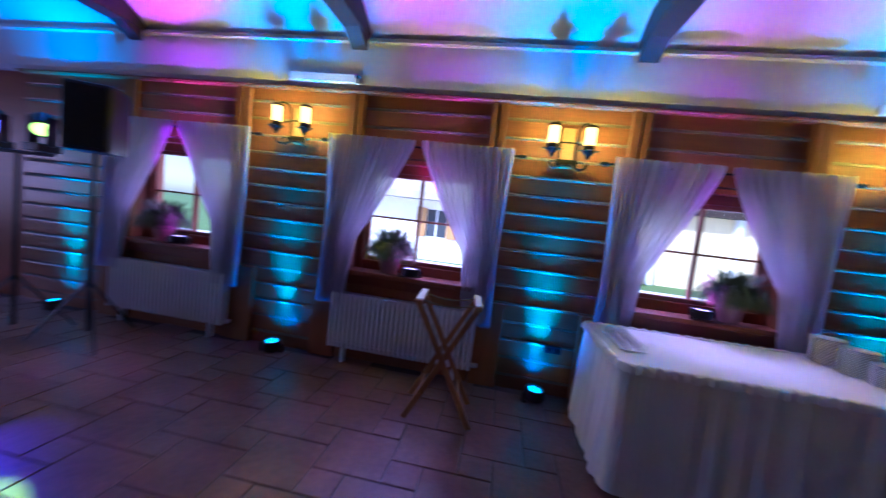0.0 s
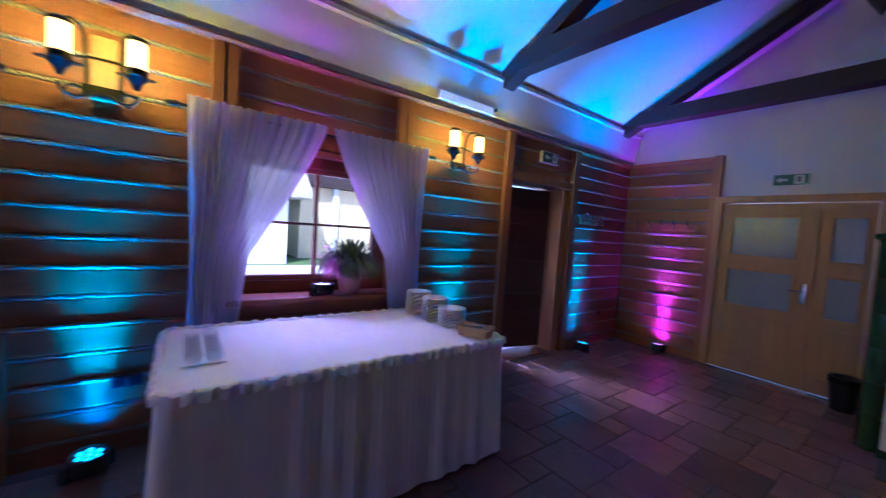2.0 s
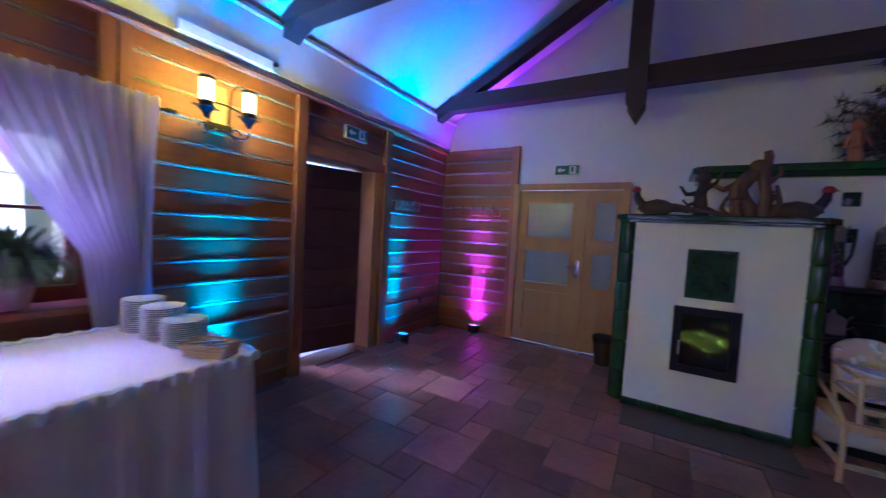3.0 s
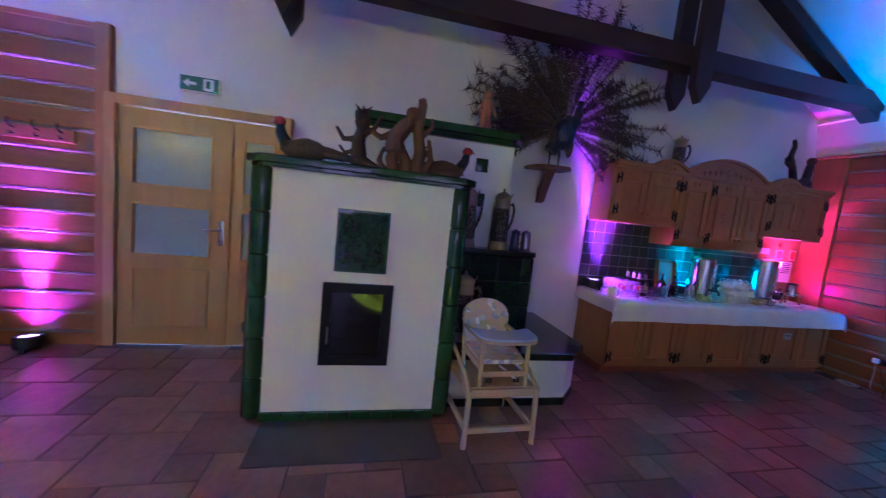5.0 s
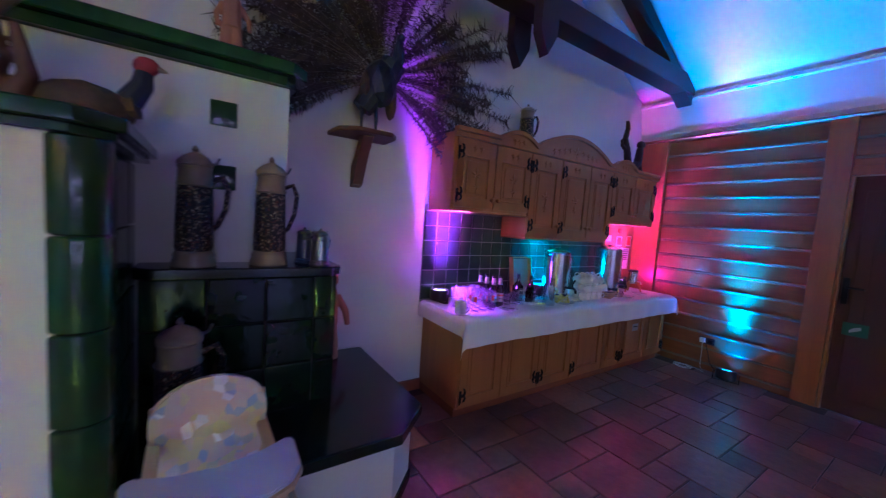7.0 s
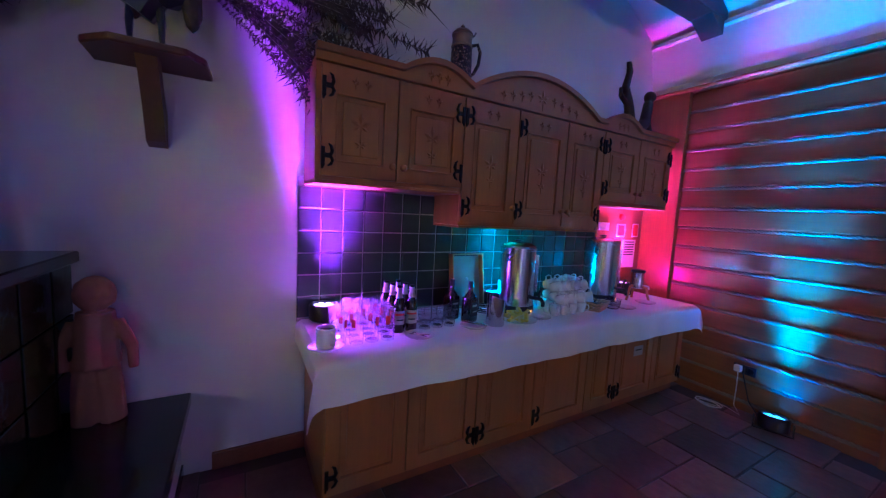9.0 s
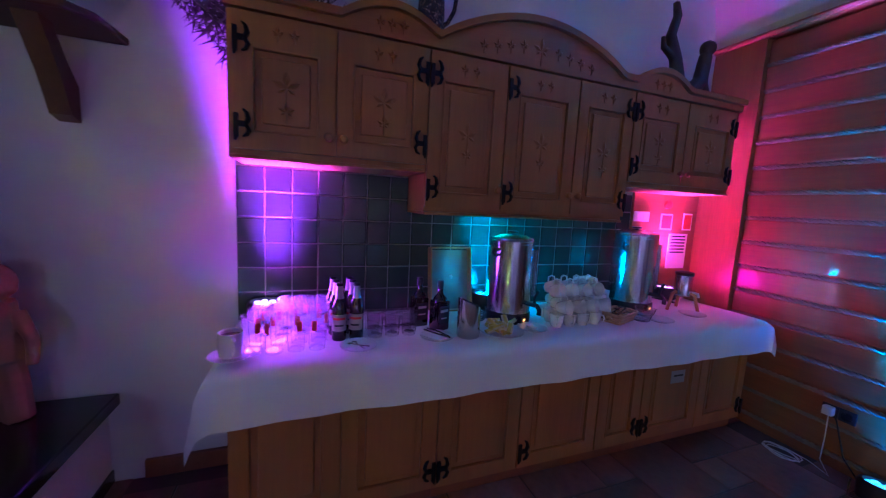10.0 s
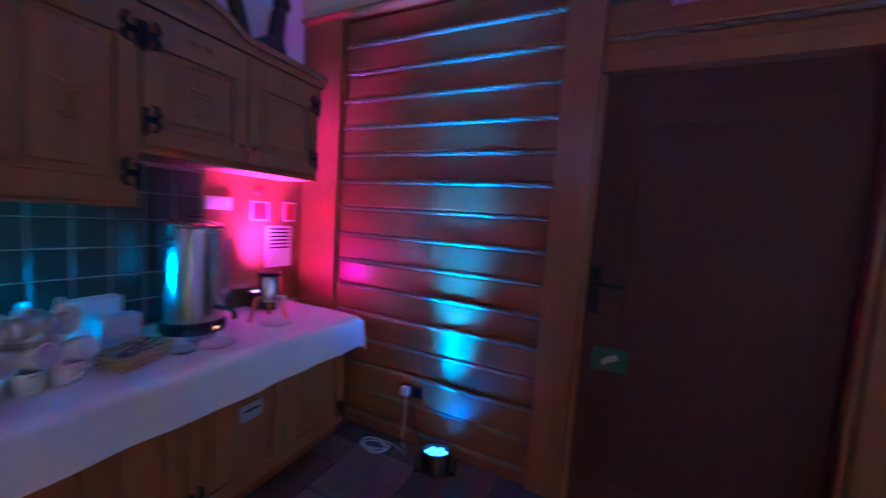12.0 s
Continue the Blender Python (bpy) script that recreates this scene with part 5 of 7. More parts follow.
# the big fan-tailed bird on its bracket
t = thing("wall_bracket", Matrix.Translation((9.0, -0.66, 1.98)), "dark wooden wall bracket holding a mounted bird", "bracket")
bm = B()
prism(bm, [(-0.30, -0.14), (-0.22, -0.20), (0.0, -0.21), (0.0, 0.21), (-0.20, 0.20), (-0.30, 0.10)], -0.03, 0.0)
bmesh.ops.bevel(bm, geom=list(bm.edges), offset=0.006, segments=1, affect="EDGES")
part("shelf", bm, M_DARKDOOR, t)
bm = prism(B(), [(-0.22, -0.03), (-0.14, -0.03), (-0.07, -0.14), (0.0, -0.22), (0.0, -0.36), (-0.06, -0.34), (-0.12, -0.20)], -0.035, 0.035, Matrix(((1, 0, 0, 0), (0, 0, 1, 0), (0, 1, 0, -0.001), (0, 0, 0, 1))))
part("brace", bm, M_DARKDOOR, t)

bm = B()


def mark(index):
    bm.faces.ensure_lookup_table()
    for f in bm.faces[mark.last:]:
        f.material_index = index
    mark.last = len(bm.faces)


mark.last = 0
limb(bm, [(8.82, -0.62, 2.12), (8.80, -0.68, 2.22), (8.78, -0.76, 2.34), (8.76, -0.80, 2.44)], 0.07, 0.085)
blob(bm, (8.79, -0.73, 2.30), 0.12, (0.9, 0.9, 1.35))
mark(1)
limb(bm, [(8.76, -0.80, 2.40), (8.71, -0.81, 2.46), (8.69, -0.80, 2.52), (8.68, -0.80, 2.55)], 0.05, 0.024)
blob(bm, (8.675, -0.80, 2.565), 0.034, (1.2, 0.8, 0.9))
for s in (-1, 1):
    limb(bm, [(8.80, -0.66 + 0.04 * s, 2.18), (8.79, -0.66 + 0.05 * s, 2.07), (8.79, -0.66 + 0.05 * s, 1.985)], 0.018, 0.008)
mark(1)
for s in (-1, 1):
    blob(bm, (8.80, -0.72 + 0.09 * s, 2.22), 0.09, (0.6, 0.45, 1.6))
mark(0)
rnd = random.Random(21)
root = Vector((8.86, -0.77, 2.36))
for k in range(165):
    a = radians(rnd.uniform(-38, 205))
    ln = rnd.uniform(0.55, 1.1) * (1.18 if a < 1.6 else 1.0)
    if rnd.random() < 0.25:
        ln *= 0.6
    way = Vector((0.0, -math.cos(a), math.sin(a)))
    side = Vector((0.0, math.sin(a), math.cos(a)))
    lift = rnd.uniform(-0.10, 0.07)
    def along(s):
        return root + way * ln * s + Vector((lift * s, 0, -0.10 * s * s * abs(way.y)))
    shaft = [along(s) for s in (0.02, 0.35, 0.7, 1.0)]
    tube(bm, shaft, 0.0017, 3)
    mark(2)
    for j in range(64):
        s = 0.18 + 0.86 * (j / 63) ** 0.7
        p = along(s)
        for sd in (-1, 1):
            b = (0.012 + 0.062 * s * s) * rnd.uniform(0.3, 1.5)
            turn = rnd.uniform(-0.5, 1.3)
            q = p + side * sd * b * rnd.uniform(0.5, 1.2) + way * b * turn + Vector((rnd.uniform(-0.02, 0.02), 0, 0))
            w = way * (0.0026 + 0.0022 * s) * rnd.uniform(0.6, 1.8)
            bm.faces.new((bm.verts.new(p - w), bm.verts.new(p + w), bm.verts.new(q)))
    if rnd.random() < 0.6:
        p = along(1.0)
        for j in range(7):
            b = rnd.uniform(0.014, 0.032)
            ang = 2 * math.pi * j / 7
            q = p + (way * math.cos(ang) + side * math.sin(ang)) * b
            bm.faces.new((bm.verts.new(p - side * 0.006), bm.verts.new(p + side * 0.006), bm.verts.new(q)))
    mark(3)
M_SHAFT = material("pale_feather_shaft", (0.24, 0.20, 0.17), 0.5, 0, 0.1, 40, 6, 0.0)
M_BARB = material("dark_feather_barb", (0.05, 0.035, 0.03), 0.7, 0, 0.4, 60, 12, 0.0)
me = bpy.data.meshes.new("ornamental_bird")
bm.to_mesh(me)
bm.free()
for m in (M_PLUME, M_BLUEBLACK, M_SHAFT, M_BARB):
    me.materials.append(m)
tagged(new("ornamental_bird", me), "large dark fan-tailed ornamental bird on a wall bracket", "ornament", "bird ornaments")

# ---- high chair ----
M_BIRCH = wood("pale_birch", (0.62, 0.46, 0.26), "z", vary=0.12, rough=0.5, piece=0.1)
M_PASTEL = material("pastel_printed_oilcloth", (0.62, 0.55, 0.48), 0.5, 0, 0.1, 90, 7, 0.1)
pt = M_PASTEL.node_tree
spots = node(pt, "ShaderNodeTexVoronoi", Scale=32.0)
pc = pt.nodes.new("ShaderNodeTexCoord")
pt.links.new(pc.outputs["Object"], spots.inputs["Vector"])
pick = pt.nodes.new("ShaderNodeSeparateColor")
pt.links.new(spots.outputs["Color"], pick.inputs[0])
ramp = pt.nodes.new("ShaderNodeValToRGB")
ramp.color_ramp.interpolation = "EASE"
for where, tone in ((0.0, (0.66, 0.56, 0.50)), (0.35, (0.68, 0.50, 0.44)), (0.6, (0.66, 0.60, 0.30)), (0.85, (0.36, 0.42, 0.60))):
    e = ramp.color_ramp.elements.new(where)
    e.color = (*tone, 1)
pt.links.new(pick.outputs[0], ramp.inputs[0])
pt.links.new(ramp.outputs[0], pt.nodes["Principled BSDF"].inputs["Base Color"])
M_TRAY = material("pale_blue_tray", (0.50, 0.53, 0.66), 0.35, 0, 0.05, 30, 4, 0.05)
hc = thing("high_chair", pose(7.68, 0.185, 0, 0, 0, 2), "pale wooden high chair with blue tray and printed cushion", "high chair")
for x, y in ((-0.22, -0.22), (-0.22, 0.23), (0.22, -0.22), (0.22, 0.23)):
    part("leg", limb(B(), [(x * 1.05, y * 1.03, 0.0), (x, y, 0.36)], 0.018, 0.018, 8), M_BIRCH, hc)
for z, h in ((0.09, 0.035), (0.325, 0.05)):
    for y in (-0.22, 0.23):
        part("side_rail", box(B(), -0.21, 0.21, y - 0.011, y + 0.011, z, z + h, 0.004), M_BIRCH, hc)
    part("front_rail", box(B(), -0.231, -0.209, -0.21, 0.22, z, z + h, 0.004), M_BIRCH, hc)
part("back_rail", box(B(), 0.209, 0.231, -0.21, 0.22, 0.325, 0.375, 0.004), M_BIRCH, hc)
part("stool_top", box(B(), -0.20, 0.20, -0.21, 0.22, 0.362, 0.378, 0.004), M_BIRCH, hc)
for y in (-0.15, 0.16):
    part("front_post", limb(B(), [(-0.19, y, 0.375), (-0.17, y, 0.69)], 0.015, 0.014, 8), M_BIRCH, hc)
    part("back_post", limb(B(), [(0.14, y, 0.375), (0.22, y, 0.76)], 0.016, 0.014, 8), M_BIRCH, hc)
    part("armrest", box(B(), -0.18, 0.20, y - 0.018, y + 0.018, 0.64, 0.658, 0.006), M_BIRCH, hc)
    part("seat_rail", box(B(), -0.17, 0.16, y - 0.011, y + 0.011, 0.475, 0.515, 0.004), M_BIRCH, hc)
    part("side_brace", limb(B(), [(-0.24, y * 1.48, 0.36), (-0.10, y * 1.48, 0.44), (0.20, y * 1.45, 0.50)], 0.014, 0.014, 8), M_BIRCH, hc)
part("seat", box(B(), -0.16, 0.17, -0.15, 0.16, 0.505, 0.535, 0.012), M_PASTEL, hc, "printed cushioned seat", True)
part("front_bar", box(B(), -0.195, -0.175, -0.14, 0.15, 0.44, 0.475, 0.004), M_BIRCH, hc)
outline = [(-0.15, 0.0), (0.16, 0.0), (0.175, 0.16)] + [(0.005 + 0.17 * math.cos(math.pi * k / 14), 0.20 + 0.11 * math.sin(math.pi * k / 14)) for k in range(15)] + [(-0.165, 0.16)]
bm = prism(B(), outline, -0.02, 0.02, Matrix.Translation((0.17, 0, 0.53)) @ pose(0, 0, 0, 0, 12, 0) @ Matrix(((0, 0, 1, 0), (1, 0, 0, 0), (0, 1, 0, 0), (0, 0, 0, 1))))
bmesh.ops.bevel(bm, geom=[e for e in bm.edges], offset=0.010, segments=2, affect="EDGES")
part("backrest", bm, M_PASTEL, hc, "rounded printed back cushion", True)
out = [(-0.27, -0.10), (-0.27, 0.11), (-0.245, 0.17), (-0.19, 0.205), (-0.05, 0.215), (-0.04, 0.19), (-0.085, 0.11), (-0.10, 0.005), (-0.085, -0.10), (-0.04, -0.18), (-0.05, -0.205), (-0.19, -0.195), (-0.245, -0.16)]
bm = prism(B(), out, 0.690, 0.704)
bmesh.ops.bevel(bm, geom=[e for e in bm.edges], offset=0.005, segments=2, affect="EDGES")
part("tray", bm, M_TRAY, hc, "pale blue plastic-faced tray", True)
bm = prism(B(), [(x * 1.02, y * 1.02) for x, y in out], 0.676, 0.6895)
part("tray_rim", bm, M_BIRCH, hc)
part("strap_buckle", box(B(), -0.205, -0.19, -0.10, -0.06, 0.405, 0.43, 0.004), M_BLACK, hc, "black strap buckle")
part("strap_buckle", box(B(), -0.205, -0.19, 0.08, 0.13, 0.40, 0.43, 0.004), M_BLACK, hc, "black strap buckle")
part("strap", tube(B(), [(-0.20, -0.08, 0.42), (-0.18, -0.03, 0.46), (-0.16, 0.03, 0.50)], 0.008, 5), M_WHITE, hc, "white webbing strap")

# waste bin by the double door
t = thing("waste_bin", Matrix.Translation((8.72, 1.93, 0)), "small black waste bin on the floor", "bin")
part("bin_body", lathe(B(), [(0.085, 0), (0.11, 0.30), (0.115, 0.30), (0.115, 0.315), (0.105, 0.315), (0.10, 0.29), (0.08, 0.01), (0.0, 0.01)], seg=24), M_BLACK, t, smooth=True)
part("bin_liner", lathe(B(), [(0.116, 0.26), (0.119, 0.318), (0.104, 0.322)], seg=24, close=True), M_IRON, t, smooth=True)

# ---- sideboard, wall cupboard and all that stands on it ----
M_CAB = wood("honey_cupboard", (0.38, 0.155, 0.042), "z", vary=0.2, rough=0.42, piece=0.08)
M_CABY = wood("honey_cupboard_crosswise", (0.38, 0.155, 0.042), "y", vary=0.2, rough=0.42, piece=0.08)
TOP = 0.752


def hinge(bm, y, z, s):
    """An iron ram's-horn hinge on the front at x = 0, opening towards s."""
    box(bm, -0.011, -0.001, y - 0.009, y + 0.009, z - 0.048, z + 0.040, 0.002)
    box(bm, -0.010, -0.001, y, y + s * 0.036, z - 0.010, z + 0.012, 0.002) if s > 0 else box(bm, -0.010, -0.001, y + s * 0.036, y, z - 0.010, z + 0.012, 0.002)
    tube(bm, [(-0.006, y + s * 0.032, z - 0.006), (-0.006, y + s * 0.042, z + 0.022), (-0.006, y + s * 0.036, z + 0.046), (-0.006, y + s * 0.024, z + 0.056)], 0.0075, 6, [1.0, 1.3, 1.0, 0.5])
    tube(bm, [(-0.006, y + s * 0.032, z + 0.004), (-0.006, y + s * 0.044, z - 0.020), (-0.006, y + s * 0.036, z - 0.038), (-0.006, y + s * 0.022, z - 0.046)], 0.0075, 6, [1.0, 1.2, 1.0, 0.5])
    tube(bm, [(-0.006, y, z - 0.045), (-0.006, y - s * 0.004, z - 0.062)], 0.0085, 6, [1.0, 0.5])


def leaf_motif(bm, y, z, size):
    for k, (a, r) in enumerate(((90, 1.0), (25, 0.85), (155, 0.85), (-30, 0.6), (210, 0.6))):
        w = radians(a)
        c = (y + 0.45 * size * r * math.cos(w), z + 0.45 * size * r * math.sin(w))
        pts = [(c[0] + size * r * (0.45 * math.cos(w) * u - 0.18 * math.sin(w) * v), c[1] + size * r * (0.45 * math.sin(w) * u + 0.18 * math.cos(w) * v)) for u, v in ((-1, 0), (0, -1), (0.5, -0.7), (1, 0), (0.5, 0.7), (0, 1))]
        lo = [bm.verts.new((-0.0005, *p)) for p in pts]
        hi = bm.verts.new((-0.007, *c))
        for i in range(6):
            bm.faces.new((lo[i], lo[(i + 1) % 6], hi))
    tube(bm, [(-0.002, y, z), (-0.003, y + 0.01 * size, z - 0.5 * size), (-0.002, y, z - size)], 0.003, 5)


def cupboard_door(parent, y0, y1, z0, z1, hinge_side, motif=True, knob_z=0.25):
    """A framed door with a raised panel; front at the parent's x = 0, y0 > y1."""
    w = y0 - y1
    bm = B()
    holed(bm, "y", 1, y1 + 0.004, y0 - 0.004, -0.020, 0.0, z0, z1, [(y1 + 0.075, y0 - 0.075, z0 + 0.075, z1 - 0.13 if motif else z1 - 0.075)])
    bmesh.ops.remove_doubles(bm, verts=bm.verts, dist=0.0002)
    d = part("door", bm, M_CAB, parent)
    za, zb = z0 + 0.075, (z1 - 0.13 if motif else z1 - 0.075)
    bm = box(B(), -0.012, -0.001, y1 + 0.0755, y0 - 0.0755, za + 0.0005, zb - 0.0005)
    box(bm, -0.020, -0.0122, y1 + 0.10, y0 - 0.10, za + 0.025, zb - 0.025, 0.006)
    part("panel", bm, M_CAB, d)
    bm = B()
    for a, b, c, e in ((y1 + 0.066, y1 + 0.075, za - 0.009, zb + 0.009), (y0 - 0.075, y0 - 0.066, za - 0.009, zb + 0.009), (y1 + 0.075, y0 - 0.075, za - 0.009, za), (y1 + 0.075, y0 - 0.075, zb, zb + 0.009)):
        box(bm, -0.026, -0.0202, a, b, c, e, 0.003)
    part("moulding", bm, M_CABY, d)
    if motif:
        bm = B()
        leaf_motif(bm, (y0 + y1) / 2, (za + zb) / 2 + 0.02, 0.075)
        leaf_motif(bm, (y0 + y1) / 2, (za + zb) / 2 - 0.07, 0.045)
        bmesh.ops.translate(bm, vec=(-0.0202, 0, 0), verts=bm.verts)
        tagged(part("carving", bm, M_CAB, d, "carved leaf motif"), kind="stuff")
        bm = B()
        for s in (-1, 1):
            leaf_motif(bm, (y0 + y1) / 2 + s * 0.03, z1 - 0.062, 0.03)
        bmesh.ops.translate(bm, vec=(-0.0204, 0, 0), verts=bm.verts)
        tagged(part("carving", bm, M_CAB, d), kind="stuff")
    for z in (z0 + 0.09, z1 - 0.10):
        bm = B()
        hinge(bm, (y0 - 0.012) if hinge_side > 0 else (y1 + 0.012), z, -hinge_side)
        bmesh.ops.translate(bm, vec=(-0.021, 0, 0), verts=bm.verts)
        part("hinge", bm, M_IRON, d, "black iron hinge")
    ky = (y1 + 0.03) if hinge_side > 0 else (y0 - 0.03)
    part("knob", lathe(B(), [(0.008, 0.0), (0.009, 0.012), (0.018, 0.018), (0.019, 0.026), (0.012, 0.034), (0.0, 0.036)], m=pose(-0.020, ky, z0 + knob_z * (z1 - z0), 0, -90, 0), seg=14), M_CABY, d, smooth=True)
    return d


# three base units
SPLITS = (((-1.30, -1.70, 1), (-1.70, -2.117, -1)), ((-2.117, -2.54, 1), (-2.54, -3.02, 1), (-3.02, -3.33, -1)), ((-3.33, -3.788, 1), (-3.788, -4.215, -1)))
UPPER = (((-1.30, -1.678, 1), (-1.678, -2.077, -1)), ((-2.077, -2.475, 1), (-2.475, -2.902, 1), (-2.902, -3.285, -1)), ((-3.285, -3.71, 1), (-3.71, -4.15, -1)))
for doors in SPLITS:
    a, b = doors[0][0], doors[-1][1]
    u = thing("sideboard_unit", Matrix.Translation((8.46, 0, 0)), "honey wooden sideboard unit with panelled doors and iron hinges", "cabinet", "sideboard units")
    bm = box(B(), 0.001, 0.538, b + 0.001, a - 0.001, 0.07, 0.722)
    part("carcass", bm, M_CAB, u)
    part("plinth", box(B(), 0.03, 0.538, b + 0.001, a - 0.001, 0.0, 0.069), M_REDWOOD, u)
    for y0, y1, side in doors:
        cupboard_door(u, y0, y1, 0.09, 0.705, side, False, 0.85)
tagged(part("worktop", box(B(), 8.425, 8.998, -4.23, -1.285, 0.7225, 0.748, 0.006), M_CABY), "wooden worktop of the sideboard under a cloth", "worktop")

t = thing("paper_note", Matrix.Translation((8.4385, -3.59, 0.44)), "small pale paper note stuck on a cabinet door", "note")
part("sheet", box(B(), -0.0015, 0.0, -0.06, 0.05, -0.035, 0.04), material("pale_note_paper", (0.38, 0.40, 0.44), 0.5, 0, 0.05, 40, 5, 0.05), t)
part("printed_bar", box(B(), -0.0024, -0.0016, -0.045, 0.03, 0.005, 0.015), M_BLACK, t)

# cloth over the worktop
L, D = 2.93, 0.60
bm = B()
rows = []
us = [D * k / 14 for k in range(15)] + [D + 0.012 * k for k in range(1, 5)] + [D + 0.048 + 0.026 * k for k in range(1, 7)]
vs = [-0.13 + 0.0165 * k for k in range(8)] + [L * k / 90 for k in range(91)] + [L + 0.018 * k for k in range(1, 7)]
rnd = random.Random(8)
for u in us:
    row = []
    for v in vs:
        du, da, db = max(0, u - D), max(0, -v), max(0, v - L)
        dv = max(da, db)
        drop = math.hypot(du, dv)
        bend = min(drop, 0.03)
        fall = drop - 0.4 * bend
        x = 8.985 - min(u, D) - (0.03 * math.sin(min(1, du / 0.045) * 1.57) if du else 0) - 0.03 * min(du, dv) / 0.1
        y = -1.275 - min(max(v, 0), L) + (0.03 if da else 0) * min(1, da / 0.04) - (0.045 if db else 0) * min(1, db / 0.04) + 0.03 * min(du, da) / 0.1
        wave = 0.006 * math.sin(9 * v + 1.0) * min(1, drop / 0.1) + 0.004 * math.sin(23 * v) * min(1, drop / 0.1)
        z = TOP + 0.009 - (fall if drop else 0) + 0.0012 * math.sin(14 * u + 5 * v) - 0.035 * min(du, da) / 0.1
        row.append(bm.verts.new((x - wave, y, z)))
    rows.append(row)
for a, b in zip(rows, rows[1:]):
    for k in range(len(vs) - 1):
        bm.faces.new((a[k], a[k + 1], b[k + 1], b[k]))
tagged(part("tablecloth", bm, M_LINEN, smooth=True), "white cloth draped over the sideboard", "tablecloth")
TOP = 0.764

# wall cupboards
for number, (doors, z0) in enumerate(zip(UPPER, (1.522, 1.33, 1.535))):
    a, b = doors[0][0] + (0.02 if number == 0 else 0), doors[-1][1] - (0.02 if number == 2 else 0)
    u = thing("wall_cupboard", Matrix.Translation((8.685, 0, 0)), "honey wooden wall cupboard with carved doors and iron hinges", "cabinet", "wall cupboards")
    part("carcass", box(B(), 0.001, 0.313, b + 0.001, a - 0.001, z0, 2.075), M_CAB, u)
    part("base_board", box(B(), -0.012, 0.313, b + 0.002, a - 0.002, z0 - 0.016, z0 - 0.001, 0.004), M_CABY, u)
    for y0, y1, side in doors:
        cupboard_door(u, y0, y1, z0 + 0.02, 2.045, side, True, 0.14)


def crest(y):
    """Height of the curved crest board."""
    u = (y + 2.72) / 1.36
    z = 2.10
    z += 0.165 * max(0, math.cos(min(1, abs(y + 2.64) / 0.52) * math.pi / 2)) ** 0.8
    for c in (-1.90, -3.47):
        z += 0.075 * max(0, math.cos(min(1, abs(y - c) / 0.20) * math.pi / 2)) ** 0.8
    return z


t = thing("cupboard_crest", Matrix.Translation((8.685, 0, 0)), "curved carved crest board along the wall cupboards", "cornice")
ys = [-1.275 - 2.90 * k / 90 for k in range(91)]
bm = B()
for x0, x1, lift, low in ((-0.028, 0.0, 0.0, 2.052), (-0.052, 0.002, 0.018, None)):
    pr = []
    for y in ys:
        zt = crest(y) + lift
        zb = low if low else crest(y) - 0.012
        pr.append([bm.verts.new((x, y, z)) for x, z in ((x0, zb), (x0, zt), (x1, zt), (x1, zb))])
    for p, q in zip(pr, pr[1:]):
        for k in range(4):
            bm.faces.new((p[k], p[(k + 1) % 4], q[(k + 1) % 4], q[k]))
    bm.faces.new(pr[0])
    bm.faces.new(list(reversed(pr[-1])))
part("crest_board", bm, M_CABY, t)
bm = B()
leaf_motif(bm, -2.64, 2.135, 0.07)
for s in (-1, 1):
    for k in range(4):
        leaf_motif(bm, -2.64 + s * (0.10 + 0.07 * k), 2.14 - 0.012 * k, 0.035)
for c in (-1.90, -3.47):
    for s in (-1, 0, 1):
        leaf_motif(bm, c + 0.05 * s, 2.105, 0.032)
bmesh.ops.translate(bm, vec=(-0.029, 0, 0), verts=bm.verts)
tagged(part("carving", bm, M_CAB, t, "carved scrolls and leaves"), kind="stuff")
part("top_board", box(B(), 0.003, 0.313, -4.16, -1.285, 2.0755, 2.090), M_CABY, t)

# tiled splashback
M_WTILE = material("dark_green_wall_tile", (0.022, 0.040, 0.034), 0.30, 0, 0.3, 14, 6, 0.25, piece=0.3, second=(0.035, 0.07, 0.045))
M_WGROUT = material("pale_tile_grout", (0.34, 0.34, 0.31), 0.9, 0, 0.1, 60, 5, 0.2)
splash = tagged(part("splashback", box(B(), 8.990, 8.9985, -3.692, -1.25, 0.75, 1.55), M_WGROUT), "dark green square wall tiles with pale joints", "wall tiles", "", "structure")
bm = box(B(), 0, 0.006, -0.058, 0.058, -0.058, 0.058)
es = [e for e in bm.edges if all(v.co.x < 0.001 for v in e.verts)]
bmesh.ops.bevel(bm, geom=es, offset=0.003, segments=1, affect="EDGES")
tile_me = mesh_of("tile", bm, M_WTILE)
for i in range(20):
    for j in range(6):
        ob = new("tile", tile_me)
        ob.parent = splash
        ob.matrix_basis = pose(8.9845, -1.25 - 0.061 - i * 0.122, 0.769 + 0.061 + j * 0.122, 0.4 * math.sin(i * 3 + j), 0.6 * math.sin(i + 5 * j), 0)

# wooden panel, notices and pipe beside the splashback
structure("trim_panel", box(B(), 8.972, 8.9985, -4.333, -3.694, 0.752, 1.60, 0.004), M_LOG_Y, "reddish wooden panel beside the wall tiles", "trim")
M_SIGNRED = material("red_notice", (0.60, 0.03, 0.02), 0.4, 0, 0.05, 30, 4, 0.0)
M_PAPER = material("white_notice_paper", (0.78, 0.78, 0.78), 0.6, 0, 0.04, 40, 4, 0.0)


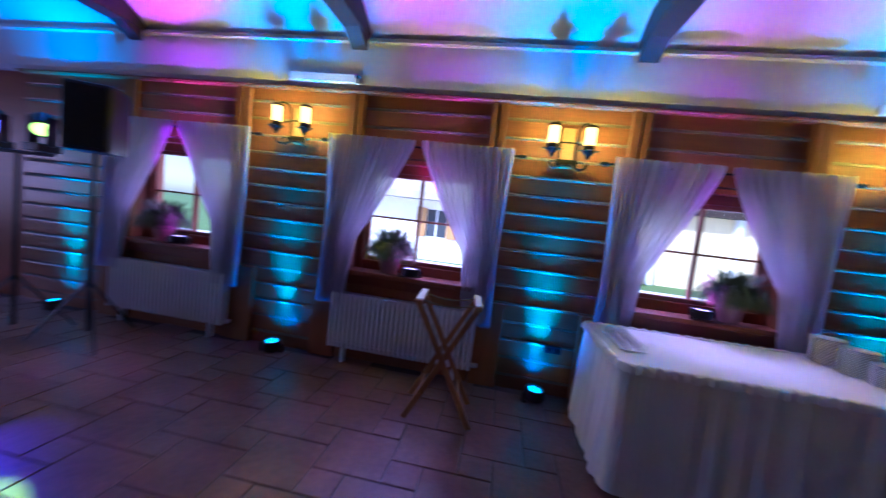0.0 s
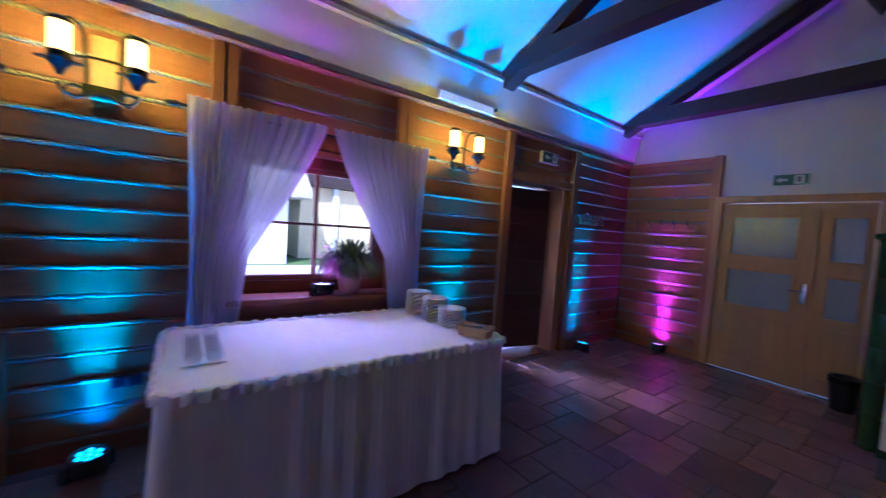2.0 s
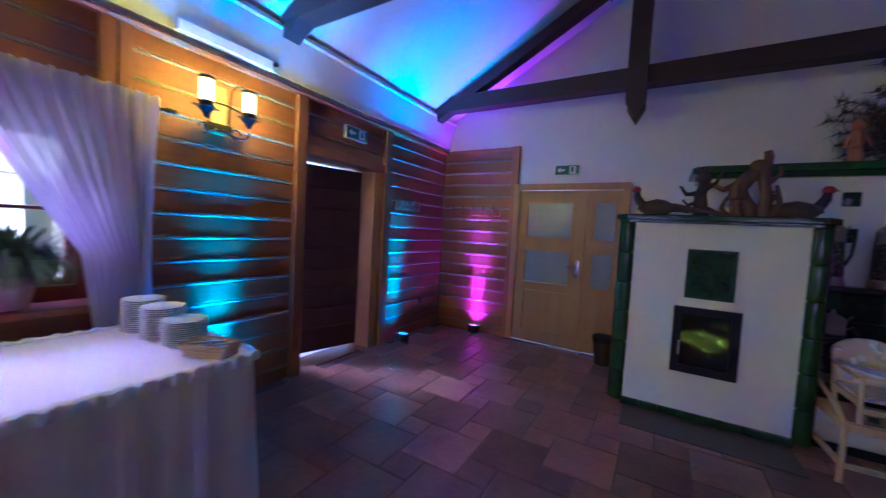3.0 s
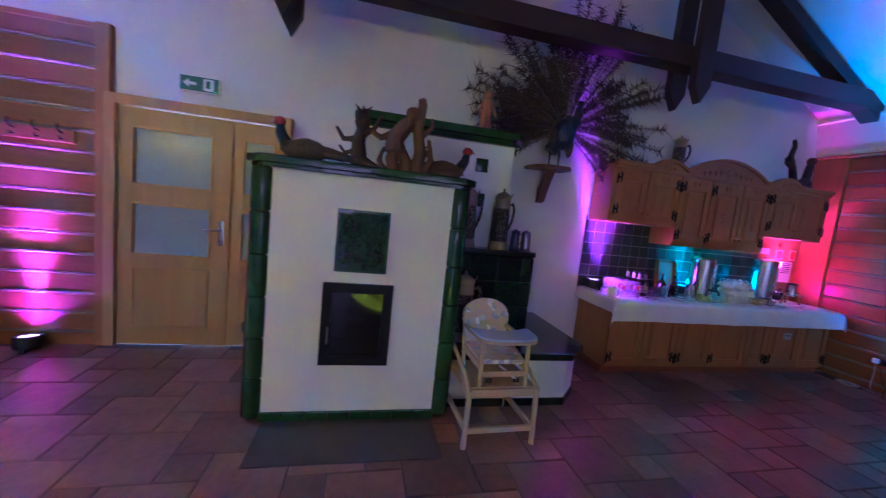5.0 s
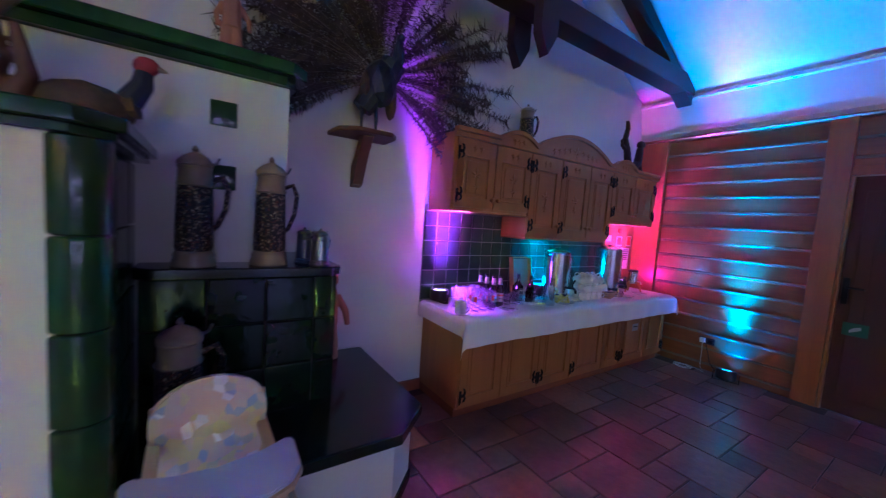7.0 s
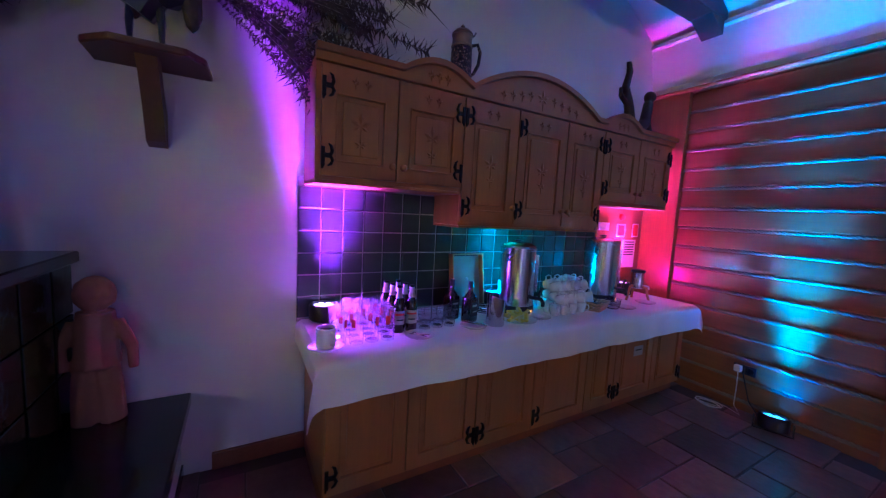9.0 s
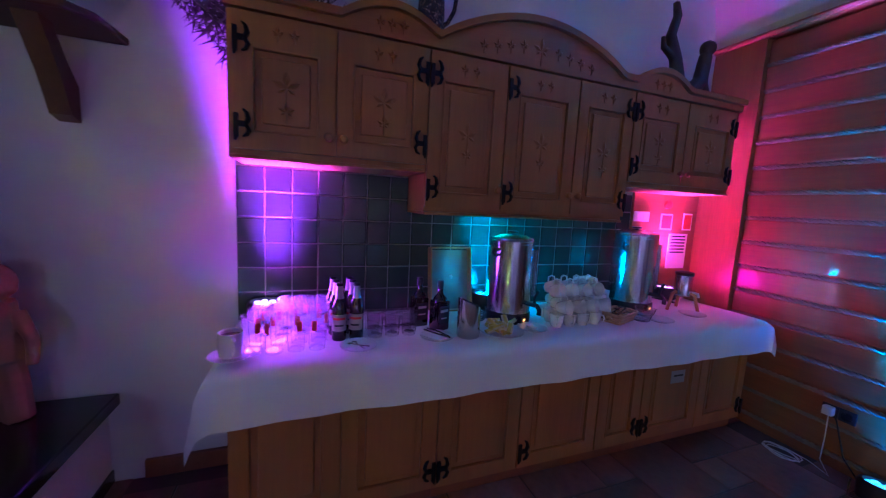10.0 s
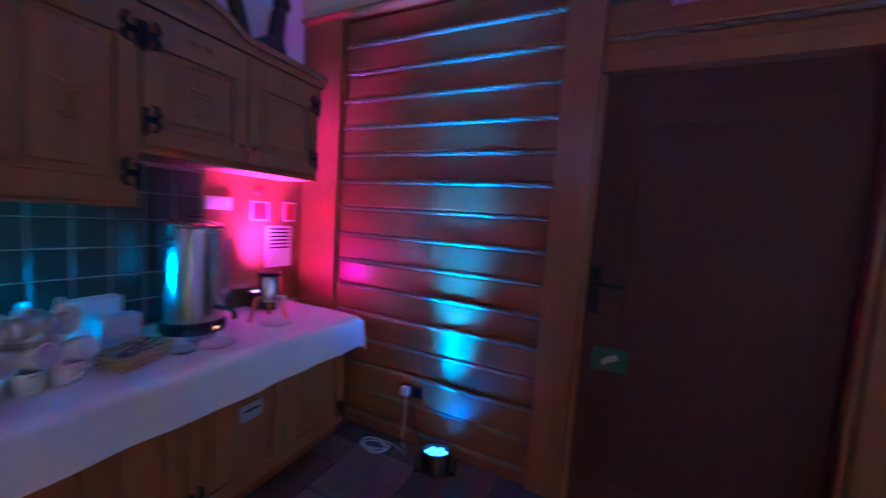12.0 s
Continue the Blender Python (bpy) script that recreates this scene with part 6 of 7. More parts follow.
def notice(y, z, w, h, ground, label, bars=()):
    t = thing("notice", pose(8.971, y, z, 0, 0, -90), label, "notice", "wall notices")
    part("sheet", box(B(), -w / 2, w / 2, -0.004, 0, -h / 2, h / 2), M_PAPER, t)
    for a, b, c, d, m in bars:
        part("bar", box(B(), a * w, b * w, -0.0055, -0.0042, c * h, d * h), m, t)


notice(-4.02, 1.325, 0.115, 0.115, M_SIGNRED, "red and white fire notice on the wooden panel", ((-0.42, 0.42, -0.42, 0.42, M_SIGNRED), ))
notice(-4.235, 1.33, 0.09, 0.125, M_SIGNRED, "red and white fire notice on the wooden panel", ((-0.42, 0.42, -0.42, 0.42, M_SIGNRED), ))
notice(-4.16, 1.11, 0.19, 0.26, M_SIGNRED, "white printed notice on the wooden panel", tuple((-0.4, 0.38, 0.40 - 0.09 * k, 0.44 - 0.09 * k, M_BLACK) for k in range(6)))
t = thing("light_switch", pose(8.971, -3.77, 1.355, 0, 0, -90), "white double light switch on the wooden panel", "switch")
part("switch_plate", box(B(), -0.07, 0.07, -0.01, 0, -0.035, 0.035, 0.004), M_WHITE, t)
for s in (-1, 1):
    part("rocker", box(B(), s * 0.034 - 0.022, s * 0.034 + 0.022, -0.014, -0.0102, -0.024, 0.024, 0.003), M_WHITE, t)
t = tagged(part("fire_button", lathe(B(), [(0.03, 0), (0.03, 0.02), (0.02, 0.025), (0.0, 0.025)], m=pose(8.971, -4.01, 1.448, 0, -90, 0), seg=16), M_SIGNRED, smooth=True), "round red fire button on the wooden panel", "button")

# uplights on the counter
uplight(pose(8.90, -1.38, TOP, 0, 0, 10), 0, M_LED_WHITE, "violet", 0.9, "on the sideboard")
uplight(pose(8.90, -2.54, TOP, 0, 0, 10), 0, M_LED_CYAN, "cyan", 0.9, "on the sideboard")
uplight(pose(8.88, -3.97, TOP, 0, 0, 10), 0, M_LED_MAGENTA, "pink", 0.9, "on the sideboard")


# tableware
def cup_bm():
    bm = lathe(B(), [(0.024, 0.0), (0.027, 0.003), (0.034, 0.03), (0.038, 0.068), (0.0355, 0.068), (0.031, 0.03), (0.022, 0.006), (0.0, 0.006)], seg=18)
    tube(bm, [(0.035, 0, 0.058), (0.055, 0, 0.060), (0.062, 0, 0.045), (0.055, 0, 0.026), (0.032, 0, 0.020)], 0.0045, 6)
    return bm


cup_me = mesh_of("cup", cup_bm(), M_CHINA, True)
k = 0
for row in range(3):
    for col in range(4):
        ob = tagged(new("coffee_cup", cup_me), "white china coffee cup upright on the cloth", "cup", "coffee cups")
        ob.matrix_basis = pose(8.55 + row * 0.082, -2.79 - col * 0.083 - row * 0.02, TOP, 0, 0, 150 + 13 * col)
for row in range(3):
    for col in range(3 if row else 4):
        ob = tagged(new("coffee_cup", cup_me), "white china coffee cup lying on stacked cups", "cup", "coffee cups")
        ob.matrix_basis = pose(8.535 + row * 0.085, -2.78 - col * 0.083 - row * 0.03, TOP + 0.107, 0, -78, 18 + 6 * col)
for row in range(2):
    for col in range(4):
        ob = tagged(new("coffee_cup", cup_me), "white china coffee cup lying on stacked cups", "cup", "coffee cups")
        ob.matrix_basis = pose(8.59 + row * 0.085, -2.77 - col * 0.085 - row * 0.03, TOP + 0.178, 0, -75, 25 - 7 * col)

saucer_me = mesh_of("saucer", lathe(B(), [(0.035, 0.0), (0.05, 0.003), (0.075, 0.013), (0.076, 0.015), (0.05, 0.0065), (0.0, 0.005)], seg=24), M_CHINA, True)
M_COFFEE = material("black_coffee", (0.02, 0.009, 0.004), 0.08)
t = thing("coffee_mug", pose(8.50, -1.31, TOP, 0, 0, 200), "white mug of black coffee on a saucer", "mug")
ob = new("saucer", saucer_me)
ob.parent = t
part("mug_body", lathe(B(), [(0.033, 0.008), (0.042, 0.012), (0.043, 0.10), (0.040, 0.10), (0.039, 0.085), (0.0, 0.085)], seg=20), M_CHINA, t, smooth=True)
part("handle", tube(B(), [(0.042, 0, 0.085), (0.068, 0, 0.083), (0.072, 0, 0.055), (0.06, 0, 0.032), (0.041, 0, 0.03)], 0.006, 6), M_CHINA, t, smooth=True)
part("coffee", lathe(B(), [(0.0385, 0.0855), (0.0, 0.0865)], seg=20), M_COFFEE, t, "black coffee")

for x, y, name in ((8.49, -1.77, "spoons"), (8.53, -2.63, "a tea bag"), (8.50, -3.47, "a lemon")):
    t = thing("small_plate", Matrix.Translation((x, y, TOP)), f"small white china plate with {name}", "plate", "small plates")
    ob = new("saucer", saucer_me)
    ob.parent = t
    if name == "spoons":
        for a in (20, 55):
            bm = tube(B(), [(-0.05, 0, 0.014), (0.0, 0, 0.012), (0.03, 0, 0.013)], 0.003, 6)
            lathe(bm, [(0.0, -0.003), (0.011, 0.0), (0.0, 0.003)], (0.04, 0, 0.013), 10)
            part("spoon", bm, M_STEEL, t, "steel teaspoon", True, pose(0, 0, 0, 0, 0, a))
    elif name == "a tea bag":
        part("tea_bag", box(B(), -0.025, 0.025, -0.02, 0.02, 0.008, 0.02, 0.006), M_PAPER, t)


# tall glasses, tumblers
def tumbler(r0, r1, h, thick=0.003, foot=0.012, seg=18):
    return lathe(B(), [(0.0, foot), (r0 * 0.8, foot), (r0 * 0.9, 0.0), (r0, 0.003), (r1, h), (r1 - thick, h), (r1 - thick * 1.1, h * 0.94)], seg=seg)


tall_me = mesh_of("tall_glass", tumbler(0.031, 0.036, 0.155), M_CLEAR, True)
badge_me = mesh_of("red_badge", prism(B(), [(0.034 * math.cos(a), 0.034 * math.sin(a)) for a in [-0.3 + 0.1 * k for k in range(7)]] + [(0.0355 * math.cos(a), 0.0355 * math.sin(a)) for a in [0.3 - 0.1 * k for k in range(7)]], 0.085, 0.125), M_SIGNRED)
rnd = random.Random(2)
for i in range(4):
    for j in range(4):
        if (i, j) == (3, 0):
            continue
        t = thing("beer_glass", pose(8.52 + 0.08 * i + rnd.uniform(-0.006, 0.006), -1.375 - 0.078 * j - 0.01 * i, TOP, 0, 0, 180 + rnd.uniform(-50, 50)), "tall clear beer glass with a small red badge", "glass", "beer glasses")
        ob = new("glass_body", tall_me)
        ob.parent = t
        ob = new("badge", badge_me)
        ob.parent = t
low_me = mesh_of("tumbler", tumbler(0.030, 0.038, 0.085, 0.003, 0.014), M_CLEAR, True)
for i in range(2):
    for j in range(3):
        for k in range(2 - i):
            ob = tagged(new("tumbler", low_me), "clear glass tumbler, stacked on the cloth", "glass", "tumblers")
            ob.matrix_basis = pose(8.605 + 0.082 * i, -1.855 - 0.078 * j, TOP + 0.032 * k, 0, 0, 20 * j)

# bottles
M_BEERDARK = material("dark_bottle_glass", (0.018, 0.009, 0.004), 0.06, 0, 0.2, 20, 4, 0.0, coat=0.6)
M_FOIL = material("pale_bottle_foil", (0.36, 0.34, 0.30), 0.35, 0.3, 0.1, 60, 8, 0.2)
M_LABELPALE = material("pale_bottle_label", (0.42, 0.38, 0.32), 0.6, 0, 0.08, 50, 6, 0.0)
M_LABELBLACK = material("black_bottle_label", (0.012, 0.012, 0.012), 0.5, 0, 0.1, 50, 6, 0.0)


def sleeve(bm, r, z0, z1, a0=-1.2, a1=1.2, n=12):
    ring = [(math.cos(a0 + (a1 - a0) * k / n), math.sin(a0 + (a1 - a0) * k / n)) for k in range(n + 1)]
    return prism(bm, [(r * c, r * s) for c, s in ring] + [((r - 0.001) * c, (r - 0.001) * s) for c, s in reversed(ring)], z0, z1)


def beer_bottle(m):
    t = thing("beer_bottle", m, "dark brown beer bottle with pale label and foil neck", "bottle", "beer bottles")
    part("glass_body", lathe(B(), [(0.028, 0), (0.031, 0.004), (0.031, 0.135), (0.027, 0.155), (0.016, 0.185), (0.013, 0.205), (0.0125, 0.235), (0.015, 0.237)], seg=18), M_BEERDARK, t, smooth=True)
    part("neck_foil", lathe(B(), [(0.0185, 0.182), (0.0145, 0.203), (0.0135, 0.237), (0.0132, 0.237)], seg=16), M_FOIL, t, "pale foil neck label", True)
    part("cap", lathe(B(), [(0.0155, 0.236), (0.0155, 0.242), (0.012, 0.246), (0.0, 0.246)], seg=16), M_IRON, t)
    lab = part("label", sleeve(B(), 0.0318, 0.045, 0.115), M_LABELPALE, t, "pale paper label", True)
    part("label_bar", sleeve(B(), 0.0326, 0.093, 0.103, -0.9, 0.9), M_SIGNRED, lab)
    part("label_bar", sleeve(B(), 0.0326, 0.065, 0.073, -0.6, 0.6), M_BLACK, lab)
    return t


for i in range(3):
    for j in range(2):
        beer_bottle(pose(8.605 + 0.072 * i, -1.70 - 0.072 * j + 0.01 * i, TOP, 0, 0, 175 + 9 * i - 14 * j))


def square_bottle(m):
    t = thing("whiskey_bottle", m, "square dark whiskey bottle with black label", "bottle", "whiskey bottles")
    bm = box(B(), -0.036, 0.036, -0.036, 0.036, 0, 0.145, 0.010)
    lathe(bm, [(0.036, 0.143), (0.030, 0.158), (0.016, 0.175), (0.0135, 0.185), (0.0135, 0.225)], seg=18)
    part("glass_body", bm, M_BEERDARK, t, smooth=True)
    part("cap", lathe(B(), [(0.0155, 0.200), (0.0155, 0.238), (0.012, 0.241), (0.0, 0.241)], seg=16), M_BLACK, t, smooth=True)
    lab = part("label", box(B(), 0.0362, 0.0372, -0.030, 0.030, 0.035, 0.12), M_LABELBLACK, t, "black paper label")
    part("label_bar", box(B(), 0.0373, 0.0378, -0.022, 0.022, 0.092, 0.104), M_LABELPALE, lab)
    part("label_bar", box(B(), 0.0373, 0.0378, -0.018, 0.018, 0.06, 0.066), M_LABELPALE, lab)
    return t


square_bottle(pose(8.72, -2.09, TOP, 0, 0, 190))
square_bottle(pose(8.64, -2.17, TOP, 0, 0, 200))

# open wooden box standing behind the bottles
t = thing("wooden_box", pose(8.93, -2.33, TOP, 0, 8, 0), "open light wooden box standing on end", "box")
bm = box(B(), -0.012, 0.0, -0.115, 0.115, 0.0, 0.345, 0.002)
part("back", bm, material("pale_box_lining", (0.27, 0.27, 0.21), 0.8, 0, 0.06, 30, 5, 0.1), t)
bm = B()
for a, b, z0, z1 in ((-0.125, -0.1155, 0, 0.355), (0.1155, 0.125, 0, 0.355), (-0.115, 0.115, 0.3455, 0.355), (-0.115, 0.115, -0.009, -0.0005)):
    box(bm, -0.055, 0.0, a, b, z0 + 0.009, z1 + 0.009, 0.002)
bmesh.ops.translate(bm, vec=(0, 0, -0.001), verts=bm.verts)
part("rim", bm, M_OAK, t)
part("clasp", lathe(B(), [(0.012, 0), (0.010, 0.006), (0.0, 0.008)], m=pose(-0.0125, -0.01, 0.19, 0, -90, 0), seg=12), M_LABELPALE, t)
t = thing("cable_tangle", Matrix.Translation((8.76, -2.40, TOP)), "black cable tangle behind the steel jug", "cable")
part("cable", tube(B(), [(0.07 * math.cos(0.7 * k) + 0.01 * math.sin(2.1 * k), 0.08 * math.sin(0.7 * k), 0.005 + 0.0012 * k) for k in range(30)], 0.004, 6), M_BLACK, t)

# slant-topped steel jug
t = thing("steel_canister", Matrix.Translation((8.525, -2.275, TOP)), "brushed steel canister with slanted open top", "canister")
bm = lathe(B(), [(0.052, 0.0), (0.054, 0.004), (0.054, 0.16), (0.051, 0.16), (0.050, 0.01), (0.0, 0.008)], seg=26)
for v in bm.verts:
    if v.co.z > 0.1:
        v.co.z += 0.45 * v.co.y
part("canister_body", bm, M_STEEL, t, smooth=True)

# plate with napkin and tongs; plate of lemon wedges
M_LEMON = material("lemon_peel", (0.62, 0.48, 0.06), 0.45, 0, 0.15, 60, 8, 0.2)
M_LEMONFLESH = material("lemon_flesh", (0.70, 0.62, 0.30), 0.4, 0, 0.15, 40, 8, 0.1)
t = thing("tongs_plate", pose(8.52, -2.12, TOP, 0, 0, 30), "small white plate with napkin and steel tongs", "plate", "small plates")
ob = new("saucer", saucer_me)
ob.parent = t
part("napkin", prism(B(), [(-0.07, -0.05), (0.07, -0.03), (0.05, 0.06), (-0.06, 0.05)], 0.014, 0.019), M_PAPER, t)
bm = B()
for s in (-1, 1):
    tube(bm, [(-0.08, 0.0, 0.026), (0.0, s * 0.014, 0.028), (0.07, s * 0.010, 0.026)], 0.0045, 6)
part("tongs", bm, M_STEEL, t, "steel tongs", True)
t = thing("lemon_plate", Matrix.Translation((8.52, -2.45, TOP)), "oval white plate heaped with lemon wedges", "plate", "small plates")
ob = part("plate_body", lathe(B(), [(0.05, 0.0), (0.07, 0.003), (0.108, 0.015), (0.109, 0.018), (0.07, 0.008), (0.0, 0.006)], seg=26), M_CHINA, t, smooth=True)
wedge = B()
pts = [(0.0, 0.0)] + [(0.026 * math.cos(a), 0.026 * math.sin(a)) for a in [0.45 + 0.28 * k for k in range(9)]]
prism(wedge, pts, -0.03, 0.03)
for v in wedge.verts:
    if abs(v.co.z) > 0.02:
        v.co.x *= 0.7
        v.co.y *= 0.75
wedge.faces.ensure_lookup_table()
for f in wedge.faces:
    f.material_index = 0 if f.calc_center_median().length > 0.019 and abs(f.normal.z) < 0.6 else 1
wedge_me = mesh_of("lemon_wedge", wedge, [M_LEMON, M_LEMONFLESH])
rnd = random.Random(14)
for k in range(22):
    a, r = rnd.uniform(0, 6.28), 0.065 * math.sqrt(rnd.random())
    ob = new("lemon_wedge", wedge_me)
    ob.parent = t
    ob.matrix_basis = pose(r * math.cos(a), r * math.sin(a), 0.018 + 0.013 * (k % 3), 80 + rnd.uniform(-30, 30), rnd.uniform(-40, 40), rnd.uniform(0, 360))


# hot-water urns
def urn(m, r, h, label):
    t = thing("hot_water_urn", m, label, "urn", "hot water urns")
    part("base", lathe(B(), [(r * 1.02, 0.0), (r * 1.04, 0.01), (r * 1.03, 0.05), (r, 0.055)], seg=32), M_BLACK, t, smooth=True)
    part("urn_body", lathe(B(), [(r, 0.055), (r, h * 0.86), (r * 1.02, h * 0.865), (r * 1.02, h * 0.89), (r * 0.98, h * 0.90)], seg=36), M_STEEL, t, "polished steel body", True)
    lid = part("lid", lathe(B(), [(r * 1.0, h * 0.90), (r * 0.98, h * 0.92), (r * 0.6, h * 0.955), (0.0, h * 0.96)], seg=32), M_STEEL, t, smooth=True)
    part("lid_knob", lathe(B(), [(0.012, h * 0.955), (0.012, h * 0.965), (0.03, h * 0.975), (0.03, h * 0.99), (0.0, h)], seg=16), M_BLACK, lid, "black lid knob", True)
    for s in (-1, 1):
        part("side_handle", tube(B(), [(0, s * r, h * 0.80), (0, s * (r + 0.035), h * 0.805), (0, s * (r + 0.045), h * 0.77), (0, s * (r + 0.03), h * 0.74), (0, s * r, h * 0.74)], 0.009, 7), M_BLACK, t, "black side handle", True)
    tap = B()
    tube(tap, [(-r, 0, 0.11), (-r - 0.06, 0, 0.11), (-r - 0.075, 0, 0.09), (-r - 0.075, 0, 0.065)], 0.012, 8)
    tube(tap, [(-r - 0.045, 0, 0.115), (-r - 0.045, 0, 0.15), (-r - 0.065, 0, 0.19)], 0.008, 7)
    part("tap", tap, M_BLACK, t, "black tap", True)
    bm = tube(B(), [(-r - 0.004, -0.05, 0.15), (-r - 0.004, -0.05, h * 0.78)], 0.006, 7)
    part("gauge_tube", bm, M_CLEAR, t)
    part("gauge_guard", box(B(), -r - 0.004, -r + 0.012, -0.066, -0.056, 0.14, h * 0.80, 0.002), M_STEEL, t)
    plate = part("control_plate", box(B(), -r * 1.04 - 0.004, -r + 0.02, 0.012, 0.062, 0.012, 0.05, 0.003), M_BLACK, t)
    part("pilot_lamp", box(B(), -r * 1.04 - 0.006, -r * 1.04 - 0.0042, 0.02, 0.04, 0.02, 0.032), glowing("amber_pilot", (1.0, 0.45, 0.05), 3.0), plate, "amber pilot lamp")
    return t


urn(pose(8.73, -2.60, TOP, 0, 0, 25), 0.118, 0.485, "tall polished steel hot-water urn with black tap")
urn(pose(8.79, -3.545, TOP, 0, 0, 20), 0.130, 0.53, "large polished steel hot-water urn with black handles")

# napkin holders and baskets
for x, y, w in ((8.86, -3.22, 0.15), (8.76, -3.245, 0.14)):
    t = thing("napkin_stack", pose(x, y, TOP, 0, -4, 10), "stack of white paper napkins standing on edge", "napkins", "napkin stacks")
    hh = 0.19 if x > 8.8 else 0.13
    for k in range(8):
        part("napkin", box(B(), -0.028 + 0.007 * k, -0.0225 + 0.007 * k, -w / 2 + 0.002 * math.sin(k), w / 2 + 0.002 * math.cos(k), 0.0, hh + 0.003 * math.sin(k * 2), 0.002), M_PAPER, t)
basket(pose(8.56, -3.22, TOP + 0.001, 0, 0, -70), 0.20, 0.12, 0.045, "small wicker basket with teaspoons on the cloth")
for x, y in ((8.53, -3.36), (8.60, -3.47)):
    tagged(part("glass_bowl", lathe(B(), [(0.03, 0), (0.045, 0.006), (0.058, 0.05), (0.055, 0.05), (0.042, 0.01), (0.0, 0.008)], seg=20), M_CLEAR, smooth=True, m=Matrix.Translation((x, y, TOP))), "small clear glass sugar bowl", "bowl", "glass bowls")

# drink dispenser on wooden legs
t = thing("drink_dispenser", pose(8.66, -3.85, TOP, 0, 0, 20), "small steel drink dispenser on wooden legs", "dispenser")
part("canister", lathe(B(), [(0.045, 0.10), (0.05, 0.105), (0.05, 0.235), (0.047, 0.24), (0.0, 0.245)], seg=24), M_STEEL, t, smooth=True)
part("rim_cap", lathe(B(), [(0.052, 0.232), (0.053, 0.25), (0.03, 0.256), (0.0, 0.256)], seg=24), M_BLACK, t, smooth=True)
for k in range(3):
    a = radians(60 + 120 * k)
    pts = [(0.035 * math.cos(a), 0.035 * math.sin(a), 0.13), (0.07 * math.cos(a), 0.07 * math.sin(a), 0.11), (0.085 * math.cos(a), 0.085 * math.sin(a), 0.05), (0.10 * math.cos(a), 0.10 * math.sin(a), 0.0)]
    part("wooden_leg", tube(B(), pts, 0.010, 7), M_OAK, t, "pale wooden leg")
part("tap", tube(B(), [(-0.05, 0, 0.125), (-0.085, 0, 0.125), (-0.09, 0, 0.10)], 0.008, 7), M_WHITE, t, smooth=True)
ob = new("saucer", saucer_me)
ob.matrix_basis = Matrix.Translation((8.545, -3.80, TOP))
tagged(ob, "small white china saucer under the dispenser", "saucer", "small plates")

# cables by the south wall
t = thing("power_cable", Matrix.Translation((8.20, -4.22, 0)), "white cable coiled on the floor to a socket", "cable")
pts = [(0.085 * math.cos(0.62 * k + 0.3 * math.sin(0.9 * k)) + 0.012 * math.sin(0.23 * k), (0.05 + 0.012 * math.sin(0.31 * k)) * math.sin(0.62 * k), 0.004 + 0.0004 * k) for k in range(38)] + [(0.0, -0.05, 0.02), (-0.10, -0.06, 0.012), (-0.2, -0.02, 0.008), (-0.13, -0.09, 0.04), (-0.12, -0.125, 0.16), (-0.115, -0.13, 0.30)]
part("cable", tube(B(), pts, 0.0026, 6), M_WHITE, t)
part("plug", box(B(), -0.14, -0.095, -0.134, -0.095, 0.30, 0.35, 0.006), M_WHITE, t, "white plug")
t = thing("power_cable", Matrix.Translation((7.85, -4.28, 0)), "black cable from the uplight to a socket", "cable")
part("cable", tube(B(), [(-0.02, 0.02, 0.05), (0.06, -0.03, 0.02), (0.14, -0.05, 0.10), (0.20, -0.072, 0.28), (0.235, -0.074, 0.33)], 0.004, 6), M_BLACK, t)

# door sign on the south door
t = thing("door_sign", pose(7.02, -4.388, 0.745, 0, 0, 180), "small dark green sign plate on the door", "sign")
part("plate", box(B(), -0.075, 0.075, -0.004, 0, -0.055, 0.055, 0.002), M_SIGN, t)
part("symbol", prism(B(), [(-0.03, -0.03), (0.035, 0.005), (0.03, 0.03), (-0.01, 0.015), (-0.035, -0.012)], 0.0045, 0.006, pose(0, 0, 0, 90, 0, 0)), M_SIGNWHITE, t)

# ---- pieces of walls and floor ----
def log_mesh(length, axis):
    bm = B()
    h = PITCH - 0.022
    if axis == "x":
        box(bm, -length / 2, length / 2, 0, 0.045, -h / 2, h / 2)
    else:
        box(bm, 0, 0.045, -length / 2, length / 2, -h / 2, h / 2)
    es = [e for e in bm.edges if abs((e.verts[0].co - e.verts[1].co)["xy".index(axis)]) > length * 0.9]
    bmesh.ops.bevel(bm, geom=es, offset=0.012, segments=2, affect="EDGES", profile=0.6)
    return mesh_of("log", bm, M_LOG if axis == "x" else M_LOG_Y)


def rope_mesh(length, axis):
    """A two-strand twisted rope."""
    bm = B()
    n = max(8, int(length / 0.011))
    for strand in (0, math.pi):
        pts = []
        for k in range(n + 1):
            a = k * 0.011 / 0.032 * math.pi + strand
            u = -length / 2 + length * k / n
            p = (u, 0.0065 * math.cos(a), 0.0065 * math.sin(a))
            pts.append(p if axis == "x" else (p[1], p[0], p[2]))
        tube(bm, pts, 0.0095, 5)
    return mesh_of("rope", bm, M_ROPE, True)


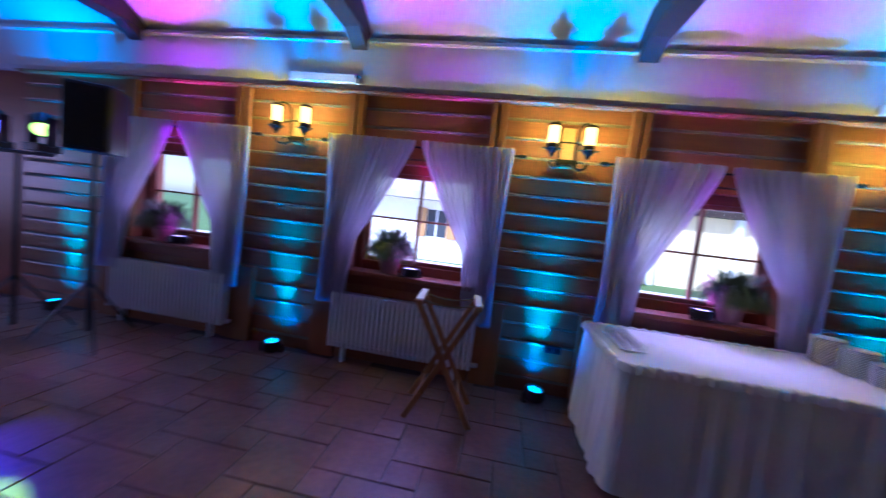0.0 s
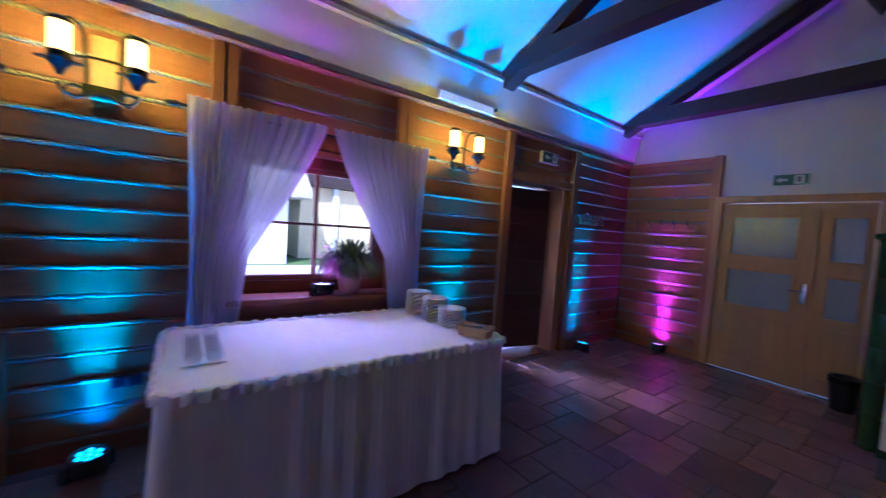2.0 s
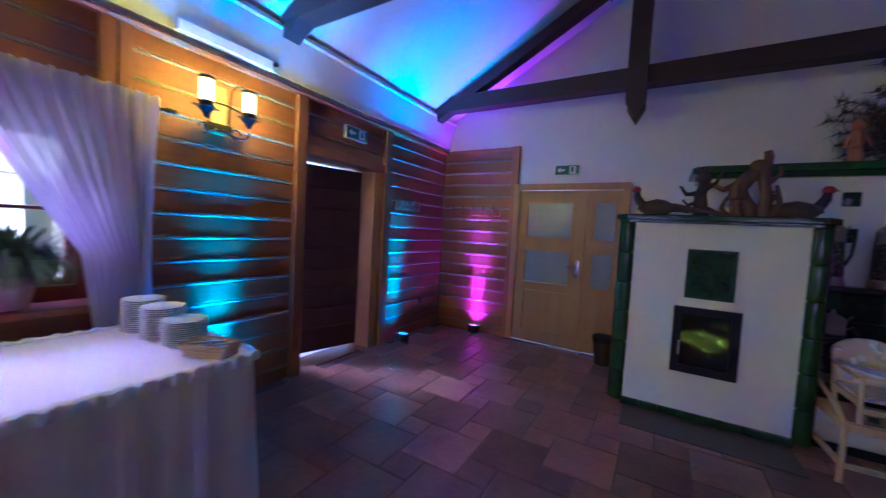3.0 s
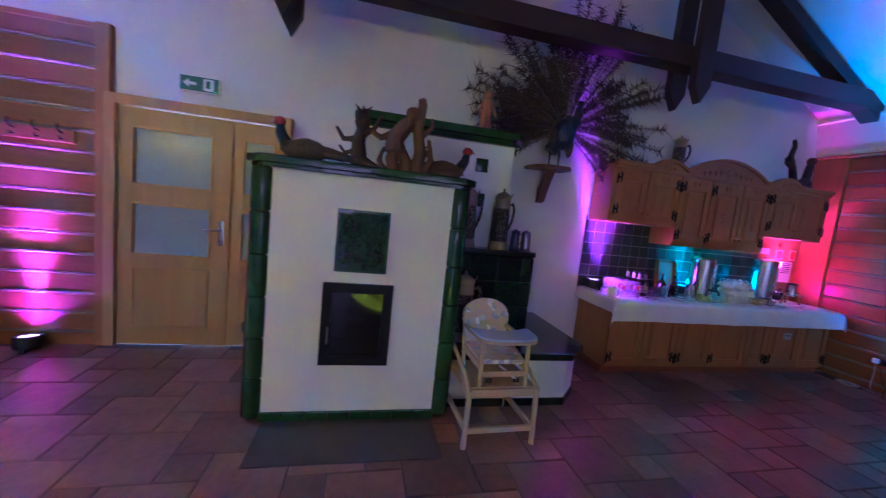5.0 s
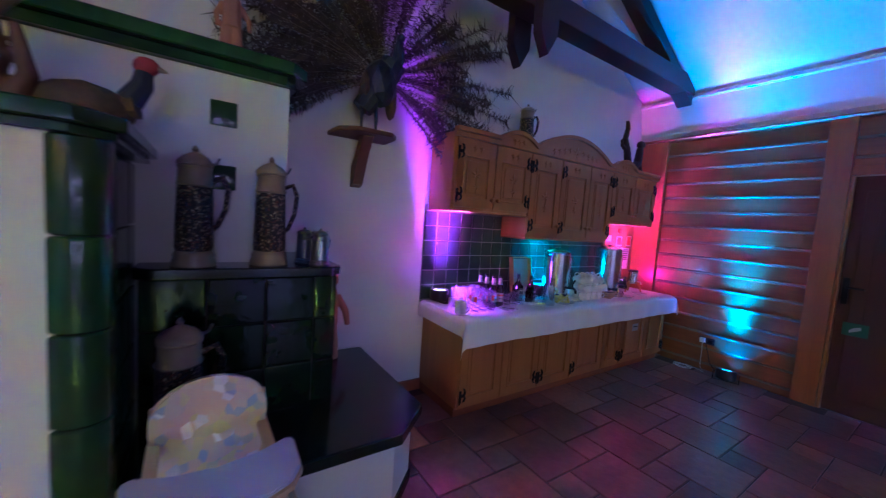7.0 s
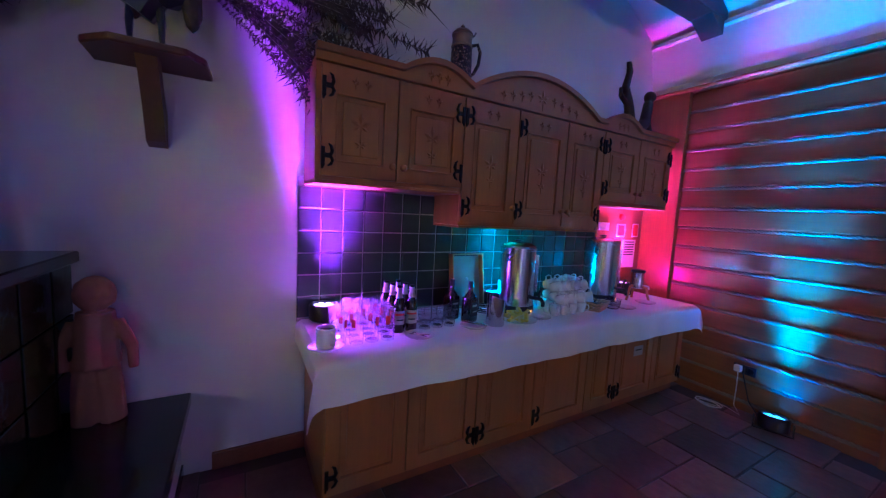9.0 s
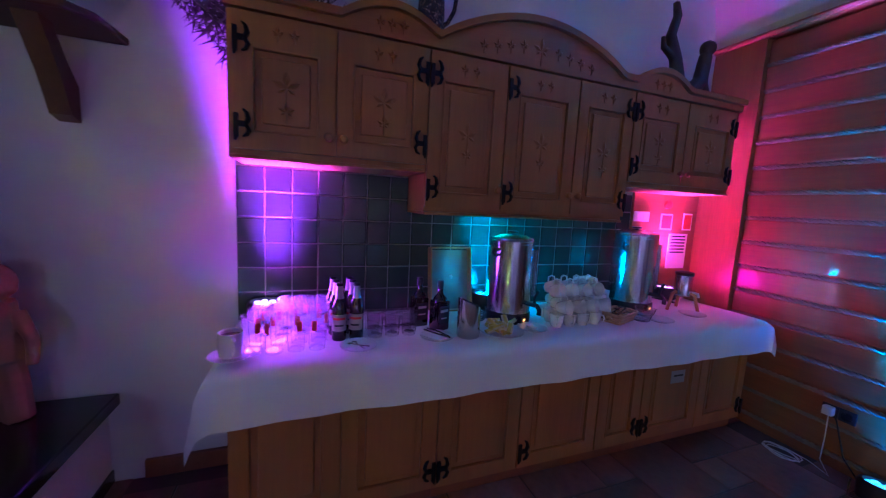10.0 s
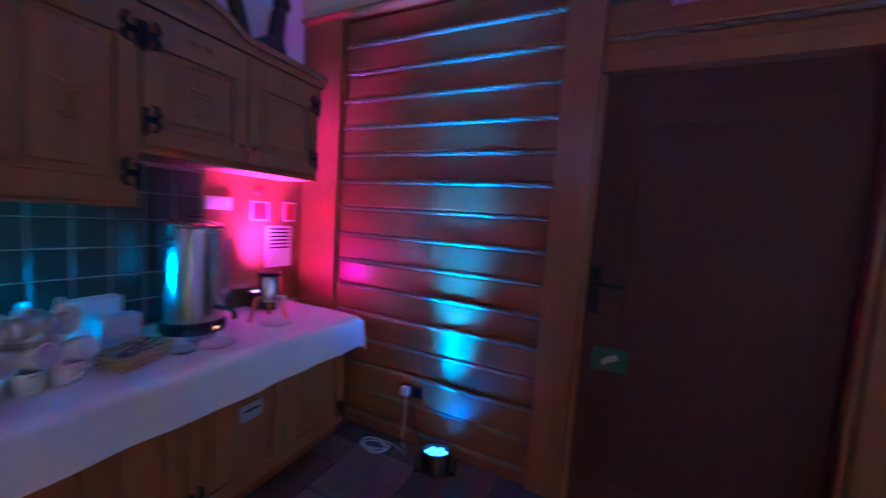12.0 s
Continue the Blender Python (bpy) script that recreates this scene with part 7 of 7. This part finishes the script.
def log_bay(wall, axis, a0, a1, face, inward, z0, z1):
    """Courses of squared logs with rope in the joints, face at the given plane."""
    length, mid = a1 - a0, (a0 + a1) / 2
    log, rope = log_mesh(length, axis), rope_mesh(length, axis)
    foot = 0.068 if inward > 0 else 0.116             # height of the lowest joint
    k0, k1 = math.floor((z0 - foot) / PITCH) if z0 < 0.1 else round((z0 - foot) / PITCH), round((z1 - foot) / PITCH)
    for k in range(k0, k1):
        z = foot + PITCH * (k + 0.5)
        wob = 0.004 * math.sin(k * 2.7 + mid)
        for name, me, off, dz in (("log", log, 0.0, 0.0), ("rope", rope, 0.005, PITCH / 2)):
            if name == "rope" and k == k1 - 1 and z1 > 2.5:
                continue
            ob = new(name, me)
            ob.parent = wall
            p = face - inward * (off + wob)
            ob.location = (mid, p, z + dz) if axis == "x" else (p, mid, z + dz)
            if inward > 0 and name == "log":
                ob.rotation_euler = (0, 0, math.pi) if axis == "x" else (0, 0, 0)


for a, b in ((-2.62, WINDOWS[0] - 0.742), (WINDOWS[0] + 0.742, WINDOWS[1] - 0.742), (WINDOWS[1] + 0.742, WINDOWS[2] - 0.742), (WINDOWS[2] + 0.742, 6.358), (7.672, 8.999)):
    log_bay(wall_north, "x", a, b, 4.30, -1, 0.02, 2.59)
for c in WINDOWS:
    log_bay(wall_north, "x", c - 0.588, c + 0.588, 4.305, -1, 2.02, 2.59)
    log_bay(wall_north, "x", c - 0.588, c + 0.588, 4.305, -1, 0.02, 0.80)
log_bay(wall_north, "x", 6.462, 7.548, 4.305, -1, 2.14, 2.59)
log_bay(wall_south, "x", 7.347, 8.668, -4.37, 1, 0.02, 2.59)
log_bay(wall_south, "x", 6.201, 7.173, -4.375, 1, 2.10, 2.59)
log_bay(wall_south, "x", 4.6, 6.048, -4.37, 1, 0.02, 2.59)
log_bay(wall_east, "y", 3.247, 4.29, 8.957, -1, 0.02, 2.56)

# floor tiles: a large and a small square in turn
BIG, SMALL, GAP = 0.40, 0.20, 0.008


def tile_mesh(side):
    bm = B()
    s = side / 2 - GAP / 2
    box(bm, -s, s, -s, s, -0.012, 0.0)
    es = [e for e in bm.edges if all(v.co.z > -0.001 for v in e.verts)]
    bmesh.ops.bevel(bm, geom=es, offset=0.004, segments=1, affect="EDGES")
    return mesh_of("tile", bm, M_TILE)


big, small = tile_mesh(BIG), tile_mesh(SMALL)
rest = []
count = 0
for i in range(-60, 60):
    for j in range(-60, 60):
        x, y = 6.9 + i * BIG - j * SMALL, -0.2 + i * SMALL + j * BIG
        for me, cx, cy in ((big, x + BIG / 2, y + BIG / 2), (small, x + BIG + SMALL / 2, y + SMALL / 2)):
            if not (BX < cx < GX - 0.05 and SY + 0.05 < cy < WY - 0.05):
                continue
            near = 6.2 < cx < 8.6 and -4.2 < cy < 3.9
            if near and count < 300:
                ob = new("tile", me)
                ob.parent = floor
                ob.location = (cx, cy, 0.0015 * math.sin(13 * cx + 7 * cy))
                count += 1
            else:
                rest.append((me, cx, cy))
verts, faces = [], []
for me, cx, cy in rest:
    base = len(verts)
    verts += [(v.co.x + cx, v.co.y + cy, v.co.z + 0.0015 * math.sin(13 * cx + 7 * cy)) for v in me.vertices]
    faces += [[base + k for k in p.vertices] for p in me.polygons]
me = bpy.data.meshes.new("tiles")
me.from_pydata(verts, [], faces)
me.materials.append(M_TILE)
tiles = new("tiles", me)
tiles.parent = floor
tagged(tiles, "", "", "", "stuff")
